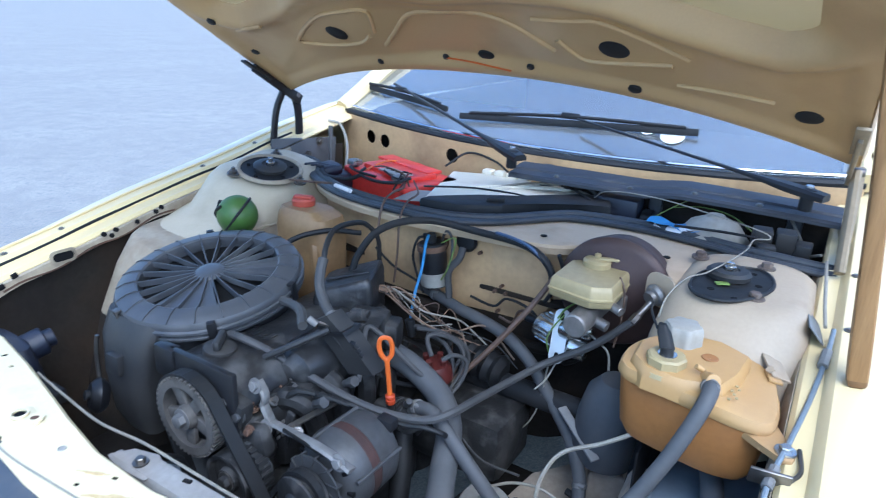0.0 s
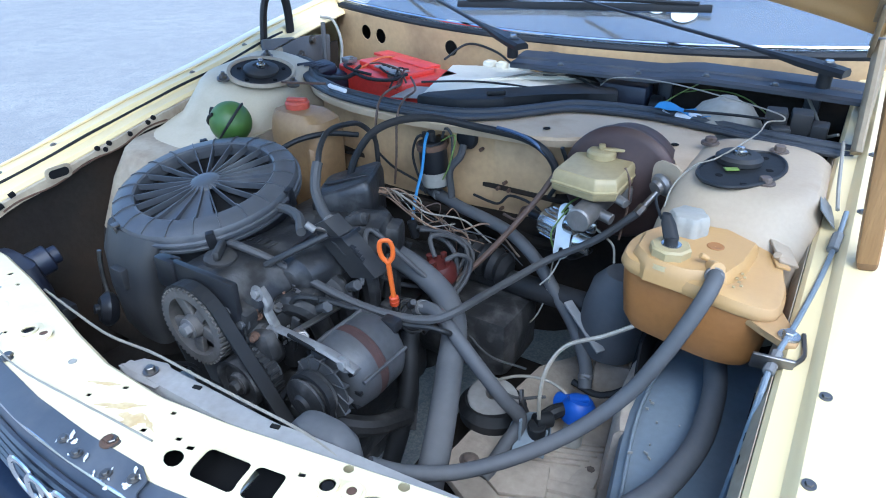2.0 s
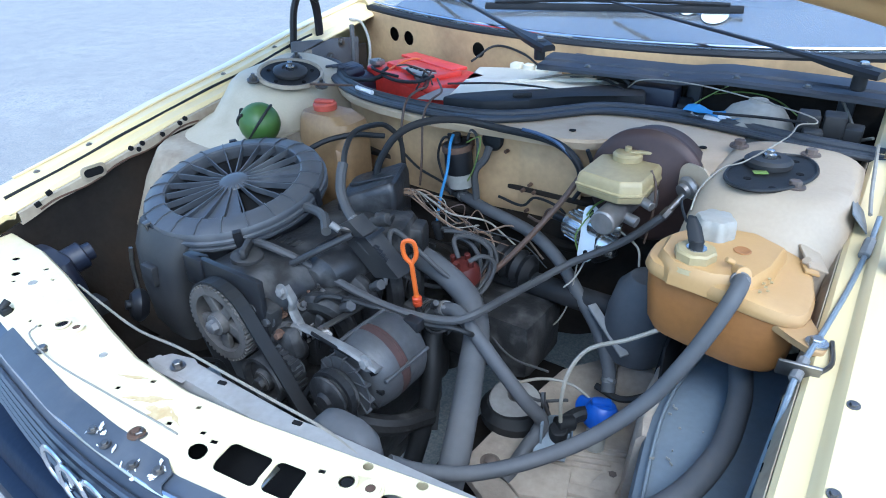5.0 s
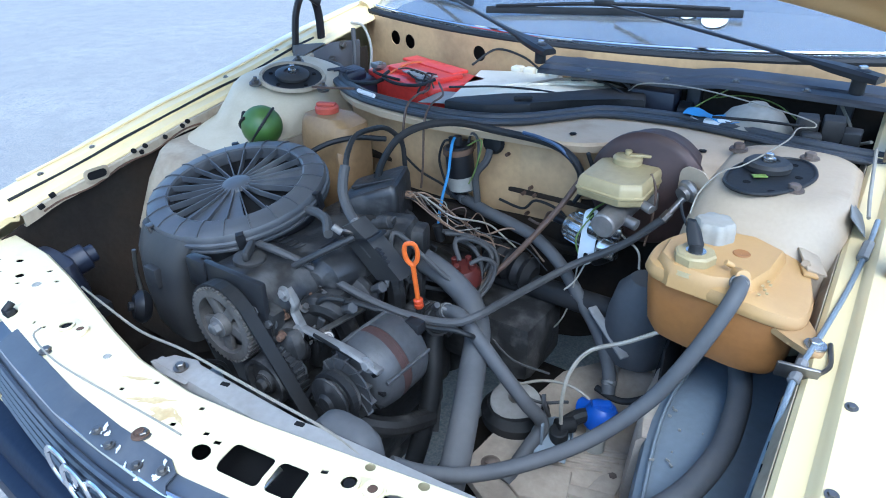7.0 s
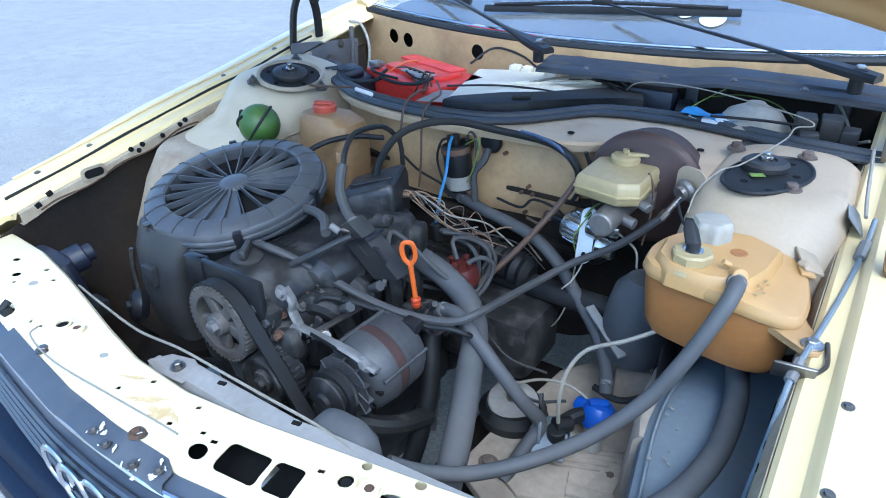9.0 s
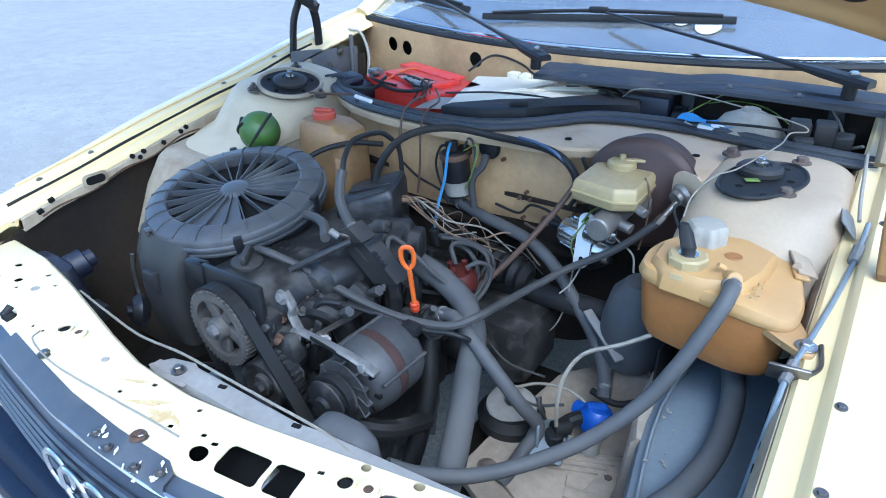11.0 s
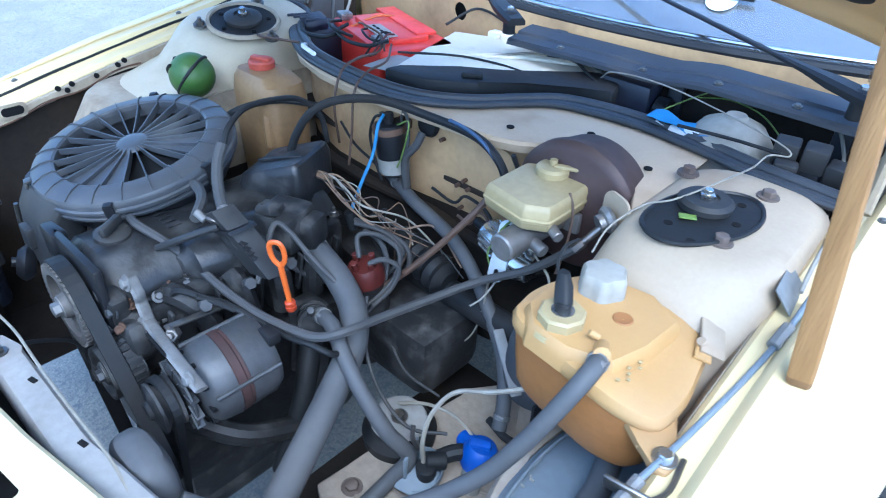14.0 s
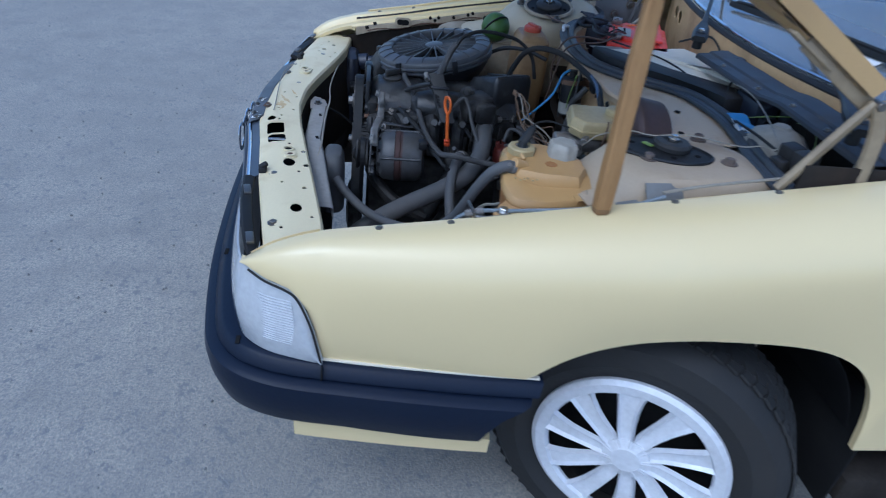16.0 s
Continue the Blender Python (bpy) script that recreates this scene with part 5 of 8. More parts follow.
# ---- bay structure ----
# strut towers
for s in (1, -1):
    loops = []
    low = ((0.38, 0.43, 0.70, 0.87, 1.28, 0.05), (0.66, 0.44, 0.70, 0.865, 1.27, 0.05), (0.690, 0.450, 0.697, 0.765, 1.25, 0.07), (0.70, 0.452, 0.697, 0.757, 1.25, 0.08), (0.77, 0.459, 0.694, 0.808, 1.23, 0.085))
    if s < 0:
        low = ((0.38, 0.40, 0.69, 0.50, 1.28, 0.05), (0.60, 0.42, 0.69, 0.57, 1.27, 0.06), (0.70, 0.44, 0.682, 0.61, 1.25, 0.07), (0.757, 0.455, 0.672, 0.645, 1.24, 0.07), (0.764, 0.457, 0.672, 0.66, 1.24, 0.07), (0.768, 0.459, 0.675, 0.72, 1.235, 0.08), (0.785, 0.462, 0.690, 0.812, 1.225, 0.085))
    for z, x0, x1, y0, y1, r in (*low, (0.81, 0.465, 0.690, 0.845, 1.205, 0.085), (0.836, 0.474, 0.684, 0.872, 1.18, 0.08), (0.848, 0.488, 0.675, 0.890, 1.155, 0.07), (0.852, 0.508, 0.66, 0.91, 1.13, 0.06)):
        cx, cy = (x0 + x1) / 2, (y0 + y1) / 2
        lean = 0.0 if s > 0 else smoothstep(0.72, 0.85, z)
        loops.append([(s * (cx + a), cy + b, z + lean * (0.20 * a + 0.10 * b + 0.010)) for a, b in rounded(x1 - x0, y1 - y0, r, 6)])
    if s < 0:
        # the wheelhouse darkens in steps downwards: shade put into its colours
        part("lower_wheelhouse", loft(loops[:2], caps=False), "under", car, "grimy lower wheelhouse, darkened for shade")
        part("wheelhouse", loft(loops[1:6], caps=False), "flange", car, "grubby grey-cream wheelhouse sheet, dimmed for shade")
        part("sheet_seam", tube([Vector(p) + Vector((0, -0.001, 0.001)) for p in loops[4][6:20]], 0.0025, 6, 2), "far_tower", car)
        loops = loops[5:]
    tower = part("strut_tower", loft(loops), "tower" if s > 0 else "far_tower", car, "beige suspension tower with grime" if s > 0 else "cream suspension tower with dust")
    if s > 0:
        part("grey_sticker", box((0.692, 0.940, 0.828), (0.002, 0.072, 0.036), 0.0005, (0, -42, 6)), "plate_grey", tower)
        part("tower_bracket", join(box((0.655, 0.828, 0.795), (0.03, 0.05, 0.004), 0.001, (12, 20, 30)), rod((0.652, 0.815, 0.79), (0.648, 0.81, 0.80), 0.006)), "tower", tower)
    mount = thing("strut_mount", (s * 0.55, 1.0, 0.85), "black rubber strut top mount with plated nut", "strut mount", "strut mounts")
    if s < 0:
        # the far tower leans inwards, and so does its round mount
        up_ = Vector((0.20, -0.10, 0.97))
        T = axis_frame(Vector((-0.552, 1.0, 0.865)), up_)
        part("plate", moved(lathe([(0, 0.002), (0.062, 0.002), (0.070, 0.004), (0.074, 0.002), (0.074, -0.004), (0, -0.004)], (0, 0, 0), seg=40), T), "rubber", mount)
        part("rim", moved(lathe([(0.072, 0.0), (0.074, 0.007), (0.080, 0.008), (0.083, 0.0), (0.072, 0.0)], (0, 0, 0), seg=40), T), "flange", mount, "raised pale edge of the tower")
        part("cup", moved(lathe([(0, 0.004), (0.040, 0.004), (0.042, 0.012), (0.034, 0.017), (0.020, 0.018), (0.018, 0.014), (0, 0.014)], (0, 0, 0), seg=32), T), "dusty_plastic", mount)
        part("nut", moved(join(lathe([(0, 0.014), (0.011, 0.014), (0.011, 0.022), (0.009, 0.023), (0, 0.023)], (0, 0, 0), seg=6), rod((0, 0, 0.02), (0, 0, 0.034), 0.006)), T), "zinc", mount)
        for k in range(5):
            part("small_hole", moved(lathe([(0, 0.0045), (0.005, 0.0045), (0.005, 0.002), (0, 0.002)], (0.056 * math.cos(1.25 * k), 0.056 * math.sin(1.25 * k), 0), seg=12), T), "dark", mount)
        for a in (-114, 6, 126):
            q = Vector((-0.552 + 0.094 * math.cos(radians(a)), 1.0 + 0.094 * math.sin(radians(a)), 0))
            q.z = 0.863 - (0.20 * (q.x + 0.552) - 0.10 * (q.y - 1.0)) / 0.97
            part("mount_bolt", join(lathe([(0, 0), (0.015, 0), (0.015, 0.003), (0, 0.003)], q, up_, 20), bolt(q + up_ * 0.003, up_, 0.0095, 0.009), rod(q, q + up_ * 0.020, 0.0045)), "steel", mount)
        continue
    oval = [(0.098 * math.cos(a) * (1 + 0.05 * math.cos(3 * a)), 0.056 * math.sin(a) * (1 + 0.10 * math.cos(a))) for a in np.linspace(0, 2 * math.pi, 48, endpoint=False)]
    seat = pose(0.560, 0.972, 0.8515, 0, 0, 72)
    part("plate", moved(prism(oval, 0, 0.004, 0.0015), seat), "rubber", mount)
    part("rim", tube([seat @ Vector((x * 0.985, y * 0.985, 0.004)) for x, y in oval + oval[:1]], 0.0032, 6, 1), "plastic", mount)
    for x, y in ((0.585, 1.040), (0.600, 0.985), (0.535, 0.925), (0.575, 0.905)):
        part("small_hole", lathe([(0, 0.0062), (0.006, 0.0062), (0.006, 0.003), (0, 0.003)], (x, y, 0.8500), seg=12), "dark", mount)
    part("cup", lathe([(0, 0.0), (0.036, 0.0), (0.037, 0.008), (0.031, 0.013), (0.017, 0.014), (0.016, 0.011), (0, 0.011)], (s * 0.55, 1.0, 0.857), seg=32), "dusty_plastic", mount)
    part("nut", join(lathe([(0, 0), (0.011, 0), (0.011, 0.008), (0.009, 0.009), (0, 0.009)], (s * 0.55, 1.0, 0.867), seg=6), rod((s * 0.55, 1.0, 0.87), (s * 0.55, 1.0, 0.882), 0.006)), "zinc", mount)
    if s > 0:
        part("paint_mark", box((0.548, 0.952, 0.859), (0.022, 0.012, 0.002), 0.0005, (0, 0, 30)), "green_wire", mount, "yellow-green paint mark")
    for dx, dy in ((0.051, -0.064), (0.050, 0.098), (-0.062, 0.084)):
        part("mount_bolt", join(lathe([(0, 0), (0.016, 0), (0.016, 0.003), (0.010, 0.004), (0, 0.004)], (0.55 + dx, 1.0 + dy, 0.8495), seg=22), bolt((0.55 + dx, 1.0 + dy, 0.853), (0, 0, 1), 0.0095, 0.009)), "worn_bolt", mount)

# firewall, its flange and the water tray
FRONT = ((-0.56, 1.17), (-0.50, 1.10), (-0.43, 1.045), (-0.36, 1.005), (-0.25, 0.975), (-0.10, 0.965), (0.0, 0.972), (0.10, 0.982), (0.19, 0.988), (0.235, 1.003), (0.27, 1.035), (0.31, 1.062), (0.36, 1.072), (0.405, 1.058), (0.44, 1.018), (0.465, 0.96), (0.48, 0.93))
SEAL = ((-0.72, 1.19), (-0.62, 1.195), (-0.55, 1.165), (-0.48, 1.09), (-0.36, 1.022), (-0.25, 0.992), (-0.10, 0.982), (0.0, 0.998), (0.08, 1.05), (0.14, 1.125), (0.20, 1.185), (0.33, 1.21), (0.45, 1.198), (0.56, 1.175), (0.72, 1.16))
xs_ = np.linspace(-0.55, 0.48, 70)
wall = thick(loft([[(x, interp(x, FRONT) + 0.045, z) for z in (0.645, 0.70, 0.76, 0.832)] for x in xs_], closed=False), 0.003)
firewall = part("firewall", wall, "firewall", car, "tan painted bulkhead with oil grime")
# the bulkhead below z 0.648, in a much darker colour than the tan sheet
part("lower_bulkhead", thick(loft([[(x, interp(x, FRONT) + 0.047, z) for z in (0.36, 0.5, 0.6, 0.648)] for x in xs_], closed=False), 0.003), "under", car, "dark lower bulkhead")
fl_rows = []
for x in xs_:
    f = interp(x, FRONT)
    back = max(f + 0.03, interp(x, SEAL) + 0.03)
    fl_rows.append([(x, f + 0.004, 0.818), (x, f, 0.832), (x, f + 0.006, 0.837), (x, f + 0.4 * (back - f), 0.8385), (x, back, 0.838)])
part("bulkhead_flange", thick(loft(fl_rows, closed=False), 0.002), "bulkhead_paint", car, "warm beige bulkhead flange curving round the brake booster")
for x, y in ((0.19, 1.04), (0.30, 1.12), (0.43, 1.075)):
    part("flange_hole", lathe([(0, 0.0), (0.007, 0.0), (0.007, 0.0015), (0, 0.0015)], (x, y, 0.8395), seg=14), "dark", firewall)
for x, z in ((0.06, 0.78), (0.115, 0.715), (0.10, 0.70), (0.125, 0.70), (0.11, 0.655), (0.215, 0.64)):
    part("stud", rod((x, interp(x, FRONT) + 0.04, z), (x, interp(x, FRONT) + 0.028, z), 0.004), "rusty", firewall)
part("pressed_panel", moved(prism(rounded(0.20, 0.14, 0.04), 0, 0.006, 0.003), Matrix(((1, 0, 0, 0.125), (0, 0, -1, 1.0285), (0, 1, 0, 0.735), (0, 0, 0, 1)))), "firewall", firewall)
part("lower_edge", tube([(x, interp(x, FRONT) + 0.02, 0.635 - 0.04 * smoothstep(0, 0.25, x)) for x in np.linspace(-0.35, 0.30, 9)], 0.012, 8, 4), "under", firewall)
seal = thing("weatherstrip", (0, 1.0, 0.84), "black double-lipped rubber bonnet seal along the bulkhead", "rubber seal")
part("channel", tube([(x, y, 0.8445) for x, y in SEAL], 0.0135, 10, 6, flat=0.55), "seal", seal)
part("bulb", tube([(x, y + 0.014, 0.850) for x, y in SEAL], 0.0095, 10, 6), "seal", seal)
part("lip", tube([(x, y - 0.014, 0.845) for x, y in SEAL], 0.0055, 8, 6), "seal", seal)
part("water_tray", join(box((0, 1.25, 0.70), (1.36, 0.46, 0.012), 0.002), box((-0.705, 1.31, 0.775), (0.006, 0.30, 0.15), 0.001), box((0.715, 1.33, 0.80), (0.006, 0.34, 0.22), 0.001)), "under", car, "dark water tray below the windscreen")
ex = np.linspace(-0.73, 0.73, 41)
cowl = part("cowl_wall", thick(loft([[(x, screen_y(x) - 0.012 + 0.05 * (0.925 - z), z + 0.02 * (x / 0.72) ** 2) for z in (0.70, 0.78, 0.86, 0.905, 0.922)] for x in ex], closed=False), 0.003), "firewall", car, "tan cowl wall with round openings")
cut(cowl, *[moved(lathe([(0, -0.05), (0.021, -0.05), (0.021, 0.05), (0, 0.05)], (0, 0, 0), (0, 1, 0), 20), pose(x, screen_y(x) - 0.01, z)) for x, z in ((-0.592, 0.884), (-0.528, 0.880), (-0.262, 0.880))])
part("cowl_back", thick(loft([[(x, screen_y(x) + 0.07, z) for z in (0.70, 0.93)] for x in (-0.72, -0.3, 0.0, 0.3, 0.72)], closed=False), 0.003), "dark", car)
part("cowl_corner", thick(loft([[(x, y, z) for z in (0.72, 0.9)] for x, y in ((0.715, 1.2), (0.70, 1.36), (0.64, 1.43))], closed=False), 0.003), "tower", car)
part("hinge_pillar", box((-0.690, 1.27, 0.830), (0.010, 0.27, 0.125), 0.004, (-6, 0, 0)), "hinge_post", car, "dark grey hinge post with bolts")
for y, z in ((1.20, 0.845), (1.33, 0.875), (1.28, 0.84)):
    part("post_bolt", bolt((-0.685, y, z), (1, 0, 0), 0.009, 0.008), "steel", car)

# chassis rails, subframe and gearbox floor
for s in (1, -1):
    part("chassis_rail", box((s * 0.50, 0.72, 0.335), (0.10, 0.86, 0.09), 0.012), "earth" if s > 0 else "under", car, "dusty chassis rail")
part("undertray", box((0.38, 0.64, 0.285), (0.46, 0.74, 0.006), 0.002), "under", car, "dark undertray")
sub = part("subframe", prism([(0.24, 0.55), (0.34, 0.50), (0.50, 0.58), (0.53, 0.70), (0.46, 0.98), (0.36, 0.99), (0.28, 0.88), (0.25, 0.64)], 0.375, 0.395, 0.004), "earth", car, "brown dusty engine subframe")
part("bearer", box((0.43, 0.92, 0.43), (0.09, 0.12, 0.09), 0.012, (0, 0, 12)), "earth", sub)
part("front_bar", box((0.40, 0.60, 0.385), (0.20, 0.025, 0.035), 0.006, (0, 0, 15)), "earth", sub)
part("pressed_step", prism([(0.30, 0.575), (0.36, 0.545), (0.43, 0.575), (0.41, 0.64), (0.33, 0.625)], 0.394, 0.404, 0.003), "earth", sub)
part("pressed_step", prism([(0.44, 0.60), (0.488, 0.635), (0.486, 0.70), (0.452, 0.66)], 0.394, 0.401, 0.002), "earth", sub)
part("upright", box((0.375, 0.955, 0.45), (0.05, 0.06, 0.14), 0.012, (10, 0, 12)), "earth", sub)
for k in range(5):
    part("pressed_line", box((0.405 + 0.012 * k, 0.655 + 0.018 * k, 0.3965), (0.10 - 0.008 * k, 0.004, 0.006), 0.0015, (0, 0, 22)), "earth", sub)
for x, y, r in ((0.284, 0.585, 0.011), (0.47, 0.67, 0.007)):
    part("plate_bolt", bolt((x, y, 0.395), (0, 0, 1), r, 0.007), "worn_bolt", sub)

# ---- things in the tray ----
def battery():
    e = thing("battery", (-0.315, 1.24, 0.706), "dusty red car battery with clamps and leads", "battery")
    P = pose(-0.315, 1.235, 0.0, 0, 0, -19)
    part("case", moved(prism(rounded(0.285, 0.17, 0.012, 3), 0.706, 0.838, 0.004), P), "red", e)
    lid = part("lid", moved(join(prism(rounded(0.292, 0.178, 0.014, 3), 0.838, 0.856, 0.004), prism(rounded(0.21, 0.10, 0.012, 3), 0.853, 0.868, 0.004), box((-0.02, 0.045, 0.868), (0.23, 0.05, 0.008), 0.003)), P), "red", e, "red lid with raised centre")
    part("label", moved(box((0.045, -0.045, 0.8705), (0.10, 0.04, 0.003), 0.001), P), "cap_grey", lid, "worn silver sticker")
    for k in range(4):
        part("bar", moved(box((0.01 + 0.022 * k, -0.045, 0.8725), (0.014, 0.006, 0.0012), 0.0003), P), "dark", lid)
    for x in (-0.115, 0.095):
        t = part("terminal", moved(join(rod((x, -0.065, 0.853), (x, -0.065, 0.876), 0.009), box((x, -0.068, 0.868), (0.034, 0.03, 0.014), 0.003)), P), "alu", e)
        part("clamp_bolt", moved(bolt((x + 0.018, -0.07, 0.874), (0, 0, 1), 0.005, 0.005), P), "steel", t)
    part("strap", moved(tube([(-0.05, 0.09, 0.852), (-0.055, 0.0, 0.875), (-0.06, -0.089, 0.85)], 0.003, 6, 6), P), "orange", e)


battery()
nv = thing("battery_terminal_cover", (-0.50, 1.17, 0.706), "glossy navy plastic fuse cover with cables", "plastic cover")
part("body", join(box((-0.50, 1.16, 0.775), (0.10, 0.11, 0.14), 0.014, (0, 0, -25)), box((-0.49, 1.15, 0.852), (0.075, 0.06, 0.03), 0.012, (8, 0, -25))), "navy", nv)
for k in range(4):
    part("rib", box((-0.525 + 0.02 * k, 1.13 + 0.003 * k, 0.865), (0.006, 0.05, 0.006), 0.002, (0, 0, -25)), "navy", nv)
hb = thing("heater_box", (0.0, 1.25, 0.706), "cream heater housing with a black rubber flap", "heater box")
part("lid", prism([(-0.125, 1.06), (-0.155, 1.16), (-0.215, 1.345), (-0.12, 1.385), (0.15, 1.385), (0.175, 1.34), (0.05, 1.205)], 0.842, 0.856, 0.004), "white_plastic", hb)
part("body", prism([(-0.11, 1.08), (-0.19, 1.34), (0.14, 1.37), (0.16, 1.33), (0.05, 1.215)], 0.706, 0.844, 0.004), "white_plastic", hb)
for k in range(3):
    part("rib", tube([(-0.10 + 0.05 * k, 1.20 + 0.05 * k, 0.857), (-0.02 + 0.05 * k, 1.30 + 0.02 * k, 0.857), (0.08 + 0.02 * k, 1.36, 0.857)], 0.004, 6, 4), "white_plastic", hb)
part("flap", prism([(-0.115, 1.03), (-0.02, 1.045), (0.06, 1.10), (0.115, 1.175), (0.20, 1.235), (0.26, 1.25), (0.225, 1.35), (0.165, 1.325), (0.055, 1.195), (-0.03, 1.15), (-0.11, 1.065)], 0.815, 0.866, 0.006), "rubber", hb, "black rubber air flap")
part("triangle_rib", prism([(0.02, 1.10), (0.055, 1.125), (0.03, 1.14)], 0.866, 0.876, 0.002), "rubber", hb)
solo("folded_sheet", thick(loft([[(x, y, 0.848 + 0.006 * math.sin(20 * x + 9 * y)) for x in np.linspace(-0.20, -0.09, 7)] for y in (1.05, 1.10, 1.14)], closed=False), 0.001), "cap_grey", "crumpled pale sheet beside the battery", "sheet")
wp = thing("spare_switch_block", (-0.06, 1.37, 0.84), "cream terminal strip with four blocks", "terminal block")
for k in range(4):
    part("block", box((-0.125 + 0.035 * k, 1.385 + 0.002 * k, 0.856), (0.03, 0.028, 0.026), 0.005), "white_plastic", wp)
part("rail", box((-0.02, 1.365, 0.846), (0.28, 0.02, 0.008), 0.002), "dusty_panel", wp)

# wiper linkage cover and wipers
lc = thing("wiper_linkage", (0.33, 1.29, 0.706), "dark blue-grey wiper linkage cover across the cowl", "wiper linkage")
rows = []
for x in np.linspace(-0.02, 0.70, 20):
    sag = 0.006 * math.sin(4.0 * x) + 0.012 * smoothstep(0.30, 0.40, x)
    rows.append([(x, 1.287, 0.884 + sag), (x, 1.288, 0.891 + sag), (x, 1.293, 0.896 + sag), (x, 1.322, 0.899 + sag), (x, 1.326, 0.904 + sag), (x, 1.354, 0.908 + sag), (x, 1.374, 0.909 + sag)])
part("cover", thick(loft(rows, closed=False), 0.003), "cowl", lc)
for x in (0.10, 0.28, 0.42, 0.55):
    part("cover_bolt", bolt((x, 1.306, 0.8975 + 0.006 * math.sin(4.0 * x) + 0.012 * smoothstep(0.30, 0.40, x)), (0, -0.15, 1), 0.005, 0.004), "steel", lc)
for x in (0.05, 0.33, 0.62):
    part("bracket", box((x, 1.372, 0.81), (0.03, 0.03, 0.20), 0.004), "cowl", lc)


def wiper(px, py, pz, arm_to, blade_a, blade_b, label):
    e = thing("wiper", (px, py, pz - 0.03), label, "windscreen wiper", "windscreen wipers")
    d = (Vector(arm_to) - Vector((px, py, pz))).normalized()
    base = Vector((px, py, pz))
    part("cap", join(rod(base - Vector((0, 0, 0.035)), base + Vector((0, 0, 0.004)), 0.013), lathe([(0, 0), (0.016, 0), (0.015, 0.009), (0.009, 0.012), (0, 0.012)], base, seg=20)), "plastic", e)
    side = d.cross(Vector((0, 0, 1))).normalized()
    loops = []
    for u, w, h in ((-0.035, 0.018, 0.014), (0.0, 0.021, 0.016), (0.05, 0.018, 0.015), (0.10, 0.009, 0.010), (0.16, 0.006, 0.006), ((Vector(arm_to) - base).length, 0.0045, 0.004)):
        c = base + d * u
        loops.append([c + side * w - Vector((0, 0, h * 0.4)), c + side * w + Vector((0, 0, h * 0.2)), c + side * w * 0.7 + Vector((0, 0, h * 0.6)), c - side * w * 0.7 + Vector((0, 0, h * 0.6)), c - side * w + Vector((0, 0, h * 0.2)), c - side * w - Vector((0, 0, h * 0.4))])
    arm = part("arm", loft(loops), "plastic", e)
    part("nut", lathe([(0, 0.006), (0.008, 0.006), (0.008, 0.016), (0.005, 0.018), (0, 0.018)], base, seg=6), "zinc", arm)
    a, b = Vector(blade_a), Vector(blade_b)
    t = (b - a).normalized()
    part("blade", join(tube([a, a + (b - a) * 0.33, a + (b - a) * 0.66, b], 0.005, 6, 4, flat=2.0), tube([a + t * 0.03 + Vector((0, 0, 0.010)), (a + b) / 2 + Vector((0, 0, 0.018)), b - t * 0.03 + Vector((0, 0, 0.010))], 0.005, 6, 5)), "rubber", e)
    part("joint", box((a + b) / 2 + Vector((0, 0, 0.02)), (0.05, 0.014, 0.016), 0.004, (0, 0, math.degrees(math.atan2(t.y, t.x)))), "plastic", e)


def on_screen(x, u, lift=0.014):
    return Vector(screen_point(x, u)) + Vector((0, -0.6, 0.8)) * lift


wiper(-0.008, 1.275, 0.945, on_screen(-0.60, 0.16, 0.03), on_screen(-0.76, 0.125), on_screen(-0.345, 0.105), "black wiper with worn blade")
wiper(0.632, 1.295, 0.957, on_screen(0.07, 0.135, 0.03), on_screen(-0.285, 0.085), on_screen(0.375, 0.145), "black wiper with worn blade lying across the screen")

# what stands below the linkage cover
# near-black sheet before the tan cowl wall, standing for the shadow there
part("tray_backing", thick(loft([[(x, 1.372, z) for z in (0.706, 0.80, 0.892)] for x in (0.10, 0.3, 0.5, 0.69)], closed=False), 0.003), "under", car, "dark sheet for the shade below the wiper linkage")
wm = thing("wiper_motor", (0.25, 1.33, 0.706), "dark navy wiper motor housing below the cowl", "wiper motor")
part("housing", box((0.25, 1.335, 0.80), (0.11, 0.06, 0.15), 0.01), "navy", wm)
part("end_cap", rod((0.31, 1.335, 0.83), (0.335, 1.335, 0.83), 0.024), "plastic", wm)

# blower, paper, relays
bl = thing("blower_housing", (0.47, 1.30, 0.706), "pale plastic blower housing with domed top", "blower")
part("dome", lathe([(0, 0.168), (0.02, 0.166), (0.05, 0.152), (0.072, 0.122), (0.082, 0.07), (0.084, 0)], (0.478, 1.262, 0.720), seg=32), "blower", bl)
part("cap", lathe([(0, 0.180), (0.016, 0.180), (0.02, 0.175), (0.02, 0.155)], (0.478, 1.262, 0.711), seg=18), "blower", bl)
def crumple(x0, x1, y0, y1, z, amp):
    return thick(loft([[(x, y, z + amp * math.sin(55 * x + 31 * y) + 0.6 * amp * math.sin(120 * x - 70 * y) + 0.10 * (y - y0)) for x in np.linspace(x0, x1, 12)] for y in np.linspace(y0, y1, 8)], closed=False), 0.0008)


pk = thing("paper_packet", (0.43, 1.215, 0.80), "crumpled white paper packet with a blue printed strip", "paper packet")
part("sheet", crumple(0.365, 0.470, 1.214, 1.250, 0.853, 0.004), "paper", pk)
part("strip", crumple(0.35, 0.468, 1.208, 1.244, 0.861, 0.004), "blue_wire", pk, "blue printed strip")
part("fold", box((0.42, 1.218, 0.83), (0.06, 0.022, 0.06), 0.008), "paper", pk)
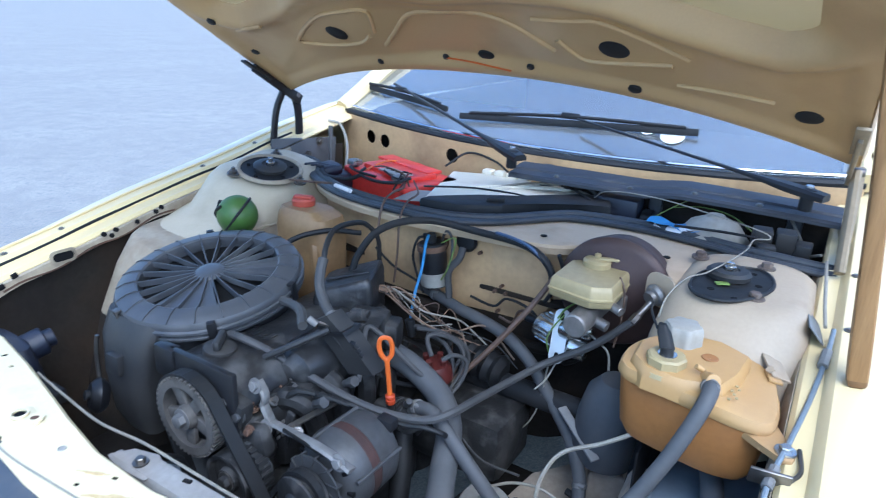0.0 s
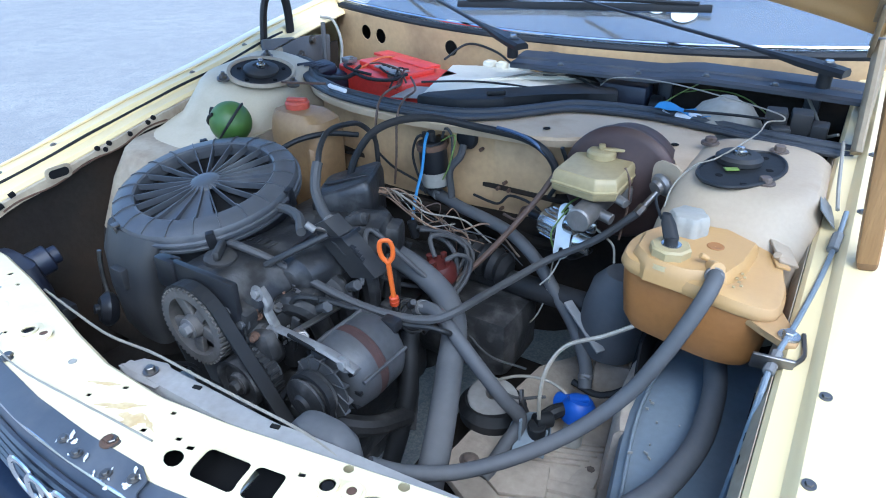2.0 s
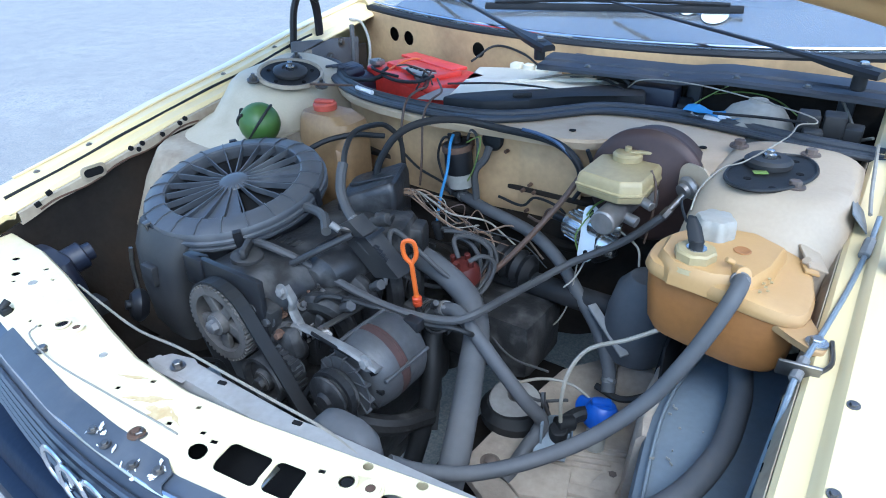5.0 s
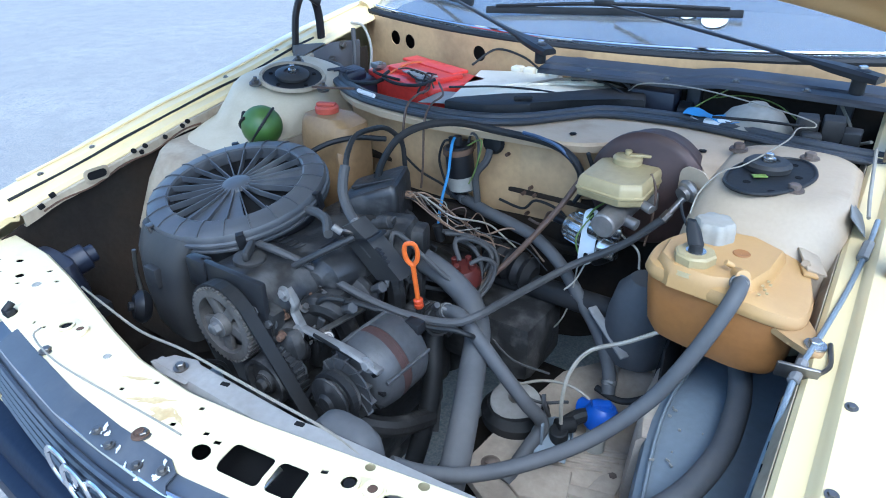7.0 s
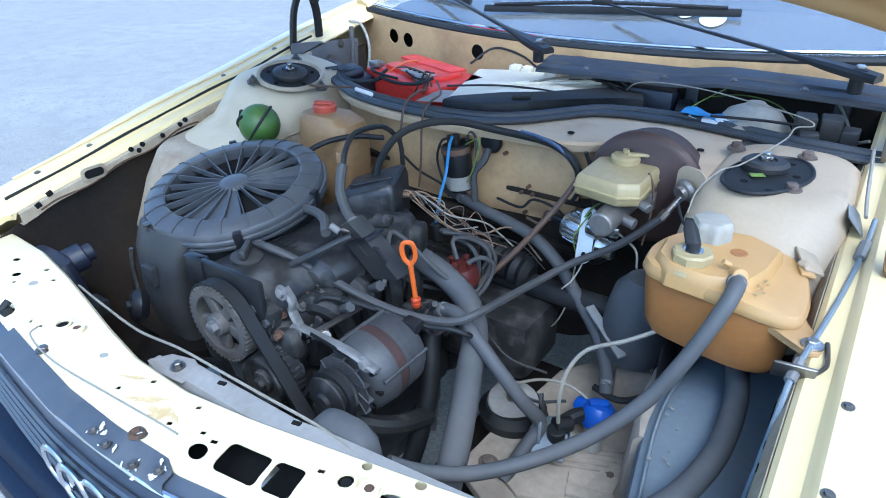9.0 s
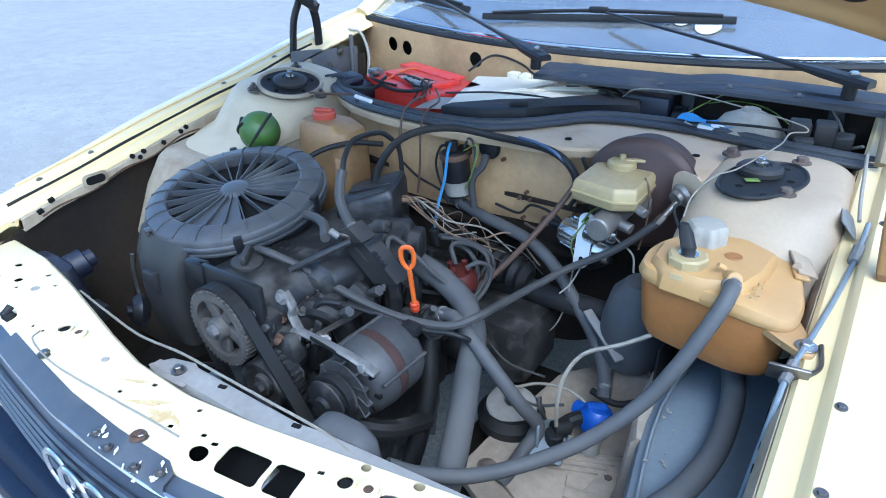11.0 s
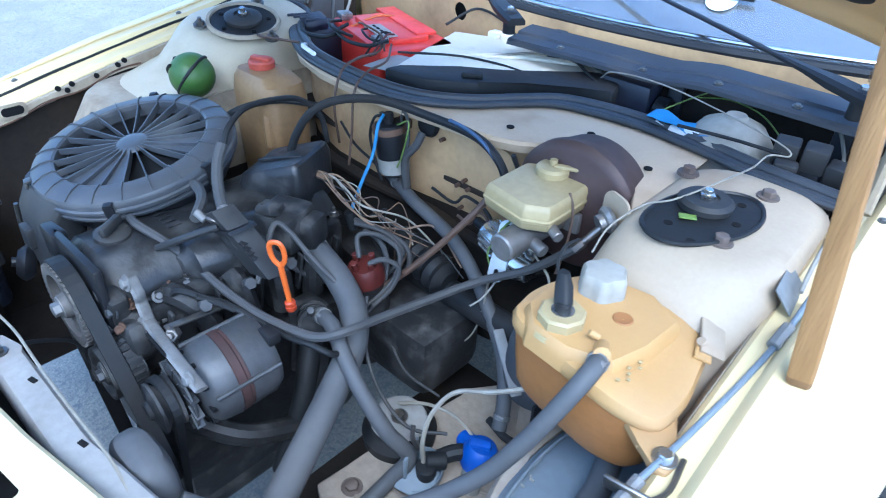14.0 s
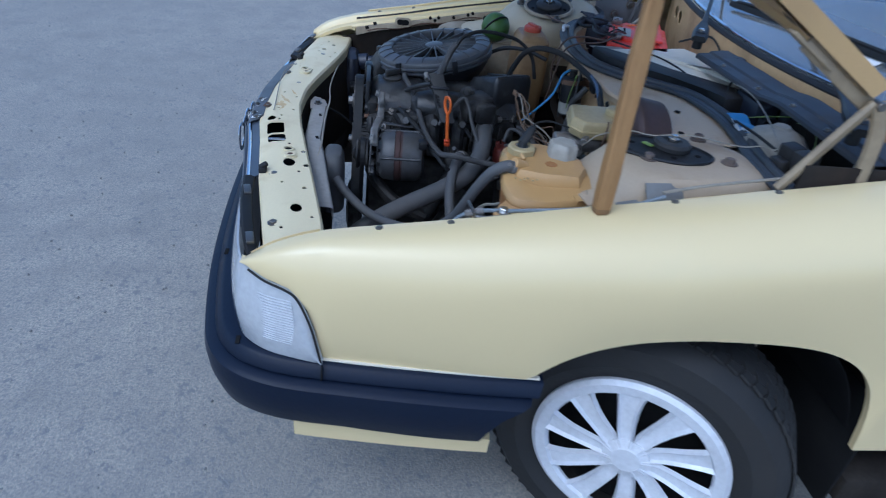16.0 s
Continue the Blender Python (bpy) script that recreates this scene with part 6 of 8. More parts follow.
for x, y, z, s_, r in ((0.572, 1.235, 0.868, (0.036, 0.034, 0.040), 12), (0.614, 1.238, 0.870, (0.036, 0.036, 0.040), 8), (0.585, 1.208, 0.848, (0.034, 0.022, 0.032), 14), (0.648, 1.245, 0.850, (0.030, 0.034, 0.040), 0)):
    e = thing("relay", (x, y, z - 0.05), "dusty black relay block in the tray", "relay", "relays in the tray")
    part("body", box((x, y, z), s_, 0.004, (6, 0, r)), "dusty_plastic", e)
    part("socket", box((x, y, z - 0.08), (s_[0] * 0.8, s_[1] * 0.8, 0.12), 0.003, (0, 0, r)), "plastic", e)

# ---- engine ----
eng = thing("engine", (-0.08, 0.6, 0.25), "grimy four-cylinder engine with belt drive", "engine")
part("block", join(box((-0.07, 0.62, 0.43), (0.24, 0.40, 0.22), 0.02), box((-0.06, 0.62, 0.29), (0.20, 0.38, 0.12), 0.03)), "engine", eng)
head = part("cylinder_head", join(box((-0.10, 0.62, 0.60), (0.19, 0.41, 0.12), 0.012), *[box((-0.005, 0.49 + 0.09 * k, 0.59), (0.05, 0.05, 0.07), 0.014) for k in range(4)]), "engine", eng)
rows = []
for y, g in ((0.412, 0.0), (0.418, 0.7), (0.44, 1.0), (0.52, 1.0), (0.60, 0.97), (0.72, 1.0), (0.80, 1.0), (0.83, 0.7), (0.836, 0.0)):
    w, h = 0.088 * (0.9 + 0.1 * g), 0.062 * g
    rows.append([(-0.118 + a * w, y, 0.656 + b * h) for a, b in ((-1, 0), (-1, 0.5), (-0.82, 0.86), (-0.5, 1.0), (0, 1.03), (0.45, 0.98), (0.75, 0.72), (0.92, 0.4), (1, 0.0))])
vc = part("valve_cover", loft(rows, closed=False), "cover", eng, "dark dusty pressed valve cover")
part("cover_flange", box((-0.118, 0.624, 0.656), (0.195, 0.425, 0.008), 0.003), "cover", vc)
for y in (0.43, 0.53, 0.63, 0.73, 0.82):
    part("cover_bolt", join(bolt((-0.026, y, 0.660), (0, 0, 1), 0.006, 0.008), rod((-0.026, y, 0.66), (-0.026, y, 0.678), 0.003)), "steel", vc)
part("oil_cap", join(lathe([(0, 0), (0.026, 0), (0.028, 0.006), (0.027, 0.014), (0.022, 0.017), (0, 0.018)], (-0.135, 0.478, 0.712), (0.1, 0, 1), 24), box((-0.133, 0.478, 0.738), (0.012, 0.05, 0.018), 0.005, (0, 0, 35))), "dusty_plastic", vc, "black oil filler cap")
# intake side hump and manifold
part("inlet_manifold", join(*[tube([(-0.05, 0.50 + 0.085 * k, 0.63), (-0.005, 0.50 + 0.085 * k, 0.665), (0.025, 0.52 + 0.07 * k, 0.64), (0.03, 0.54 + 0.06 * k, 0.57)], 0.019, 10, 5) for k in range(4)], box((-0.01, 0.62, 0.655), (0.05, 0.24, 0.035), 0.015)), "engine", eng)
part("breather_hump", loft([[(-0.035 + 0.050 * g * math.cos(a), y, 0.685 + 0.042 * g * math.sin(a)) for a in np.linspace(0, 2 * math.pi, 14, endpoint=False)] for y, g in ((0.53, 0.35), (0.545, 0.8), (0.575, 1.0), (0.65, 1.0), (0.70, 0.85), (0.715, 0.4))]), "cover", eng, "rounded dark breather box")
for k in range(3):
    part("spark_plug", join(rod((0.03, 0.52 + 0.075 * k, 0.655), (0.058, 0.515 + 0.075 * k, 0.672), 0.007), rod((0.05, 0.516 + 0.075 * k, 0.668), (0.062, 0.514 + 0.075 * k, 0.675), 0.010, seg=6)), "alternator", eng)
cb = part("carburettor_cover", loft([[(-0.112 + sx * (a * 0.88 - b * 0.47) , 0.785 + sy * (a * 0.47 + b * 0.88), z + 0.03 * a) for a, b in rounded(1, 1, 0.1, 3)] for z, sx, sy in ((0.66, 0.118, 0.135), (0.742, 0.114, 0.130), (0.756, 0.106, 0.122), (0.760, 0.096, 0.112))]), "cover", eng, "black box cover behind the valve cover")
part("ridge", box((-0.107, 0.772, 0.762), (0.09, 0.005, 0.006), 0.002, (0, -14, 28)), "cover", cb)
part("linkage_block", join(box((0.0, 0.70, 0.705), (0.075, 0.08, 0.07), 0.012, (0, 0, 20)), box((0.035, 0.725, 0.70), (0.04, 0.05, 0.055), 0.01, (0, 0, 20)), rod((-0.02, 0.67, 0.735), (0.015, 0.675, 0.75), 0.012), box((0.0, 0.68, 0.748), (0.035, 0.018, 0.012), 0.003, (0, 0, 20))), "engine", eng)
# finned ignition box across the head
ib = thing("ignition_box", (0.03, 0.60, 0.66), "ribbed black plastic duct clamped to the head", "duct")
part("body", loft([[Vector((0.008, 0.585, 0.785)).lerp(Vector((0.062, 0.622, 0.680)), u) + Vector((a * 0.024 * g, b * 0.018, a * 0.008)) for a, b in ((-1, -1), (1, -1), (1.1, 0), (1, 1), (-1, 1), (-1.1, 0))] for u, g in ((0, 0.55), (0.18, 0.75), (0.3, 1.0), (1.0, 1.1))]), "dusty_plastic", ib)
for k in range(4):
    part("fin", box(Vector((0.008, 0.585, 0.785)).lerp(Vector((0.062, 0.622, 0.680)), 0.45 + 0.07 * k) + Vector((0.022, -0.004, 0.008)), (0.010, 0.028, 0.004), 0.001, (0, 40, 20)), "plastic", ib)
for k in range(5):
    q = Vector((0.008, 0.585, 0.785)).lerp(Vector((0.062, 0.622, 0.680)), 0.40 + 0.045 * k)
    part("raised_bar", box(q + Vector((-0.002, -0.019, 0.005)), (0.012 - 0.001 * k, 0.003, 0.0035), 0.0008, (0, 35, 20)), "dusty_plastic", ib)
part("collar", loft([[Vector((0.008, 0.585, 0.785)).lerp(Vector((0.062, 0.622, 0.680)), u) + Vector((a * 0.030, b * 0.023, a * 0.010)) for a, b in ((-1, -1), (1, -1), (1.1, 0), (1, 1), (-1, 1), (-1.1, 0))] for u in (0.24, 0.29)]), "plastic", ib)
part("clamp", tube([(-0.02, 0.575, 0.765), (0.008, 0.568, 0.775), (0.035, 0.59, 0.765)], 0.004, 6, 4), "steel", ib)
part("clamp_screw", rod((0.002, 0.565, 0.772), (-0.012, 0.56, 0.782), 0.006), "cast", ib)
part("stay", tube([(0.02, 0.575, 0.765), (-0.03, 0.535, 0.735), (-0.07, 0.515, 0.71)], 0.006, 8, 5), "dusty_plastic", ib)

# small fixings, ribs and casting marks of the engine
part("flange_rail", tube([(-0.024, 0.425, 0.664), (-0.023, 0.52, 0.666), (-0.025, 0.64, 0.666), (-0.027, 0.80, 0.664)], 0.005, 6, 5, flat=0.6), "plastic", vc, "black flange strip")
for y in (0.44, 0.50, 0.56, 0.62):
    part("flange_nut", join(bolt((-0.019, y, 0.668), (0, 0, 1), 0.0055, 0.006), rod((-0.019, y, 0.672), (-0.019, y, 0.682), 0.0028)), "rusty", vc)
for x, y, z, r in ((-0.045, 0.414, 0.690, 0.009), (-0.022, 0.416, 0.672, 0.008), (-0.03, 0.412, 0.640, 0.010), (0.0, 0.416, 0.628, 0.008), (-0.052, 0.413, 0.655, 0.007), (0.03, 0.418, 0.60, 0.008), (0.002, 0.415, 0.655, 0.006)):
    part("front_bolt", join(bolt((x, y, z), (0.1, -1, 0.1), r, 0.010), lathe([(0, 0), (r * 1.5, 0), (r * 1.5, 0.002), (0, 0.002)], (x, y + 0.002, z), (0, -1, 0), 16)), "alternator" if r > 0.0075 else "rusty", head)
part("front_lug", join(box((-0.035, 0.424, 0.665), (0.045, 0.03, 0.06), 0.01, (0, 10, 0)), box((0.005, 0.425, 0.635), (0.05, 0.026, 0.05), 0.01, (0, -15, 0)), rod((-0.012, 0.42, 0.60), (-0.012, 0.46, 0.60), 0.024)), "engine", head)
for k, (x, z) in enumerate(((0.0155, 0.622), (0.0165, 0.634), (0.016, 0.646))):
    for j in range(3):
        part("casting_mark", box((x, 0.457 + 0.011 * j, z), (0.003, 0.007, 0.006), 0.0012), "alu", head)
for k in range(5):
    part("casting_rib", box((0.018 + 0.002 * k, 0.475 + 0.075 * k, 0.622), (0.014, 0.006, 0.085), 0.002, (0, 14, 0)), "engine", head)
for k in range(4):
    y = 0.50 + 0.085 * k
    part("runner_flange", box((-0.022, y, 0.662), (0.012, 0.052, 0.030), 0.004, (0, 30, 0)), "engine", eng)
    for dy in (-0.022, 0.022):
        part("runner_nut", bolt((-0.014, y + dy, 0.668), (0.75, 0, 0.6), 0.006, 0.007), "steel", eng)
part("bracket", join(box((0.05, 0.50, 0.655), (0.012, 0.09, 0.004), 0.001, (0, 0, -8)), box((0.054, 0.462, 0.645), (0.012, 0.004, 0.03), 0.001)), "steel", eng)
part("sender", join(rod((0.045, 0.468, 0.640), (0.060, 0.455, 0.652), 0.010, seg=6), rod((0.060, 0.455, 0.652), (0.068, 0.448, 0.658), 0.006)), "alu", eng, "small plated sender")
part("cover_letters", join(*[box((-0.165 + 0.016 * k, 0.56, 0.7195), (0.010, 0.022, 0.002), 0.0006) for k in range(5)]), "cover", vc)
part("lower_pipe", tube([(0.04, 0.43, 0.52), (0.09, 0.45, 0.50), (0.14, 0.50, 0.47), (0.16, 0.58, 0.44)], 0.018, 10, 5), "engine", eng)
part("sump", box((-0.05, 0.60, 0.235), (0.18, 0.30, 0.06), 0.02), "engine", eng)

# belt drive
SP = Vector((-0.097, 0.386, 0.660))
sp = part("camshaft_sprocket", join(lathe([(0.051, -0.012), (0.064, -0.012), (0.064, 0.012), (0.051, 0.012), (0.051, -0.012)], SP, (0, 1, 0), 48), lathe([(0, -0.016), (0.018, -0.016), (0.020, -0.008), (0.020, 0.012), (0, 0.012)], SP, (0, 1, 0), 20)), "sprocket", eng, "dusty steel sprocket with five spokes")
for k in range(5):
    a = radians(72 * k + 20)
    part("spoke", moved(box((0.037, 0, 0), (0.044, 0.010, 0.021), 0.003), Matrix.Translation(SP) @ Matrix.Rotation(a, 4, "Y")), "sprocket", sp)
part("teeth", join(*[moved(box((0.0655, 0, 0), (0.005, 0.024, 0.0045), 0), Matrix.Translation(SP) @ Matrix.Rotation(2 * math.pi * k / 44, 4, "Y")) for k in range(44)]), "sprocket", sp, smooth=False)
part("sprocket_bolt", bolt(SP + Vector((0, -0.016, 0)), (0, -1, 0), 0.011, 0.011), "alu", sp)
LP, CP = Vector((-0.012, 0.386, 0.582)), Vector((0.035, 0.386, 0.40))
lp = part("intermediate_pulley", join(lathe([(0.0, -0.012), (0.018, -0.012), (0.02, -0.004), (0.034, -0.004), (0.037, -0.013), (0.043, -0.013), (0.044, 0.014), (0, 0.014)], LP, (0, 1, 0), 36), lathe([(0.046, 0.014), (0.052, 0.014), (0.052, 0.034), (0.0, 0.034), (0, 0.014)], LP, (0, 1, 0), 36)), "engine", eng, "black ribbed pulley")
part("teeth", join(*[moved(box((0.053, 0.024, 0), (0.005, 0.02, 0.005), 0), Matrix.Translation(LP) @ Matrix.Rotation(2 * math.pi * k / 30, 4, "Y")) for k in range(30)]), "rubber", lp, smooth=False)
part("pulley_bolt", bolt(LP + Vector((0, -0.012, 0)), (0, -1, 0), 0.010, 0.009), "steel", lp)
part("crank_pulley", join(lathe([(0, -0.02), (0.05, -0.02), (0.07, -0.014), (0.064, 0.0), (0.07, 0.014), (0, 0.014)], CP, (0, 1, 0), 36)), "engine", eng)


def belt(circles, width, t, y, name, parent, mat_):
    """A belt round pulleys, given as (x, z, r) in order."""
    pts = []
    for k, (x, z, r) in enumerate(circles):
        px, pz, _ = circles[k - 1]
        nx, nz, _ = circles[(k + 1) % len(circles)]
        a0, a1 = math.atan2(pz - z, px - x), math.atan2(nz - z, nx - x)
        n_ = 12
        start, end = a0 + math.pi / 2, a1 - math.pi / 2
        while end < start:
            end += 2 * math.pi
        for j in range(n_ + 1):
            a = start + (end - start) * j / n_
            pts.append((x + r * math.cos(a), z + r * math.sin(a), math.cos(a), math.sin(a)))
    loops = [[(x, y - width / 2, z), (x + t * cx, y - width / 2, z + t * cz), (x + t * cx, y + width / 2, z + t * cz), (x, y + width / 2, z)] for x, z, cx, cz in pts]
    loops.append(loops[0])
    return part(name, loft(loops, caps=False), mat_, parent, smooth=False)


belt([(SP.x, SP.z, 0.0675), (CP.x - 0.07, CP.z + 0.02, 0.03), (CP.x + 0.03, CP.z + 0.06, 0.05)], 0.022, 0.005, 0.388, "timing_belt", eng, "rubber")
part("belt_guard", prism([(-0.17, 0.405), (-0.02, 0.405), (-0.02, 0.417), (-0.17, 0.417)], 0.52, 0.745, 0.004), "plastic", eng)
part("guard_ear", prism([(-0.20, 0.40), (-0.15, 0.40), (-0.155, 0.425), (-0.20, 0.42)], 0.69, 0.745, 0.006), "plastic", eng)

# alternator
alt = thing("alternator", (0.125, 0.49, 0.50), "dusty alternator with a rusty band and slotted pulley fan", "alternator")
AX, A0 = Vector((0.055, 0.995, 0.03)).normalized(), Vector((0.118, 0.43, 0.598))
part("rear_housing", lathe([(0, 0.135), (0.03, 0.135), (0.055, 0.128), (0.063, 0.115), (0.064, 0.078), (0.0, 0.078)], A0, AX, 40), "alternator", alt)
part("stator_band", lathe([(0.0, 0.058), (0.0625, 0.058), (0.0645, 0.060), (0.0645, 0.071), (0.0625, 0.073), (0.0625, 0.078), (0.0, 0.078)], A0, AX, 40), "rust_band", alt, "rust-brown stator band")
part("front_housing", lathe([(0, 0.012), (0.04, 0.012), (0.055, 0.02), (0.062, 0.032), (0.065, 0.058), (0.0, 0.058)], A0, AX, 40), "alternator", alt)
fan = part("fan", lathe([(0, 0), (0.052, 0), (0.052, 0.003), (0, 0.003)], A0 - AX * 0.004, AX, 32), "alternator", alt)
for k in range(12):
    part("fan_blade", moved(box((0.043, 0, 0.006), (0.024, 0.003, 0.012), 0, (0, 0, 25)), axis_frame(A0 - AX * 0.006, AX) @ Matrix.Rotation(2 * math.pi * k / 12, 4, "Z")), "alternator", fan)
part("pulley", lathe([(0, -0.05), (0.012, -0.05), (0.016, -0.045), (0.038, -0.040), (0.038, -0.036), (0.028, -0.028), (0.028, -0.022), (0.038, -0.014), (0.038, -0.010), (0.020, -0.008), (0, -0.008)], A0, AX, 36), "engine", alt)
part("cooling_slots", join(*[moved(box((0.05, 0, 0.019), (0.018, 0.006, 0.006), 0), axis_frame(A0, AX) @ Matrix.Rotation(2 * math.pi * k / 10, 4, "Z")) for k in range(10)]), "dark", alt)
for a in (0.3, 2.0, 3.9):
    part("tie_bolt", rod(A0 + Vector((0.0635 * math.cos(a), 0, 0.0635 * math.sin(a))) + AX * 0.02, A0 + Vector((0.0635 * math.cos(a), 0, 0.0635 * math.sin(a))) + AX * 0.12, 0.0035), "alternator", alt)
part("terminal_box", box(A0 + AX * 0.125 + Vector((0.03, 0, 0.05)), (0.03, 0.022, 0.02), 0.004), "plastic", alt)
ar = part("adjuster", join(tube([(0.185, 0.432, 0.655), (0.13, 0.432, 0.668), (0.06, 0.44, 0.662), (0.01, 0.448, 0.655)], 0.010, 8, 6, flat=0.45), tube([(0.012, 0.448, 0.655), (-0.004, 0.450, 0.68), (0.002, 0.448, 0.70), (-0.012, 0.448, 0.72)], 0.010, 8, 6, flat=0.55)), "cast", alt, "pale cast adjuster bracket")
for p in ((0.165, 0.428, 0.662), (0.012, 0.438, 0.652), (-0.010, 0.440, 0.716)):
    part("adjuster_bolt", bolt(p, (0, -1, 0.2), 0.008, 0.007), "cast", ar)
part("adjuster_slot", box((0.10, 0.425, 0.670), (0.08, 0.004, 0.006), 0.002, (0, 8, 0)), "dark", ar)
belt([(A0.x - 0.002, A0.z, 0.034), (CP.x, CP.z, 0.07)], 0.011, 0.007, 0.405, "v_belt", alt, "rubber")

# dipstick
dp = thing("dipstick", (0.112, 0.622, 0.60), "orange plastic dipstick handle with looped grip", "dipstick")
b0, t0 = Vector((0.112, 0.622, 0.640)), Vector((0.106, 0.612, 0.760))
side = Vector((0.82, 0.57, 0.0)).normalized()
up = (t0 - b0).normalized()
part("handle", join(tube([b0 + up * 0.012, b0 + up * 0.04, b0 + up * 0.078], 0.0044, 8, 5), tube([t0 - up * 0.042 + 0.0 * side, t0 - up * 0.03 - 0.0085 * side, t0 - up * 0.012 - 0.0105 * side, t0 - up * 0.0 - 0.006 * side, t0 + 0.006 * side, t0 - up * 0.012 + 0.0105 * side, t0 - up * 0.03 + 0.0085 * side, t0 - up * 0.042], 0.0035, 8, 5, flat=1.2)), "orange", dp)
part("collar", lathe([(0, 0), (0.0075, 0), (0.0085, 0.002), (0.0085, 0.008), (0.0065, 0.009), (0.0065, 0.011), (0.0085, 0.012), (0.0085, 0.016), (0.006, 0.018), (0, 0.018)], b0 - up * 0.006, up, 16), "orange_red", dp, "reddish lower collar")
part("guide_tube", tube([b0, b0 + Vector((-0.004, 0.004, -0.06)), b0 + Vector((-0.03, 0.01, -0.16))], 0.006, 8, 5), "engine", dp)

# ---- air cleaner ----
ac = thing("air_cleaner", (-0.32, 0.61, 0.5), "round black plastic air cleaner with a ribbed lid", "air cleaner")
AC = pose(-0.307, 0.604, 0.777, 11, 1, 0)
R = 0.172
lid = part("lid", moved(join(lathe([(0.128, -0.004), (0.129, 0.003), (0.133, 0.0055), (0.150, 0.0045), (R - 0.012, 0.001), (R - 0.003, -0.003), (R, -0.008), (R, -0.016), (R + 0.004, -0.018), (R + 0.004, -0.023), (R - 0.002, -0.025), (R - 0.002, -0.029), (R + 0.003, -0.031), (R + 0.002, -0.036), (R - 0.006, -0.038), (0.128, -0.02), (0.128, -0.004)], (0, 0, 0), seg=80), lathe([(0.0, 0.004), (0.012, 0.004), (0.026, 0.002), (0.032, -0.003), (0.0, -0.004)], (0, 0, 0), seg=36)), AC), "lid", ac, "black lid with radial ribs and open sectors")
for k in range(22):
    a = 2 * math.pi * k / 22
    part("rib", moved(loft([[(r, -0.0014, z), (r, -0.0010, z + h), (r, 0.0010, z + h), (r, 0.0014, z)] for r, z, h in ((0.014, -0.006, 0.0085), (0.06, -0.010, 0.012), (0.129, -0.008, 0.0115))]), AC @ Matrix.Rotation(a, 4, "Z")), "lid", lid)
    part("rib", moved(loft([[(r, -0.0012, z - 0.002), (r, -0.0009, z + 0.0022), (r, 0.0009, z + 0.0022), (r, 0.0012, z - 0.002)] for r, z in ((0.129, 0.0035), (0.133, 0.0058), (0.150, 0.0047), (0.160, 0.0012), (0.169, -0.0028))]), AC @ Matrix.Rotation(a, 4, "Z")), "lid", lid)
for a0, n_ in ((24, 6), (270, 12)):
    part("sector", moved(loft([[(r * math.cos(radians(a0 + 5 * j)), r * math.sin(radians(a0 + 5 * j)), z) for r, z in ((0.028, -0.003), (0.129, -0.004), (0.129, -0.008), (0.028, -0.007))] for j in range(n_)]), AC), "lid", lid)
part("inner_dish", moved(lathe([(0.0, -0.020), (0.129, -0.022), (0.129, -0.026), (0, -0.026)], (0, 0, 0), seg=48), AC), "dark", ac)
part("pan", moved(lathe([(0, -0.04), (R - 0.006, -0.037), (R - 0.01, -0.055), (R - 0.03, -0.085), (0.10, -0.10), (0, -0.10)], (0, 0, 0), seg=60), AC), "plastic", ac, "black lower pan")
for a in (255, 320, 15, 140):
    part("clip", moved(join(box((R + 0.007, 0, -0.022), (0.004, 0.016, 0.034), 0.001), box((R + 0.003, 0, -0.004), (0.012, 0.014, 0.005), 0.001)), AC @ Matrix.Rotation(radians(a), 4, "Z")), "steel" if a == 255 else "plastic", ac)
sn = part("snorkel", join(loft([[(-0.325 + sx * a, 0.448 + sy * b + dy, z) for a, b in rounded(1, 1, 0.3, 4)] for z, sx, sy, dy in ((0.735, 0.16, 0.10, 0.04), (0.70, 0.135, 0.085, 0.01), (0.63, 0.115, 0.07, -0.005), (0.55, 0.11, 0.068, 0.0), (0.51, 0.085, 0.055, 0.01))]), box((-0.325, 0.41, 0.66), (0.035, 0.02, 0.04), 0.004)), "dusty_plastic", ac, "black intake snorkel")
part("vacuum_can", join(lathe([(0, 0), (0.022, 0), (0.030, 0.008), (0.033, 0.016), (0.030, 0.022), (0.022, 0.03), (0, 0.03)], (-0.375, 0.412, 0.575), (-0.35, -0.8, 0.25), 24), rod((-0.386, 0.388, 0.583), (-0.39, 0.378, 0.586), 0.009)), "plastic", sn)
part("rod", tube([(-0.392, 0.418, 0.69), (-0.397, 0.415, 0.65), (-0.394, 0.412, 0.60)], 0.004, 6, 4), "steel", sn)
# ---- washer bottle, green sphere ----
wb = thing("washer_bottle", (-0.33, 0.91, 0.56), "aged translucent fluid bottle with a faded red cap", "fluid bottle")
part("body", loft([[(-0.325 + sx * a + dx, 0.905 + sy * b, z) for a, b in rounded(1, 1, 0.25, 4)] for z, sx, sy, dx in ((0.57, 0.10, 0.08, 0.01), (0.60, 0.135, 0.10, 0.0), (0.70, 0.15, 0.105, 0.0), (0.79, 0.15, 0.105, 0.0), (0.818, 0.14, 0.095, -0.002), (0.832, 0.11, 0.075, -0.012))]), "bottle", wb)
part("cap", join(lathe([(0, 0), (0.026, 0), (0.027, 0.012), (0.024, 0.016), (0, 0.017)], (-0.352, 0.91, 0.832), seg=24), box((-0.352, 0.91, 0.850), (0.045, 0.016, 0.008), 0.003, (0, 0, 20))), "red_cap", wb, "faded red screw cap")
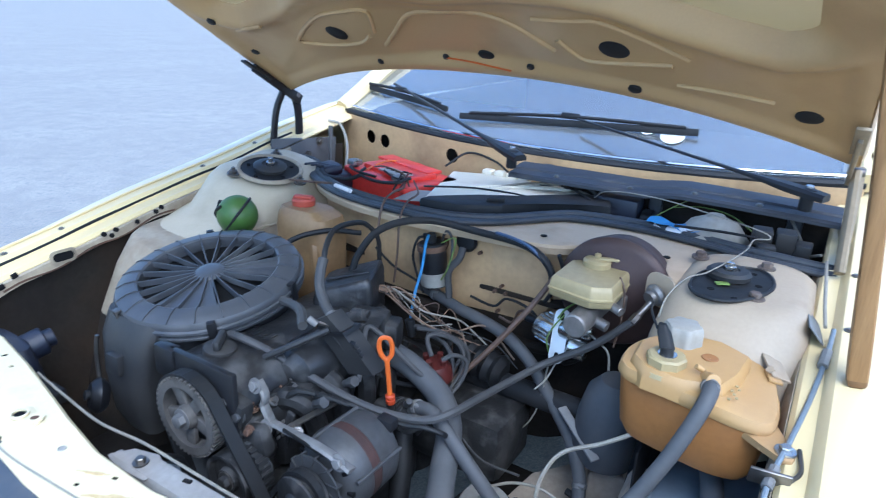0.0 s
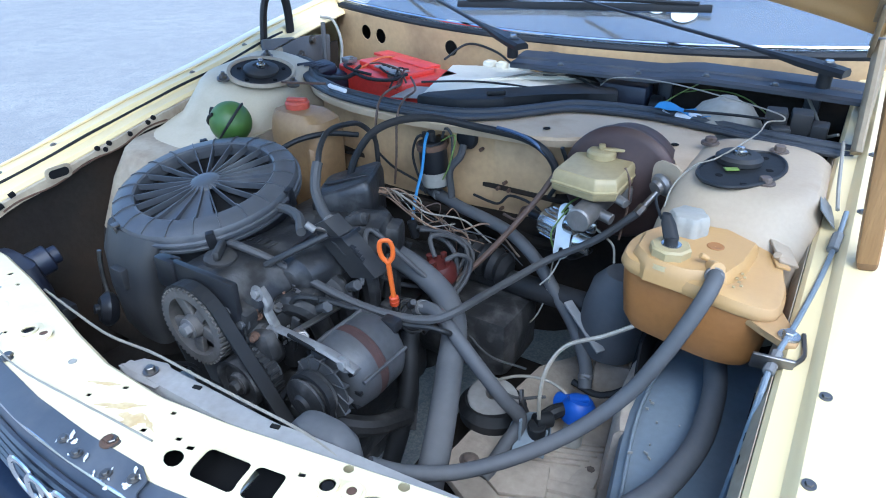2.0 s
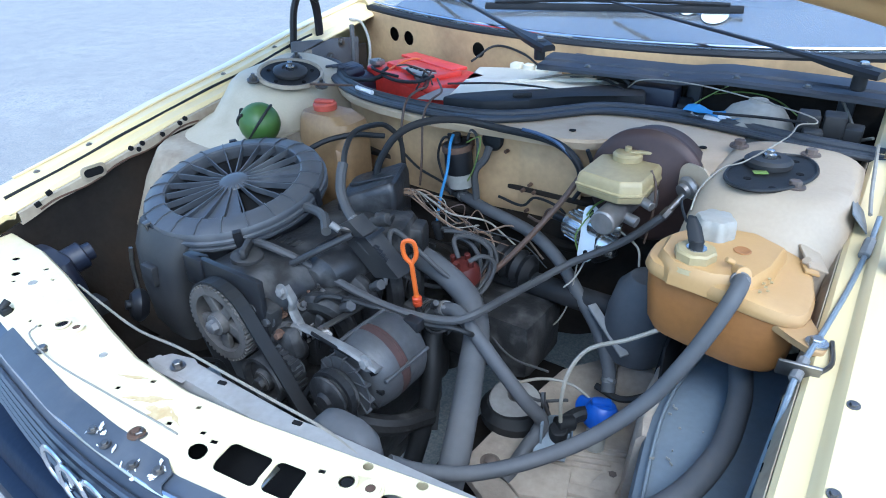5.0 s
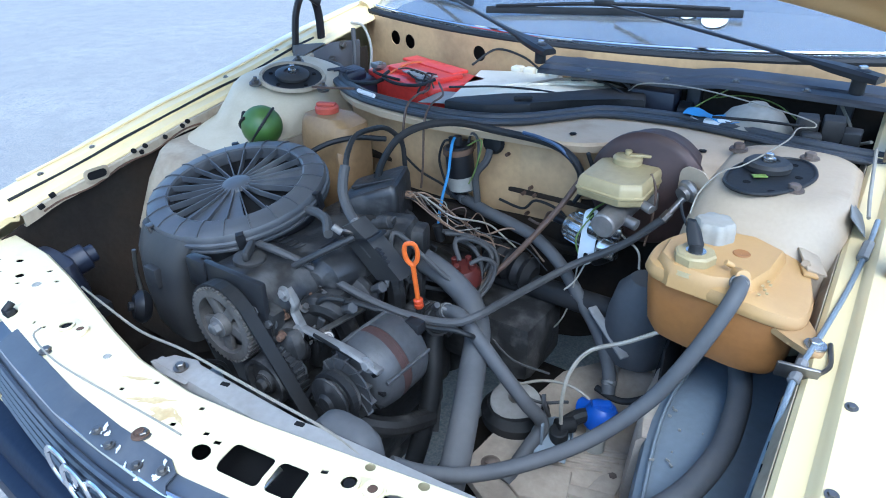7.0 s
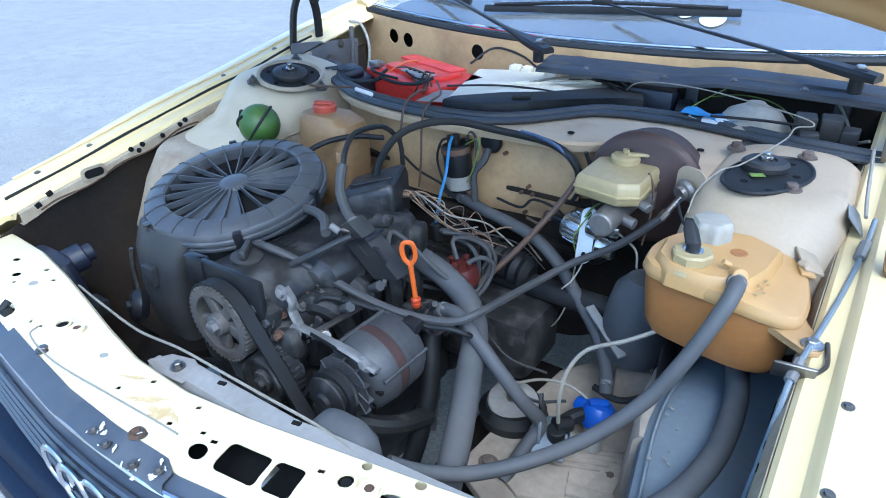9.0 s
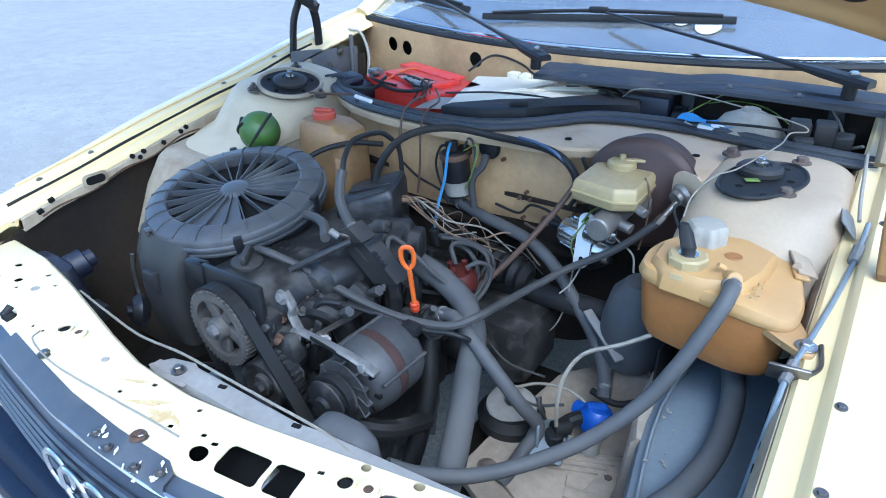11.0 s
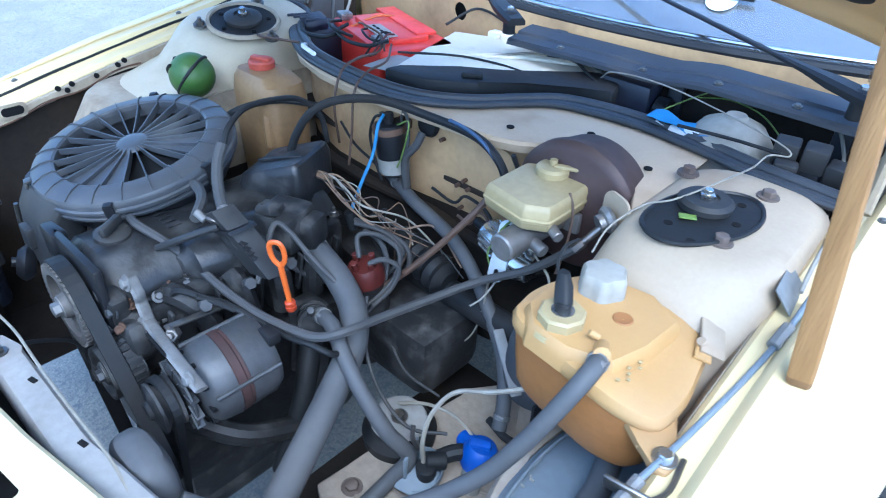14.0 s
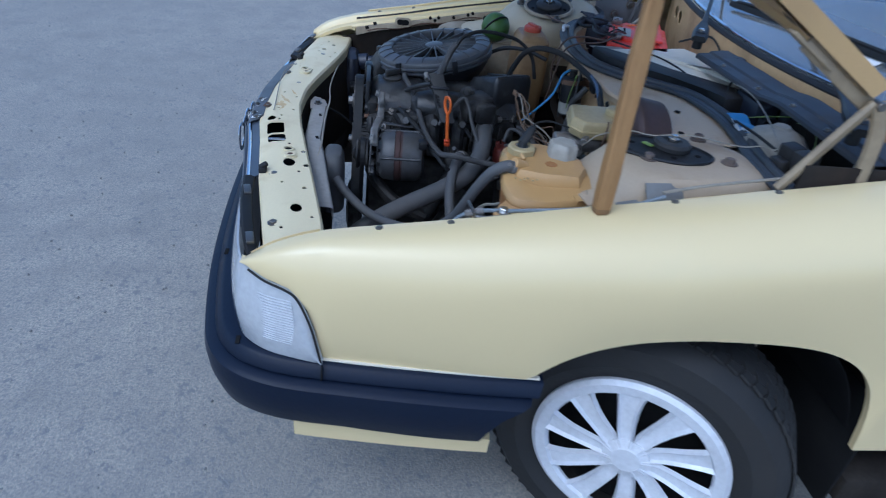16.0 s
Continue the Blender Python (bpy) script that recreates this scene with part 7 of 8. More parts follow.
part("outlet", tube([(-0.285, 0.875, 0.77), (-0.275, 0.862, 0.755), (-0.268, 0.858, 0.70)], 0.012, 8, 4), "bottle", wb)
gs = thing("pressure_sphere", (-0.478, 0.835, 0.75), "green painted hydraulic pressure sphere with black strap", "pressure sphere")
part("sphere", lathe([(0.046 * math.sin(a), -0.046 * math.cos(a)) for a in np.linspace(0.01, math.pi - 0.01, 20)], (-0.466, 0.814, 0.806), (0.2, -0.3, 1), 32), "green", gs)
part("strap", tube([Vector((-0.466, 0.814, 0.806)) + 0.0475 * (Vector((0.72, -0.62, 0.30)).normalized() * math.cos(a) + Vector((0.32, 0.55, 0.77)).normalized() * math.sin(a)) for a in np.linspace(0, 2 * math.pi, 17)], 0.003, 6, 3), "rubber", gs)
part("foot", rod((-0.470, 0.812, 0.70), (-0.478, 0.812, 0.775), 0.02), "plastic", gs)
part("collar", tube([Vector((-0.466, 0.814, 0.806)) + 0.0475 * (Vector((-0.80, -0.60, 0.0)) * math.cos(a) + Vector((0.42, -0.55, 0.72)) * math.sin(a)) for a in np.linspace(-0.9, 0.9, 9)], 0.004, 6, 3), "rubber", gs)
part("bracket_tab", box((-0.512, 0.808, 0.822), (0.018, 0.010, 0.022), 0.003, (0, 20, 20)), "rubber", gs)

# ---- brake booster and reservoir ----
bb = thing("brake_booster", (0.36, 1.02, 0.66), "brown brake servo with alloy master cylinder", "brake booster")
part("shell", lathe([(0, 0.0), (0.045, 0.002), (0.055, 0.008), (0.094, 0.012), (0.103, 0.017), (0.108, 0.024), (0.108, 0.034), (0.103, 0.045), (0.095, 0.09), (0, 0.095)], (0.36, 0.965, 0.778), (0, 1, 0.03), 56), "booster", bb)
part("master_cylinder", join(rod((0.355, 0.965, 0.775), (0.345, 0.83, 0.765), 0.022), rod((0.35, 0.95, 0.80), (0.348, 0.94, 0.79), 0.012), box((0.352, 0.955, 0.775), (0.09, 0.012, 0.035), 0.004), rod((0.36, 0.88, 0.765), (0.39, 0.875, 0.76), 0.010)), "alu", bb)
corner = [(-0.056, -0.062), (0.028, -0.078), (0.062, -0.058), (0.062, 0.045), (0.045, 0.062), (-0.02, 0.066), (-0.056, 0.04)]
RES = []
for k, (x, y) in enumerate(corner):
    # each corner rounded off
    for (px, py), us in ((corner[k - 1], (0.16, 0.07, 0.02)), (corner[(k + 1) % 7], (0.02, 0.07, 0.16))):
        for u in us:
            RES.append((x + (px - x) * u - 0.04 * x * (0.16 - u), y + (py - y) * u - 0.04 * y * (0.16 - u)))
rs = part("fluid_reservoir", join(loft([[(x * k + 0.332, y * k2 + 0.93, z) for x, y in RES] for z, k, k2 in ((0.792, 0.86, 0.88), (0.7935, 0.93, 0.94), (0.796, 0.965, 0.965), (0.806, 0.985, 0.985), (0.808, 1.015, 1.015), (0.811, 1.015, 1.015), (0.813, 0.985, 0.985), (0.823, 0.965, 0.965), (0.828, 0.94, 0.94), (0.832, 0.88, 0.89), (0.833, 0.6, 0.6))])), "yellowed", bb, "yellowed fluid reservoir")
part("reservoir_cap", join(lathe([(0, 0), (0.026, 0), (0.026, 0.012), (0.022, 0.016), (0.016, 0.017), (0, 0.018)], (0.33, 0.965, 0.830), seg=24), rod((0.33, 0.965, 0.846), (0.33, 0.965, 0.856), 0.006), box((0.352, 0.97, 0.848), (0.04, 0.01, 0.006), 0.002, (0, 0, 25))), "yellowed", rs, "screw cap with level contact")
part("spout", rod((0.382, 0.890, 0.797), (0.41, 0.875, 0.794), 0.008), "alu", rs)
for y in (0.90, 0.955):
    part("outlet", rod((0.345, y, 0.776), (0.345, y, 0.796), 0.012), "rubber", rs, "black rubber outlet seal")
# clutch cable end on the tower
cc = thing("clutch_cable_bracket", (0.45, 0.93, 0.78), "plated clutch cable end in a rubber bush on the tower", "cable end")
part("ear", moved(prism(rounded(0.06, 0.06, 0.02), 0, 0.004), Matrix(((0.9, 0, 0.43, 0.452), (-0.43, 0, 0.9, 0.945), (0, 1, 0, 0.822), (0, 0, 0, 1)))), "tower", cc)
part("bush", lathe([(0, 0), (0.018, 0), (0.021, 0.006), (0.018, 0.012), (0.013, 0.014), (0.013, 0.022), (0, 0.022)], (0.452, 0.94, 0.818), (-0.45, -0.75, -0.3), 24), "alu", cc)
part("adjuster", join(rod((0.448, 0.928, 0.81), (0.425, 0.897, 0.772), 0.0055), rod((0.432, 0.906, 0.784), (0.424, 0.896, 0.771), 0.008, seg=6)), "steel", cc)

# ---- silver regulator ----
rg = thing("electric_pump", (0.29, 0.92, 0.62), "bright zinc fuel pump with slotted mounting plate", "fuel pump")
RC = Vector((0.292, 0.918, 0.694))
nz = Vector((0.22, -0.90, 0.36)).normalized()
ny = (Vector((-0.04, 0.2, 1)) - nz * nz.dot(Vector((-0.04, 0.2, 1)))).normalized()
nx = ny.cross(nz)
PF = Matrix.Translation(RC + nz * 0.014) @ Matrix((nx, ny, nz)).transposed().to_4x4()
pl = part("plate", moved(prism(rounded(0.028, 0.105, 0.013, 5), -0.002, 0.002, 0.0006), PF), "bright_plate", rg, "pale plated mounting plate")
for v in (0.038, -0.038):
    part("slot", moved(prism(rounded(0.008, 0.016, 0.0039, 4), 0.0021, 0.0027), PF @ Matrix.Translation((0, v, 0))), "dark", pl)
gb_ = part("gear_body", rod(RC + Vector((-0.008, 0.008, 0)), RC + Vector((-0.05, 0.02, 0.004)), 0.026, seg=24), "zinc", rg)
for k in range(16):
    part("tooth", moved(box((0.027, 0, 0.02), (0.006, 0.004, 0.03), 0.001), axis_frame(RC + Vector((-0.008, 0.008, 0)), (-0.95, 0.27, 0.1)) @ Matrix.Rotation(2 * math.pi * k / 16, 4, "Z")), "zinc", gb_)
part("motor", join(rod(RC + Vector((0.006, 0.0, 0.018)), RC + Vector((0.03, -0.01, 0.02)), 0.018, seg=24), rod(RC + Vector((0.02, -0.002, -0.012)), RC + Vector((0.055, 0.0, -0.016)), 0.021, seg=24), rod(RC + Vector((0.03, 0.0, 0.018)), RC + Vector((0.06, 0.004, 0.022)), 0.007), box(RC + Vector((0.052, 0.0, 0.022)), (0.018, 0.018, 0.022), 0.004)), "zinc", rg)
part("stalk", rod(RC + Vector((-0.05, 0.02, 0.004)), RC + Vector((-0.085, 0.03, 0.004)), 0.009), "plastic", rg)
part("foot", tube([RC + Vector((0, 0.01, -0.04)), RC + Vector((0.0, 0.05, -0.08)), RC + Vector((0.01, 0.13, -0.10))], 0.008, 8, 4), "engine", rg)

# ---- fuel filter canister on the bulkhead ----
ff = thing("ignition_coil", (-0.03, 0.975, 0.69), "black canister with a pale label band on the bulkhead", "canister")
part("can", rod((-0.027, 0.975, 0.695), (-0.036, 0.968, 0.795), 0.030, seg=28, bevel=0.004), "plastic", ff)
part("label_band", lathe([(0.0302, 0), (0.0308, 0), (0.0308, 0.03), (0.0302, 0.03)], (-0.0275, 0.9745, 0.70), (-0.09, -0.07, 1), 28), "cap_grey", ff)
part("clamp", lathe([(0.031, 0), (0.033, 0), (0.033, 0.012), (0.031, 0.012)], (-0.0345, 0.969, 0.780), (-0.09, -0.07, 1), 28), "rusty", ff)
part("bracket", box((-0.034, 0.995, 0.785), (0.03, 0.05, 0.02), 0.004), "rusty", ff)
part("terminal", join(rod((-0.036, 0.968, 0.795), (-0.037, 0.967, 0.815), 0.010), rod((-0.050, 0.966, 0.795), (-0.052, 0.965, 0.812), 0.005)), "plastic", ff)
solo("grommet", lathe([(0, 0), (0.022, 0), (0.026, 0.006), (0.022, 0.014), (0.014, 0.018), (0, 0.018)], (0.026, 1.018, 0.80), (0, -1, 0.1), 24), "rubber", "black rubber grommet on the bulkhead", "grommet")

# ---- coolant tank ----
ct = thing("coolant_tank", (0.56, 0.74, 0.66), "amber aged plastic coolant expansion tank", "coolant tank")
TOPL = [(0.458, 0.705), (0.455, 0.748), (0.470, 0.798), (0.505, 0.838), (0.585, 0.845), (0.650, 0.820), (0.668, 0.765), (0.674, 0.715), (0.664, 0.672), (0.610, 0.658), (0.530, 0.672), (0.476, 0.686)]
cxy = Vector((0.565, 0.748))


def ring_of(scale, z, slope=0.0):
    pts = smooth_path([(x, y, 0) for x, y in TOPL + TOPL[:1]], 4)[:-1]
    return [(cxy.x + (p.x - cxy.x) * scale, cxy.y + (p.y - cxy.y) * scale, z - slope * max(0, p.x - 0.60)) for p in pts]


part("lower_body", loft([ring_of(0.62, 0.668), ring_of(0.80, 0.674), ring_of(0.88, 0.69), ring_of(0.93, 0.735), ring_of(0.955, 0.768, 0.15)]), "amber_dark", ct, "darker amber lower half with coolant")
# the upper shell's paler colour carries the sunlight falling on it
part("upper_body", loft([ring_of(0.955, 0.768, 0.15), ring_of(0.985, 0.770, 0.15), ring_of(1.0, 0.775, 0.16), ring_of(1.0, 0.780, 0.16), ring_of(0.965, 0.789, 0.17), ring_of(0.90, 0.792, 0.17), ring_of(0.3, 0.794, 0.17)]), "amber", ct, "amber upper shell, paled for the sunlight on it")
part("raised_step", loft([[(cxy.x - 0.018 + (x - 0.545) * k, 0.755 + (y - 0.755) * k, z) for x, y in ((0.475, 0.705), (0.472, 0.755), (0.50, 0.815), (0.575, 0.825), (0.618, 0.80), (0.612, 0.735), (0.598, 0.690), (0.55, 0.672), (0.50, 0.678))] for z, k in ((0.772, 1.07), (0.786, 1.06), (0.797, 1.03), (0.804, 0.97), (0.805, 0.6))]), "amber", ct)
nk = part("sensor_neck", join(lathe([(0, 0), (0.036, 0), (0.034, 0.006), (0, 0.006)], (0.522, 0.707, 0.793), seg=24), lathe([(0.028, 0.004), (0.028, 0.022), (0.025, 0.025), (0.014, 0.025), (0.014, 0.019), (0, 0.019)], (0.522, 0.707, 0.793), seg=8)), "yellowed", ct, "octagonal sensor neck")
part("sensor_ring", lathe([(0.008, 0), (0.0135, 0), (0.0135, 0.004), (0.008, 0.004)], (0.522, 0.707, 0.815), seg=20), "zinc", nk)
part("sensor_plug", join(rod((0.522, 0.707, 0.812), (0.520, 0.709, 0.828), 0.0095), loft([[Vector((0.520, 0.709, 0.826)).lerp(Vector((0.505, 0.727, 0.852)), u) + Vector((a * g, b * g, 0)) for a, b in rounded(0.02, 0.016, 0.005, 3)] for u, g in ((0, 1), (0.6, 0.95), (1, 0.55))])), "rubber", nk, "black rubber plug")
fcap = part("filler_cap", loft([[(0.525 + r * (1 + lob * math.cos(6 * a)) * math.cos(a), 0.788 + r * (1 + lob * math.cos(6 * a)) * math.sin(a), z) for a in np.linspace(0, 2 * math.pi, 48, endpoint=False)] for z, r, lob in ((0.790, 0.031, 0.0), (0.800, 0.0325, 0.0), (0.803, 0.031, 0.0), (0.805, 0.0285, 0.05), (0.822, 0.0275, 0.08), (0.829, 0.0262, 0.09), (0.833, 0.0235, 0.08), (0.8345, 0.018, 0.04), (0.835, 0.008, 0.0))]), "cap_grey", ct, "translucent grey lobed filler cap")
part("cap_rim", lathe([(0.030, 0), (0.0335, 0), (0.0335, 0.004), (0.030, 0.004)], (0.525, 0.788, 0.7965), seg=36), "cap_grey", fcap)
part("moulded_dimple", lathe([(0, 0), (0.011, 0), (0.012, 0.0012), (0.0105, 0.0022), (0, 0.0004)], (0.572, 0.757, 0.8045), seg=20), "amber_dark", ct)
part("hose_stub", join(rod((0.578, 0.705, 0.800), (0.590, 0.680, 0.812), 0.010), rod((0.572, 0.703, 0.812), (0.563, 0.697, 0.818), 0.004)), "amber", ct)
ear = part("fixing_ear", prism([(0.632, 0.668), (0.660, 0.655), (0.682, 0.634), (0.698, 0.636), (0.702, 0.655), (0.690, 0.676), (0.672, 0.715)], 0.752, 0.761, 0.003), "amber", ct)
part("ear_bolt", join(lathe([(0, 0), (0.013, 0), (0.013, 0.002), (0, 0.002)], (0.688, 0.652, 0.761), seg=20), bolt((0.688, 0.652, 0.763), (0, 0, 1), 0.008, 0.006)), "zinc", ear)
for k in range(7):
    part("embossed_mark", box((0.612 + 0.004 * (k % 3), 0.700 - 0.008 * k + 0.03, 0.7925), (0.004, 0.004, 0.002), 0.0005), "yellowed", ct)
part("fixing_clip", box((0.655, 0.80, 0.782), (0.02, 0.03, 0.004), 0.001, (0, 14, 20)), "amber", ct)

ct.location.y += 0.006
ct.location.z += 0.008
# slate-coloured containers below the tank
sl = thing("side_reservoir", (0.58, 0.70, 0.40), "slate-blue rounded plastic reservoir under the tank", "reservoir")
SLATE = ((0.36, 0.556), (0.43, 0.550), (0.51, 0.537), (0.58, 0.524), (0.65, 0.513), (0.72, 0.512), (0.80, 0.523), (0.86, 0.533))
rows = []
for y in np.linspace(0.36, 0.86, 16):
    x0, top = interp(y, SLATE), 0.566 + 0.02 * smoothstep(0.5, 0.86, y)
    x1 = 0.684
    rows.append([(x0 + 0.012, y, 0.38), (x0 + 0.002, y, 0.50), (x0, y, top - 0.030), (x0 + 0.005, y, top - 0.013), (x0 + 0.018, y, top - 0.003)] + [(x0 + 0.018 + (x1 - x0 - 0.018) * u, y, top + 0.012 * u + 0.004 * math.sin(5 * u + 9 * y)) for u in (0.15, 0.35, 0.55, 0.75, 0.92, 1.0)] + [(x1 + 0.004, y, 0.38)])
part("body", loft(rows), "slate", sl)
part("seam", tube([(interp(y, SLATE) + 0.018, y, 0.5655 + 0.02 * smoothstep(0.5, 0.86, y)) for y in np.linspace(0.40, 0.84, 9)], 0.003, 6, 4), "slate", sl)
rng = random.Random(21)
for k in range(9):
    x, y = rng.uniform(0.53, 0.60), rng.uniform(0.56, 0.70)
    part("scuff", box((x, y, 0.5745 + 0.02 * smoothstep(0.5, 0.86, y)), (rng.uniform(0.002, 0.007), 0.0016, 0.004), 0.0004, (0, 0, rng.uniform(-60, 60))), "cap_grey", sl)
part("rail_cover", loft([[(interp(y, ((0.60, 0.520), (0.64, 0.505), (0.715, 0.490), (0.88, 0.482))) + d + e * (interp(y, SLATE) - 0.49), y, z) for d, e, z in ((-0.014, 0, 0.40), (-0.004, 0, 0.545), (0.004, 0, 0.556), (0.004, 0.9, 0.562), (0.004, 1.0, 0.40))] for y in np.linspace(0.62, 0.87, 9)]), "earth", sl, "dusty tan rail beside the reservoir")
solo("rubber_boot", lathe([(0, 0), (0.055, 0.0), (0.062, 0.03), (0.060, 0.09), (0.05, 0.14), (0.03, 0.165), (0, 0.17)], (0.415, 0.88, 0.50), (0.05, -0.02, 1), 32), "grey_hose", "slate-coloured rubber boot beside the reservoir", "rubber boot")

# engine mount, thermostat, solenoids
em = thing("engine_mount", (0.262, 0.70, 0.39), "dusty round engine mount with steel cup", "engine mount")
part("rubber_block", lathe([(0, 0), (0.062, 0), (0.064, 0.02), (0.052, 0.035), (0, 0.035)], (0.262, 0.71, 0.393), seg=32), "rubber", em)
part("cup", lathe([(0, 0), (0.046, 0), (0.048, 0.003), (0.046, 0.006), (0.012, 0.012), (0, 0.012)], (0.262, 0.71, 0.428), (0.1, -0.12, 1), 32), "dusty_panel", em)
part("mount_bolt", bolt((0.262, 0.71, 0.44), (0.1, -0.12, 1), 0.009, 0.008), "steel", em)
bf = thing("fuel_filter", (0.41, 0.735, 0.395), "blue plastic elbow fitting on a pale filter", "filter")
part("pale_body", rod((0.418, 0.712, 0.395), (0.416, 0.725, 0.44), 0.018, seg=20), "cap_grey", bf)
part("blue_head", join(lathe([(0, 0), (0.027, 0), (0.029, 0.006), (0.029, 0.03), (0.022, 0.04), (0, 0.044)], (0.415, 0.73, 0.437), (0.05, 0.25, 1), 24), rod((0.405, 0.735, 0.462), (0.375, 0.745, 0.452), 0.016), box((0.415, 0.735, 0.48), (0.035, 0.016, 0.012), 0.004, (0, 0, 30))), "blue", bf, "bright blue elbow")
so = thing("solenoid_valve", (0.36, 0.66, 0.395), "grey-blue solenoid with bent bracket", "solenoid")
part("bracket", join(box((0.368, 0.645, 0.435), (0.055, 0.05, 0.005), 0.002, (25, 10, 20)), box((0.345, 0.655, 0.455), (0.005, 0.05, 0.05), 0.002, (0, 0, 20))), "slate", so)
part("body", join(rod((0.37, 0.665, 0.40), (0.372, 0.66, 0.46), 0.016), rod((0.385, 0.69, 0.455), (0.365, 0.665, 0.46), 0.014)), "rubber", so)
part("dish", lathe([(0.0, 0.0), (0.020, 0.001), (0.030, 0.008), (0.036, 0.022), (0.038, 0.022), (0.033, 0.006), (0.022, -0.003), (0, -0.004)], (0.362, 0.668, 0.418), (-0.15, -0.35, 1), 28), "slate", so, "open blue-grey cup")
part("pipe_stub", tube([(0.372, 0.688, 0.452), (0.385, 0.708, 0.458), (0.400, 0.728, 0.456)], 0.013, 10, 4), "rubber", so)
part("lever", tube([(0.35, 0.665, 0.475), (0.342, 0.66, 0.50), (0.336, 0.668, 0.515)], 0.004, 6, 4), "steel", so)
th = thing("thermostat_housing", (0.135, 0.67, 0.56), "ribbed metal water outlet with hose clip", "water outlet")
part("outlet", join(rod((0.10, 0.665, 0.585), (0.135, 0.650, 0.60), 0.026), *[lathe([(0.024, 0), (0.030, 0), (0.030, 0.004), (0.024, 0.004)], (0.10 + 0.01 * k, 0.665 - 0.0043 * k, 0.585 + 0.0043 * k), (0.035, -0.015, 0.015), 20) for k in range(4)], box((0.075, 0.68, 0.57), (0.06, 0.05, 0.05), 0.01)), "engine", th)
part("hose_clip", rod((0.128, 0.645, 0.625), (0.140, 0.638, 0.64), 0.006), "alternator", th)
ds = thing("distributor", (0.10, 0.78, 0.55), "dark distributor with a red cap", "distributor")
part("body", rod((0.105, 0.80, 0.52), (0.10, 0.785, 0.60), 0.03, seg=24), "engine", ds)
part("cap", join(lathe([(0, 0), (0.034, 0), (0.034, 0.02), (0.026, 0.034), (0, 0.036)], (0.10, 0.785, 0.60), (-0.05, -0.15, 1), 24), *[rod((0.10 + 0.018 * math.cos(a), 0.782 + 0.018 * math.sin(a), 0.628), (0.10 + 0.02 * math.cos(a), 0.778 + 0.02 * math.sin(a), 0.648), 0.006) for a in (0, 1.57, 3.14, 4.71)]), "dark_red", ds, "dark red distributor cap")
gbx = thing("gearbox", (0.10, 0.95, 0.30), "dark dusty gearbox casting behind the engine", "gearbox")
part("bell_housing", join(lathe([(0.0, 0), (0.15, 0), (0.155, 0.02), (0.14, 0.07), (0.10, 0.16), (0, 0.17)], (-0.05, 0.83, 0.44), (0, 1, 0), 36), box((0.14, 0.86, 0.47), (0.22, 0.16, 0.14), 0.03)), "engine", gbx)
part("steering_rack", join(rod((-0.40, 0.92, 0.55), (0.42, 0.90, 0.56), 0.024), lathe([(0.03, 0.0), *[(0.030 + 0.007 * (k % 2), 0.012 * k) for k in range(12)], (0.02, 0.144)], (0.05, 0.915, 0.60), (0.97, -0.1, -0.12), 20)), "rubber", gbx, "black bellows of the steering rack")
part("flat_bar", box((0.375, 0.84, 0.555), (0.12, 0.018, 0.006), 0.002, (5, 18, -35)), "dusty_panel", gbx)
hl = thing("headlamp_rear", (-0.52, 0.35, 0.5), "dark blue-black headlamp housing behind the front panel", "lamp housing")
part("housing", loft([[(-0.545 + sx * a, 0.372 + 0.5 * sx * b, z) for a, b in rounded(1, 0.7, 0.3, 4)] for z, sx in ((0.44, 0.17), (0.60, 0.18), (0.655, 0.13), (0.668, 0.07))]), "navy", hl)
part("plug", join(rod((-0.53, 0.385, 0.63), (-0.522, 0.43, 0.64), 0.028), rod((-0.522, 0.425, 0.64), (-0.519, 0.445, 0.643), 0.018)), "navy", hl)
part("connector", box((-0.43, 0.385, 0.575), (0.05, 0.03, 0.03), 0.006), "rubber", hl)

hl.location += Vector((-0.045, -0.02, -0.012))

# ---- hoses, cables and wires ----


def hose(name, pts, r, material, label, category="hose", clips=(), **k):
    e = thing(name, pts[0], label, category)
    part("tube", tube(pts, r, **k), material, e)
    path = smooth_path(pts, 8)
    for u in clips:
        j = min(len(path) - 2, max(1, int(u * (len(path) - 1))))
        d = (path[j + 1] - path[j - 1]).normalized()
        part("hose_clip", join(lathe([(r, -0.004), (r + 0.0015, -0.004), (r + 0.0015, 0.004), (r, 0.004)], path[j], d, 20), rod(path[j] + Vector((0, -r, r)) * 0.75, path[j] + Vector((0.012, -r * 0.75, r * 0.75)), 0.004)), "cast", e)
    return e


hose("radiator_hose", [(0.015, 0.735, 0.655), (0.06, 0.725, 0.655), (0.113, 0.717, 0.642), (0.165, 0.700, 0.622), (0.205, 0.665, 0.595), (0.235, 0.60, 0.565), (0.265, 0.535, 0.545), (0.295, 0.46, 0.515), (0.312, 0.40, 0.475), (0.325, 0.35, 0.42), (0.33, 0.33, 0.34)], 0.0225, "grey_hose", "thick dusty black radiator hose", clips=(0.06,), seg=16)
hose("heater_hose", [(0.118, 0.662, 0.605), (0.150, 0.655, 0.622), (0.185, 0.645, 0.628), (0.225, 0.630, 0.612), (0.272, 0.622, 0.575), (0.32, 0.628, 0.52), (0.345, 0.65, 0.465), (0.335, 0.62, 0.43), (0.325, 0.56, 0.40)], 0.0125, "grey_hose", "grey rubber heater hose crossing the radiator hose", clips=(0.12,), seg=12)
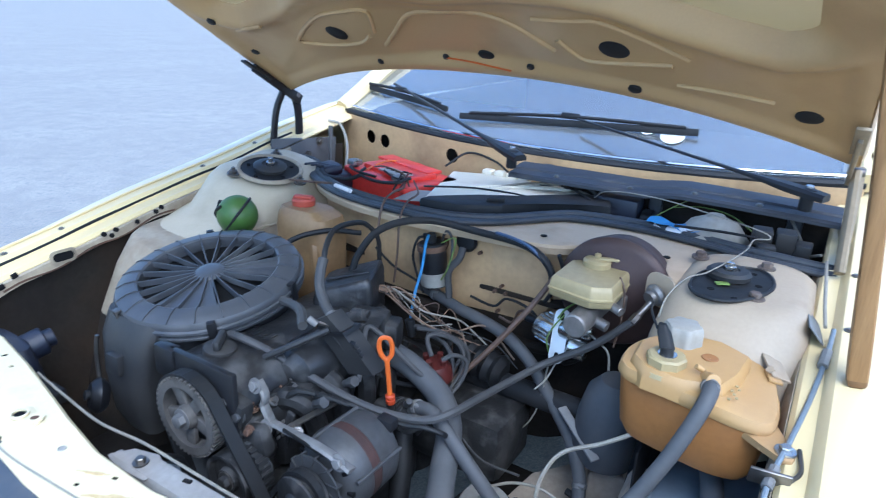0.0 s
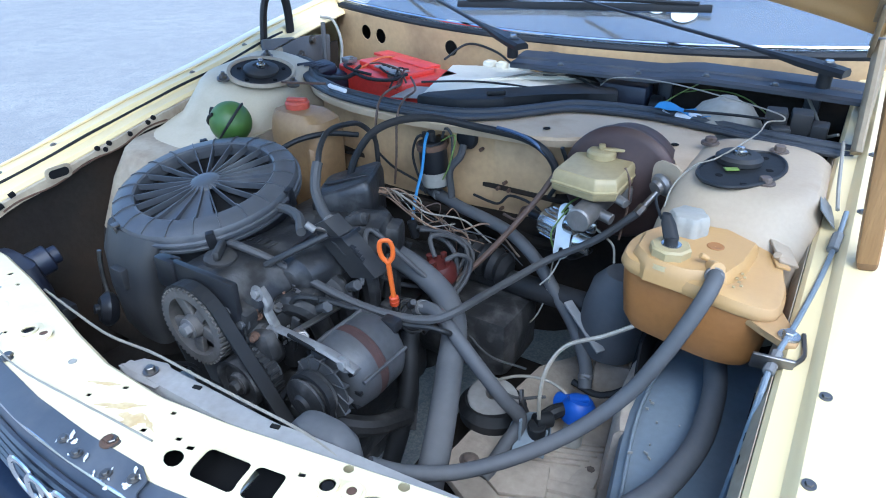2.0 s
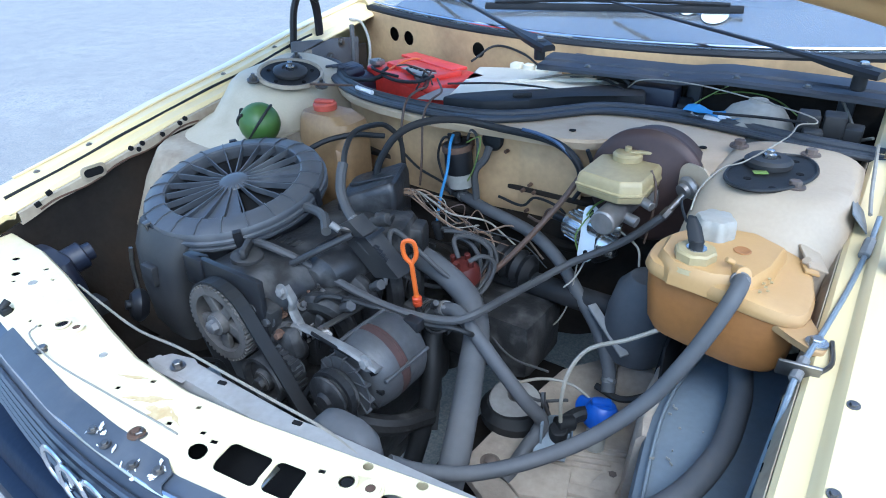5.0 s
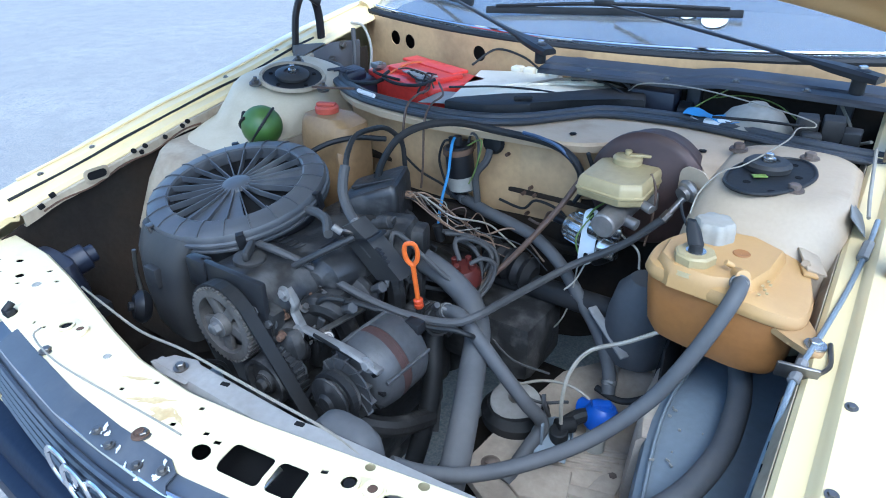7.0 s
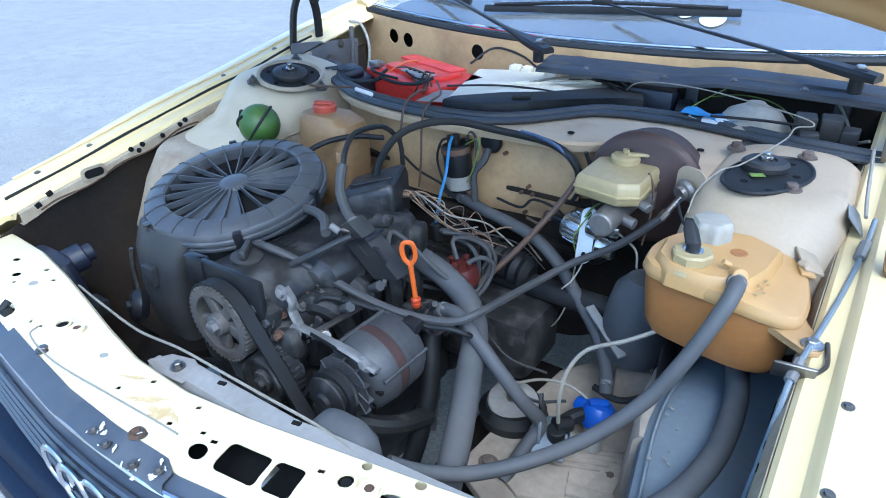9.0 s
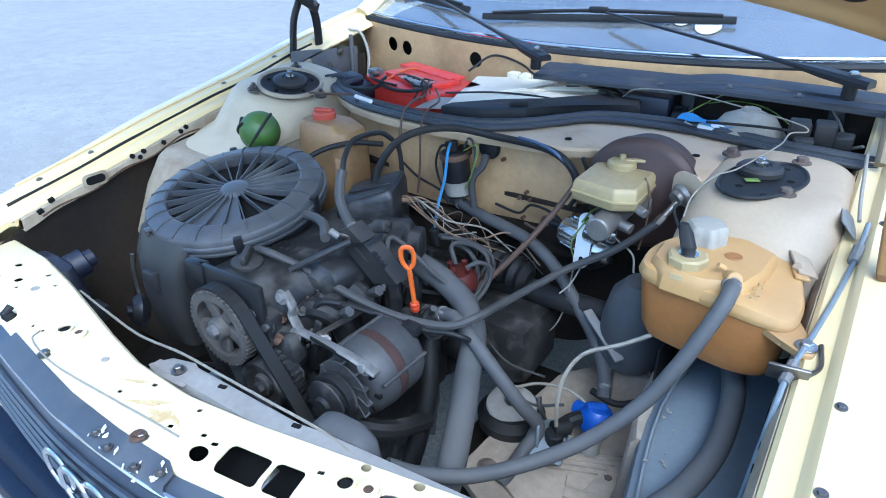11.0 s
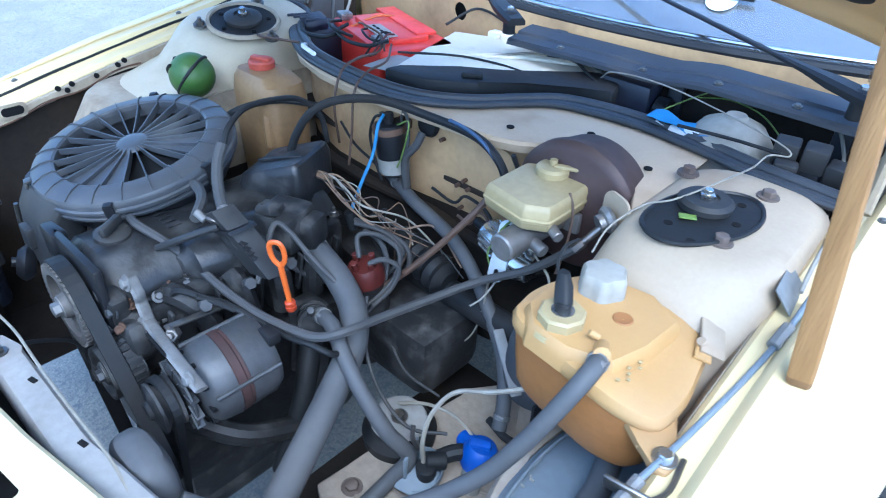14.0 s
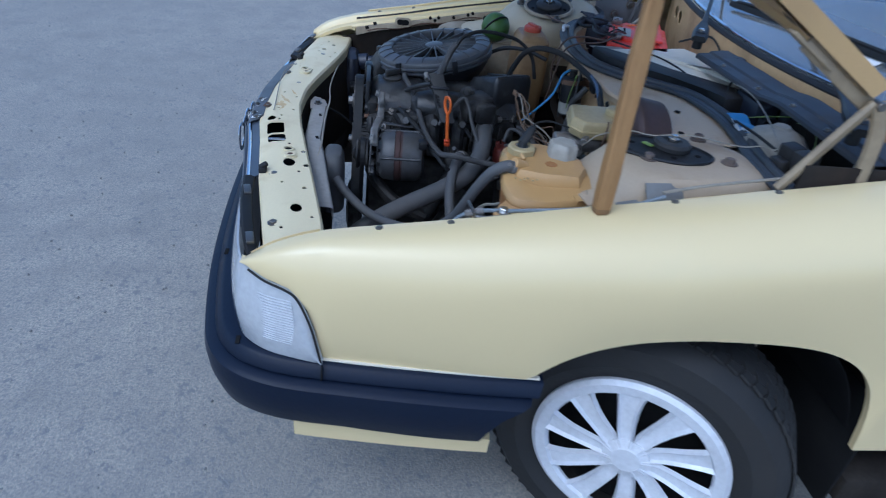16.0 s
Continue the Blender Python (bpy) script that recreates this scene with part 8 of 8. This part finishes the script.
hose("bypass_hose", [(0.112, 0.665, 0.585), (0.13, 0.635, 0.55), (0.15, 0.60, 0.48), (0.15, 0.57, 0.41), (0.14, 0.55, 0.34)], 0.018, "rubber", "vertical black hose behind the alternator", seg=12)
hose("tank_hose", [(0.586, 0.690, 0.809), (0.590, 0.672, 0.812), (0.586, 0.648, 0.795), (0.572, 0.628, 0.755), (0.553, 0.612, 0.708), (0.522, 0.590, 0.648), (0.47, 0.545, 0.592), (0.41, 0.487, 0.562), (0.35, 0.425, 0.556), (0.30, 0.375, 0.575), (0.27, 0.345, 0.60)], 0.0108, "grey_hose", "long grey coolant hose from the tank to the front", clips=(0.03,), seg=14, n=10)
hose("tank_lower_hose", [(0.590, 0.79, 0.672), (0.600, 0.765, 0.650), (0.616, 0.72, 0.628), (0.623, 0.675, 0.616), (0.623, 0.595, 0.608), (0.606, 0.515, 0.604), (0.579, 0.456, 0.600), (0.54, 0.405, 0.585), (0.49, 0.365, 0.54), (0.46, 0.345, 0.47)], 0.0165, "grey_hose", "black lower hose below the coolant tank", seg=14)
hose("throttle_cable", [(-0.15, 0.515, 0.728), (-0.115, 0.512, 0.732), (-0.074, 0.530, 0.713), (-0.02, 0.545, 0.69), (0.045, 0.556, 0.668), (0.105, 0.570, 0.652), (0.160, 0.588, 0.645), (0.205, 0.602, 0.650), (0.232, 0.630, 0.660), (0.238, 0.700, 0.650), (0.255, 0.79, 0.645), (0.29, 0.860, 0.660), (0.365, 0.888, 0.710), (0.427, 0.899, 0.774)], 0.0072, "hose", "grey sheathed cable looping across the engine", "cable", seg=8)
hose("second_cable", [(0.048, 0.508, 0.685), (0.065, 0.535, 0.672), (0.115, 0.562, 0.650), (0.165, 0.580, 0.638), (0.205, 0.592, 0.640), (0.228, 0.608, 0.628), (0.21, 0.64, 0.60)], 0.0048, "rubber", "thin black cable beside the throttle cable", "cable", seg=8)
hose("vacuum_hose", [(0.0, 0.505, 0.655), (0.004, 0.492, 0.672), (0.022, 0.498, 0.688), (0.055, 0.52, 0.680), (0.085, 0.545, 0.662)], 0.005, "rubber", "thin black vacuum hose on the head", seg=8)
hose("breather_hose", [(0.012, 0.592, 0.778), (-0.010, 0.600, 0.790), (-0.035, 0.614, 0.812), (-0.042, 0.625, 0.838), (-0.046, 0.637, 0.855)], 0.0088, "hose", "grey breather hose rising from the clamp", clips=(0.06,), seg=10)
hose("vacuum_line", [(-0.046, 0.637, 0.85), (-0.055, 0.655, 0.872), (-0.075, 0.70, 0.885), (-0.085, 0.76, 0.880), (-0.10, 0.82, 0.860), (-0.10, 0.86, 0.82), (-0.11, 0.88, 0.76)], 0.005, "rubber", "black vacuum line looping to the bulkhead", seg=8)
hose("fuel_hose", [(-0.128, 0.806, 0.745), (-0.118, 0.818, 0.79), (-0.09, 0.838, 0.838), (-0.05, 0.870, 0.862), (0.0, 0.918, 0.863), (0.071, 0.955, 0.848), (0.163, 0.968, 0.840), (0.215, 0.962, 0.828), (0.243, 0.962, 0.80), (0.25, 0.96, 0.77)], 0.0075, "rubber", "black fuel hose arching along the bulkhead", seg=10)
# thin blue tube for the hose's taped section and its bluish sheen
hose("blue_tape_sheen", [(0.12, 0.962, 0.852), (0.16, 0.962, 0.848), (0.20, 0.958, 0.838), (0.23, 0.958, 0.815)], 0.0035, "taped", "blue taped section and painted bluish sheen on the bulkhead hose", "cable", seg=8)
hose("coolant_pipe", [(-0.08, 1.0, 0.672), (-0.02, 0.978, 0.670), (0.05, 0.952, 0.668), (0.12, 0.935, 0.665), (0.185, 0.920, 0.655), (0.246, 0.905, 0.622), (0.300, 0.892, 0.565), (0.350, 0.865, 0.525), (0.392, 0.82, 0.49), (0.405, 0.795, 0.455)], 0.0125, "grey_hose", "grey heater hose sweeping down the bay", clips=(0.1, 0.95), seg=12)
hose("brown_pipe", [(0.262, 0.93, 0.80), (0.236, 0.905, 0.748), (0.202, 0.876, 0.692), (0.168, 0.850, 0.642), (0.140, 0.825, 0.606), (0.11, 0.78, 0.57)], 0.006, "brown_wire", "brown sleeved pipe behind the hoses", "pipe", seg=8)
hose("blue_lead", [(-0.036, 0.955, 0.815), (-0.03, 0.935, 0.80), (-0.028, 0.92, 0.75), (-0.020, 0.885, 0.71), (-0.004, 0.850, 0.685), (0.004, 0.836, 0.672)], 0.0032, "blue_wire", "bright blue ignition lead to the canister", "cable", seg=8)
for pts in (
    [(0.012, 0.835, 0.662), (0.05, 0.838, 0.668), (0.09, 0.852, 0.655), (0.116, 0.858, 0.628), (0.112, 0.822, 0.600), (0.075, 0.775, 0.594), (0.03, 0.735, 0.612), (-0.002, 0.70, 0.645)],
    [(0.03, 0.822, 0.668), (0.07, 0.842, 0.664), (0.112, 0.868, 0.638), (0.128, 0.858, 0.602), (0.106, 0.812, 0.578), (0.06, 0.76, 0.580), (0.03, 0.71, 0.612), (0.02, 0.665, 0.668), (0.012, 0.66, 0.695)],
    [(0.05, 0.828, 0.660), (0.09, 0.830, 0.650), (0.116, 0.820, 0.622), (0.122, 0.80, 0.582), (0.125, 0.76, 0.552), (0.115, 0.70, 0.525)],
    [(0.095, 0.775, 0.648), (0.075, 0.792, 0.676), (0.095, 0.822, 0.672), (0.125, 0.84, 0.645), (0.135, 0.82, 0.605), (0.128, 0.775, 0.575), (0.118, 0.735, 0.56)],
    [(0.118, 0.775, 0.648), (0.135, 0.795, 0.655), (0.150, 0.815, 0.635), (0.148, 0.80, 0.60), (0.135, 0.765, 0.57)],
    [(0.06, 0.60, 0.668), (0.05, 0.625, 0.70), (0.03, 0.66, 0.735), (0.045, 0.675, 0.725), (0.085, 0.685, 0.69), (0.12, 0.70, 0.655), (0.15, 0.71, 0.64)],
):
    hose("spark_lead", pts, 0.0046, "hose", "grey ignition lead looped beside the distributor", "cable", seg=8)
rng = random.Random(11)
part("boot", rod((0.004, 0.832, 0.676), (0.010, 0.835, 0.640), 0.0105, 0.0085), "rubber", None)
bpy.data.objects["boot"].name = "lead_boot"
tagged(bpy.data.objects["lead_boot"], "black rubber boot on the blue ignition lead", "rubber boot")
TONES = {"white_wire": "grubby white", "orange_wire": "tan", "brown_wire": "brown", "hose": "grey", "rubber": "black"}
for k in range(11):
    # loose strands of the loom, gathered over the head and fanning out behind it
    m_ = ("orange_wire", "white_wire", "brown_wire", "orange_wire", "hose", "white_wire", "rubber")[k % 7]
    end = ((0.10, 0.90, 0.62), (0.14, 0.93, 0.60), (0.17, 0.925, 0.60), (0.09, 0.86, 0.57), (0.205, 0.92, 0.605), (0.06, 0.90, 0.60))[k % 6]
    pts = []
    for (x, y, z), j in (((-0.076, 0.812, 0.727), 0.004), ((-0.045, 0.822, 0.733), 0.009), ((-0.005, 0.836, 0.716), 0.018), ((0.035, 0.855, 0.695), 0.024), ((0.066, 0.871, 0.669), 0.020), ((0.5 * (0.066 + end[0]), 0.5 * (0.871 + end[1]), 0.5 * (0.669 + end[2]) + 0.006), 0.030), (end, 0.012)):
        pts.append((x + rng.uniform(-j, j), y + rng.uniform(-j, j), z + rng.uniform(-j, j)))
    hose("wire", pts, rng.choice((0.0011, 0.0014, 0.0019)), m_, "frayed " + TONES[m_] + " wire over the engine", "wire", seg=6)
part("loom_tape", tube([(-0.085, 0.808, 0.722), (-0.070, 0.815, 0.728), (-0.045, 0.822, 0.731)], 0.0065, 8, 4), "orange_wire", None)
tagged(bpy.data.objects["loom_tape"], "tan frayed tape round the loose wires", "wire tape")
for pts, m_, r, lb in (
    ([(0.505, 0.712, 0.690), (0.454, 0.696, 0.655), (0.400, 0.685, 0.622), (0.380, 0.662, 0.585), (0.378, 0.645, 0.54), (0.380, 0.645, 0.49)], "white_wire", 0.0035, "pale sheathed wire arching to the solenoid"),
    ([(0.25, 0.72, 0.455), (0.30, 0.735, 0.48), (0.35, 0.745, 0.485), (0.39, 0.745, 0.47), (0.40, 0.735, 0.45)], "white_wire", 0.0028, "thin pale wire over the engine mount"),
    ([(0.20, 1.305, 0.866), (0.235, 1.277, 0.893), (0.30, 1.268, 0.902), (0.385, 1.252, 0.903), (0.50, 1.222, 0.896), (0.576, 1.195, 0.890), (0.590, 1.185, 0.882), (0.565, 1.175, 0.878), (0.56, 1.13, 0.872), (0.553, 1.03, 0.884), (0.52, 0.97, 0.866), (0.495, 0.93, 0.862), (0.478, 0.88, 0.842), (0.476, 0.85, 0.815)], "white_wire", 0.0014, "long pale wire over the seal to the tower"),
    ([(-0.14, 1.09, 0.877), (-0.08, 1.20, 0.862), (0.0, 1.235, 0.858), (0.08, 1.24, 0.856)], "rubber", 0.0025, "black wire lying over the heater box"),
    ([(-0.07, 1.24, 0.85), (0.02, 1.33, 0.865), (0.10, 1.37, 0.862), (0.17, 1.36, 0.855)], "white_wire", 0.0028, "pale wire over the heater box"),
    ([(-0.23, 1.33, 0.87), (-0.20, 1.40, 0.90), (-0.12, 1.40, 0.89), (-0.06, 1.385, 0.865)], "rubber", 0.003, "black lead behind the battery"),
    ([(-0.22, 1.13, 0.875), (-0.20, 1.09, 0.862), (-0.175, 1.02, 0.872), (-0.165, 0.965, 0.86), (-0.16, 0.94, 0.80), (-0.158, 0.945, 0.72)], "brown_wire", 0.0028, "brown wire from the battery over the seal"),
    ([(-0.19, 1.12, 0.875), (-0.13, 1.05, 0.87), (-0.115, 0.985, 0.866), (-0.105, 0.945, 0.84), (-0.10, 0.93, 0.76), (-0.10, 0.92, 0.70)], "brown_wire", 0.0025, "thin brown wire hanging down the bulkhead"),
    ([(0.03, 0.99, 0.79), (0.03, 0.975, 0.77), (0.012, 0.965, 0.74), (0.015, 0.965, 0.69), (0.02, 0.96, 0.66)], "hose", 0.008, "grey sleeve below the grommet"),
    ([(0.05, 1.0, 0.68), (0.11, 0.995, 0.675), (0.14, 0.995, 0.70), (0.20, 0.985, 0.695), (0.24, 0.965, 0.67)], "rubber", 0.003, "black wire along the bulkhead"),
    ([(-0.01, 0.965, 0.80), (0.03, 0.955, 0.82), (0.02, 0.95, 0.76), (0.0, 0.955, 0.72)], "green_wire", 0.0015, "green wire beside the canister"),
    ([(0.30, 0.905, 0.745), (0.285, 0.90, 0.72), (0.275, 0.895, 0.69), (0.285, 0.90, 0.65)], "green_wire", 0.0015, "green wire on the pump"),
    ([(0.32, 0.955, 0.765), (0.30, 0.92, 0.755), (0.288, 0.905, 0.735)], "green_wire", 0.002, "green wire behind the reservoir"),
    ([(0.352, 0.915, 0.715), (0.39, 0.90, 0.70), (0.40, 0.89, 0.67)], "white_wire", 0.002, "thin pale wire from the pump"),
    ([(0.10, 0.895, 0.63), (0.128, 0.90, 0.56), (0.165, 0.892, 0.50), (0.209, 0.888, 0.468), (0.250, 0.885, 0.49), (0.276, 0.886, 0.55), (0.285, 0.892, 0.64)], "white_wire", 0.0017, "pale wire hanging in a loop behind the engine"),
    ([(0.165, 0.73, 0.63), (0.19, 0.70, 0.58), (0.24, 0.68, 0.52), (0.31, 0.68, 0.48), (0.36, 0.72, 0.47)], "hose", 0.003, "thin grey wire hanging below the hose"),
    ([(0.30, 0.90, 0.655), (0.29, 0.875, 0.62), (0.275, 0.86, 0.60)], "cap_grey", 0.0018, "loose wire end below the pump"),
    ([(0.38, 0.80, 0.455), (0.43, 0.79, 0.455), (0.47, 0.80, 0.475), (0.49, 0.81, 0.51)], "rubber", 0.0065, "black hose on the subframe"),
    ([(-0.40, 0.315, 0.66), (-0.30, 0.305, 0.658), (-0.20, 0.300, 0.652), (-0.10, 0.3065, 0.654), (0.0, 0.3040, 0.657), (0.10, 0.3035, 0.657), (0.20, 0.305, 0.654), (0.26, 0.30, 0.648)], "white_wire", 0.0022, "pale bonnet release cable along the crossmember"),
    ([(-0.36, 1.145, 0.875), (-0.34, 1.10, 0.872), (-0.28, 1.08, 0.868), (-0.22, 1.085, 0.872), (-0.20, 1.12, 0.88)], "rubber", 0.004, "black battery lead with clamp"),
    ([(-0.47, 1.10, 0.862), (-0.42, 1.07, 0.858), (-0.36, 1.075, 0.86), (-0.34, 1.10, 0.868)], "rubber", 0.005, "black cable beside the battery"),
    ([(-0.35, 1.02, 0.856), (-0.33, 1.0, 0.862), (-0.275, 0.985, 0.862)], "paper", 0.005, "white cable sleeve on the seal"),
    ([(-0.46, 0.975, 0.86), (-0.41, 0.985, 0.862), (-0.35, 1.005, 0.864)], "brown_wire", 0.003, "dark lead along the seal"),
    ([(-0.70, 1.39, 0.93), (-0.66, 1.40, 0.92), (-0.60, 1.36, 0.87), (-0.54, 1.28, 0.82)], "white_wire", 0.004, "pale cable hanging in the tray corner"),
    ([(-0.665, 1.36, 0.92), (-0.64, 1.33, 0.84), (-0.62, 1.30, 0.75)], "hose", 0.007, "grey drain hose in the tray corner"),
    ([(0.60, 1.36, 0.90), (0.635, 1.32, 0.86), (0.655, 1.27, 0.84), (0.68, 1.22, 0.86)], "white_wire", 0.003, "pale wire in the tray corner"),
    ([(0.37, 1.37, 0.86), (0.43, 1.36, 0.875), (0.50, 1.33, 0.875), (0.57, 1.28, 0.85)], "green_wire", 0.0014, "green wire over the blower"),
    ([(0.34, 1.24, 0.85), (0.37, 1.30, 0.87), (0.40, 1.36, 0.885)], "green_wire", 0.0014, "yellow-green wire in the tray"),
    ([(0.41, 1.20, 0.868), (0.50, 1.20, 0.874), (0.575, 1.198, 0.876)], "rubber", 0.003, "black wire across the tray"),
    ([(0.705, 0.93, 0.835), (0.700, 0.98, 0.845), (0.695, 1.06, 0.858), (0.69, 1.15, 0.87)], "white_wire", 0.003, "pale wire along the wing"),
    ([(0.50, 0.73, 0.852), (0.488, 0.745, 0.862), (0.478, 0.775, 0.862), (0.472, 0.815, 0.85)], "rubber", 0.002, "thin black sensor wire to the tank"),
    ([(-0.36, 0.72, 0.70), (-0.30, 0.80, 0.78), (-0.25, 0.87, 0.80), (-0.20, 0.93, 0.79)], "rubber", 0.006, "black hose behind the air cleaner"),
    ([(0.09, 0.68, 0.50), (0.12, 0.64, 0.43), (0.14, 0.60, 0.38)], "hose", 0.02, "black hose low behind the alternator"),
    ([(-0.30, 1.15, 0.878), (-0.27, 1.11, 0.888), (-0.235, 1.10, 0.880), (-0.215, 1.125, 0.872)], "rubber", 0.0026, "black lead over the battery edge"),
    ([(-0.34, 1.16, 0.880), (-0.28, 1.125, 0.895), (-0.22, 1.12, 0.886), (-0.19, 1.10, 0.866)], "brown_wire", 0.0022, "brown lead over the battery edge"),
    ([(-0.225, 1.16, 0.880), (-0.215, 1.13, 0.886), (-0.205, 1.10, 0.874), (-0.20, 1.07, 0.858)], "dark_red", 0.0024, "dark red lead at the battery clamp"),
    ([(-0.235, 1.16, 0.880), (-0.230, 1.13, 0.888), (-0.222, 1.10, 0.874), (-0.215, 1.07, 0.858)], "rubber", 0.0024, "black lead at the battery clamp"),
    ([(-0.40, 1.16, 0.872), (-0.38, 1.11, 0.882), (-0.34, 1.09, 0.880), (-0.29, 1.10, 0.872)], "rubber", 0.0035, "black lead between cover and battery"),
    ([(0.09, 1.37, 0.862), (0.13, 1.33, 0.872), (0.17, 1.30, 0.870), (0.21, 1.28, 0.862)], "rubber", 0.0030, "black lead beside the heater box"),
    ([(0.11, 1.385, 0.868), (0.16, 1.345, 0.880), (0.20, 1.315, 0.872)], "hose", 0.0042, "grey sleeve beside the heater box"),
    ([(-0.02, 0.985, 0.80), (-0.005, 0.975, 0.825), (0.012, 0.97, 0.815), (0.015, 0.968, 0.77), (0.005, 0.965, 0.73)], "hose", 0.0030, "grey wire looped over the canister"),
    ([(-0.05, 0.975, 0.80), (-0.065, 0.96, 0.80), (-0.075, 0.955, 0.76), (-0.06, 0.955, 0.71), (-0.04, 0.95, 0.68)], "rubber", 0.0030, "black wire beside the canister"),
    ([(-0.20, 0.985, 0.74), (-0.14, 0.97, 0.715), (-0.08, 0.965, 0.70), (-0.03, 0.955, 0.69)], "rubber", 0.0028, "black wire low on the bulkhead"),
    ([(0.13, 0.985, 0.66), (0.16, 0.985, 0.655), (0.175, 0.985, 0.685), (0.20, 0.98, 0.69), (0.225, 0.97, 0.67), (0.25, 0.955, 0.655)], "brown_wire", 0.0030, "brown cable bending along the bulkhead"),
    ([(0.255, 0.965, 0.835), (0.262, 0.975, 0.80), (0.250, 0.97, 0.76), (0.235, 0.965, 0.73)], "rubber", 0.0042, "black hose branch at the bulkhead corner"),
    ([(0.385, 0.93, 0.835), (0.398, 0.925, 0.81), (0.402, 0.915, 0.76), (0.398, 0.905, 0.71)], "brown_wire", 0.0020, "brown sensor wire down from the reservoir cap"),
    ([(0.07, 0.86, 0.60), (0.09, 0.82, 0.54), (0.15, 0.79, 0.50), (0.22, 0.765, 0.475), (0.30, 0.765, 0.475)], "hose", 0.0024, "grey wire hanging behind the radiator hose"),
    ([(-0.03, 0.565, 0.76), (-0.07, 0.60, 0.765), (-0.13, 0.62, 0.758), (-0.17, 0.62, 0.745)], "hose", 0.0085, "grey hose from the clamp to the air cleaner"),
):
    hose("wire" if r < 0.004 else "lead", pts, r, m_, lb, "wire" if r < 0.004 else "lead", seg=6 if r < 0.004 else 8)
# accelerator rod and cable on the wing side
st = thing("hanging_plug", (-0.18, 0.40, 0.60), "loose black plug on a short cable below the crossmember", "plug")
part("cable", tube([(-0.09, 0.299, 0.635), (-0.105, 0.33, 0.615), (-0.118, 0.375, 0.575), (-0.112, 0.385, 0.535), (-0.10, 0.382, 0.52)], 0.0035, 8), "rubber", st)
part("plug", rod((-0.102, 0.382, 0.522), (-0.088, 0.379, 0.510), 0.007), "rubber", st)
rc = thing("bonnet_cable", (0.70, 0.86, 0.80), "plated cable with adjuster running down the inner wing", "cable")
part("cable", tube([(0.717, 0.93, 0.834), (0.714, 0.873, 0.811), (0.705, 0.78, 0.792), (0.691, 0.68, 0.775), (0.679, 0.607, 0.762), (0.676, 0.57, 0.735), (0.672, 0.53, 0.67), (0.668, 0.50, 0.60)], 0.0036, 8), "sheath", rc)
part("adjuster", rod((0.7145, 0.885, 0.8155), (0.7115, 0.850, 0.8055), 0.008, seg=8), "plate_grey", rc)
part("clamp_plate", join(box((0.678, 0.606, 0.760), (0.046, 0.005, 0.028), 0.002, (20, 0, 8)), tube([(0.699, 0.608, 0.764), (0.708, 0.628, 0.768), (0.703, 0.668, 0.772)], 0.003, 6, 4)), "steel", rc, "bent steel clamp plate")
part("lock_nut", rod((0.681, 0.624, 0.7655), (0.677, 0.592, 0.755), 0.007, seg=8), "cast", rc)
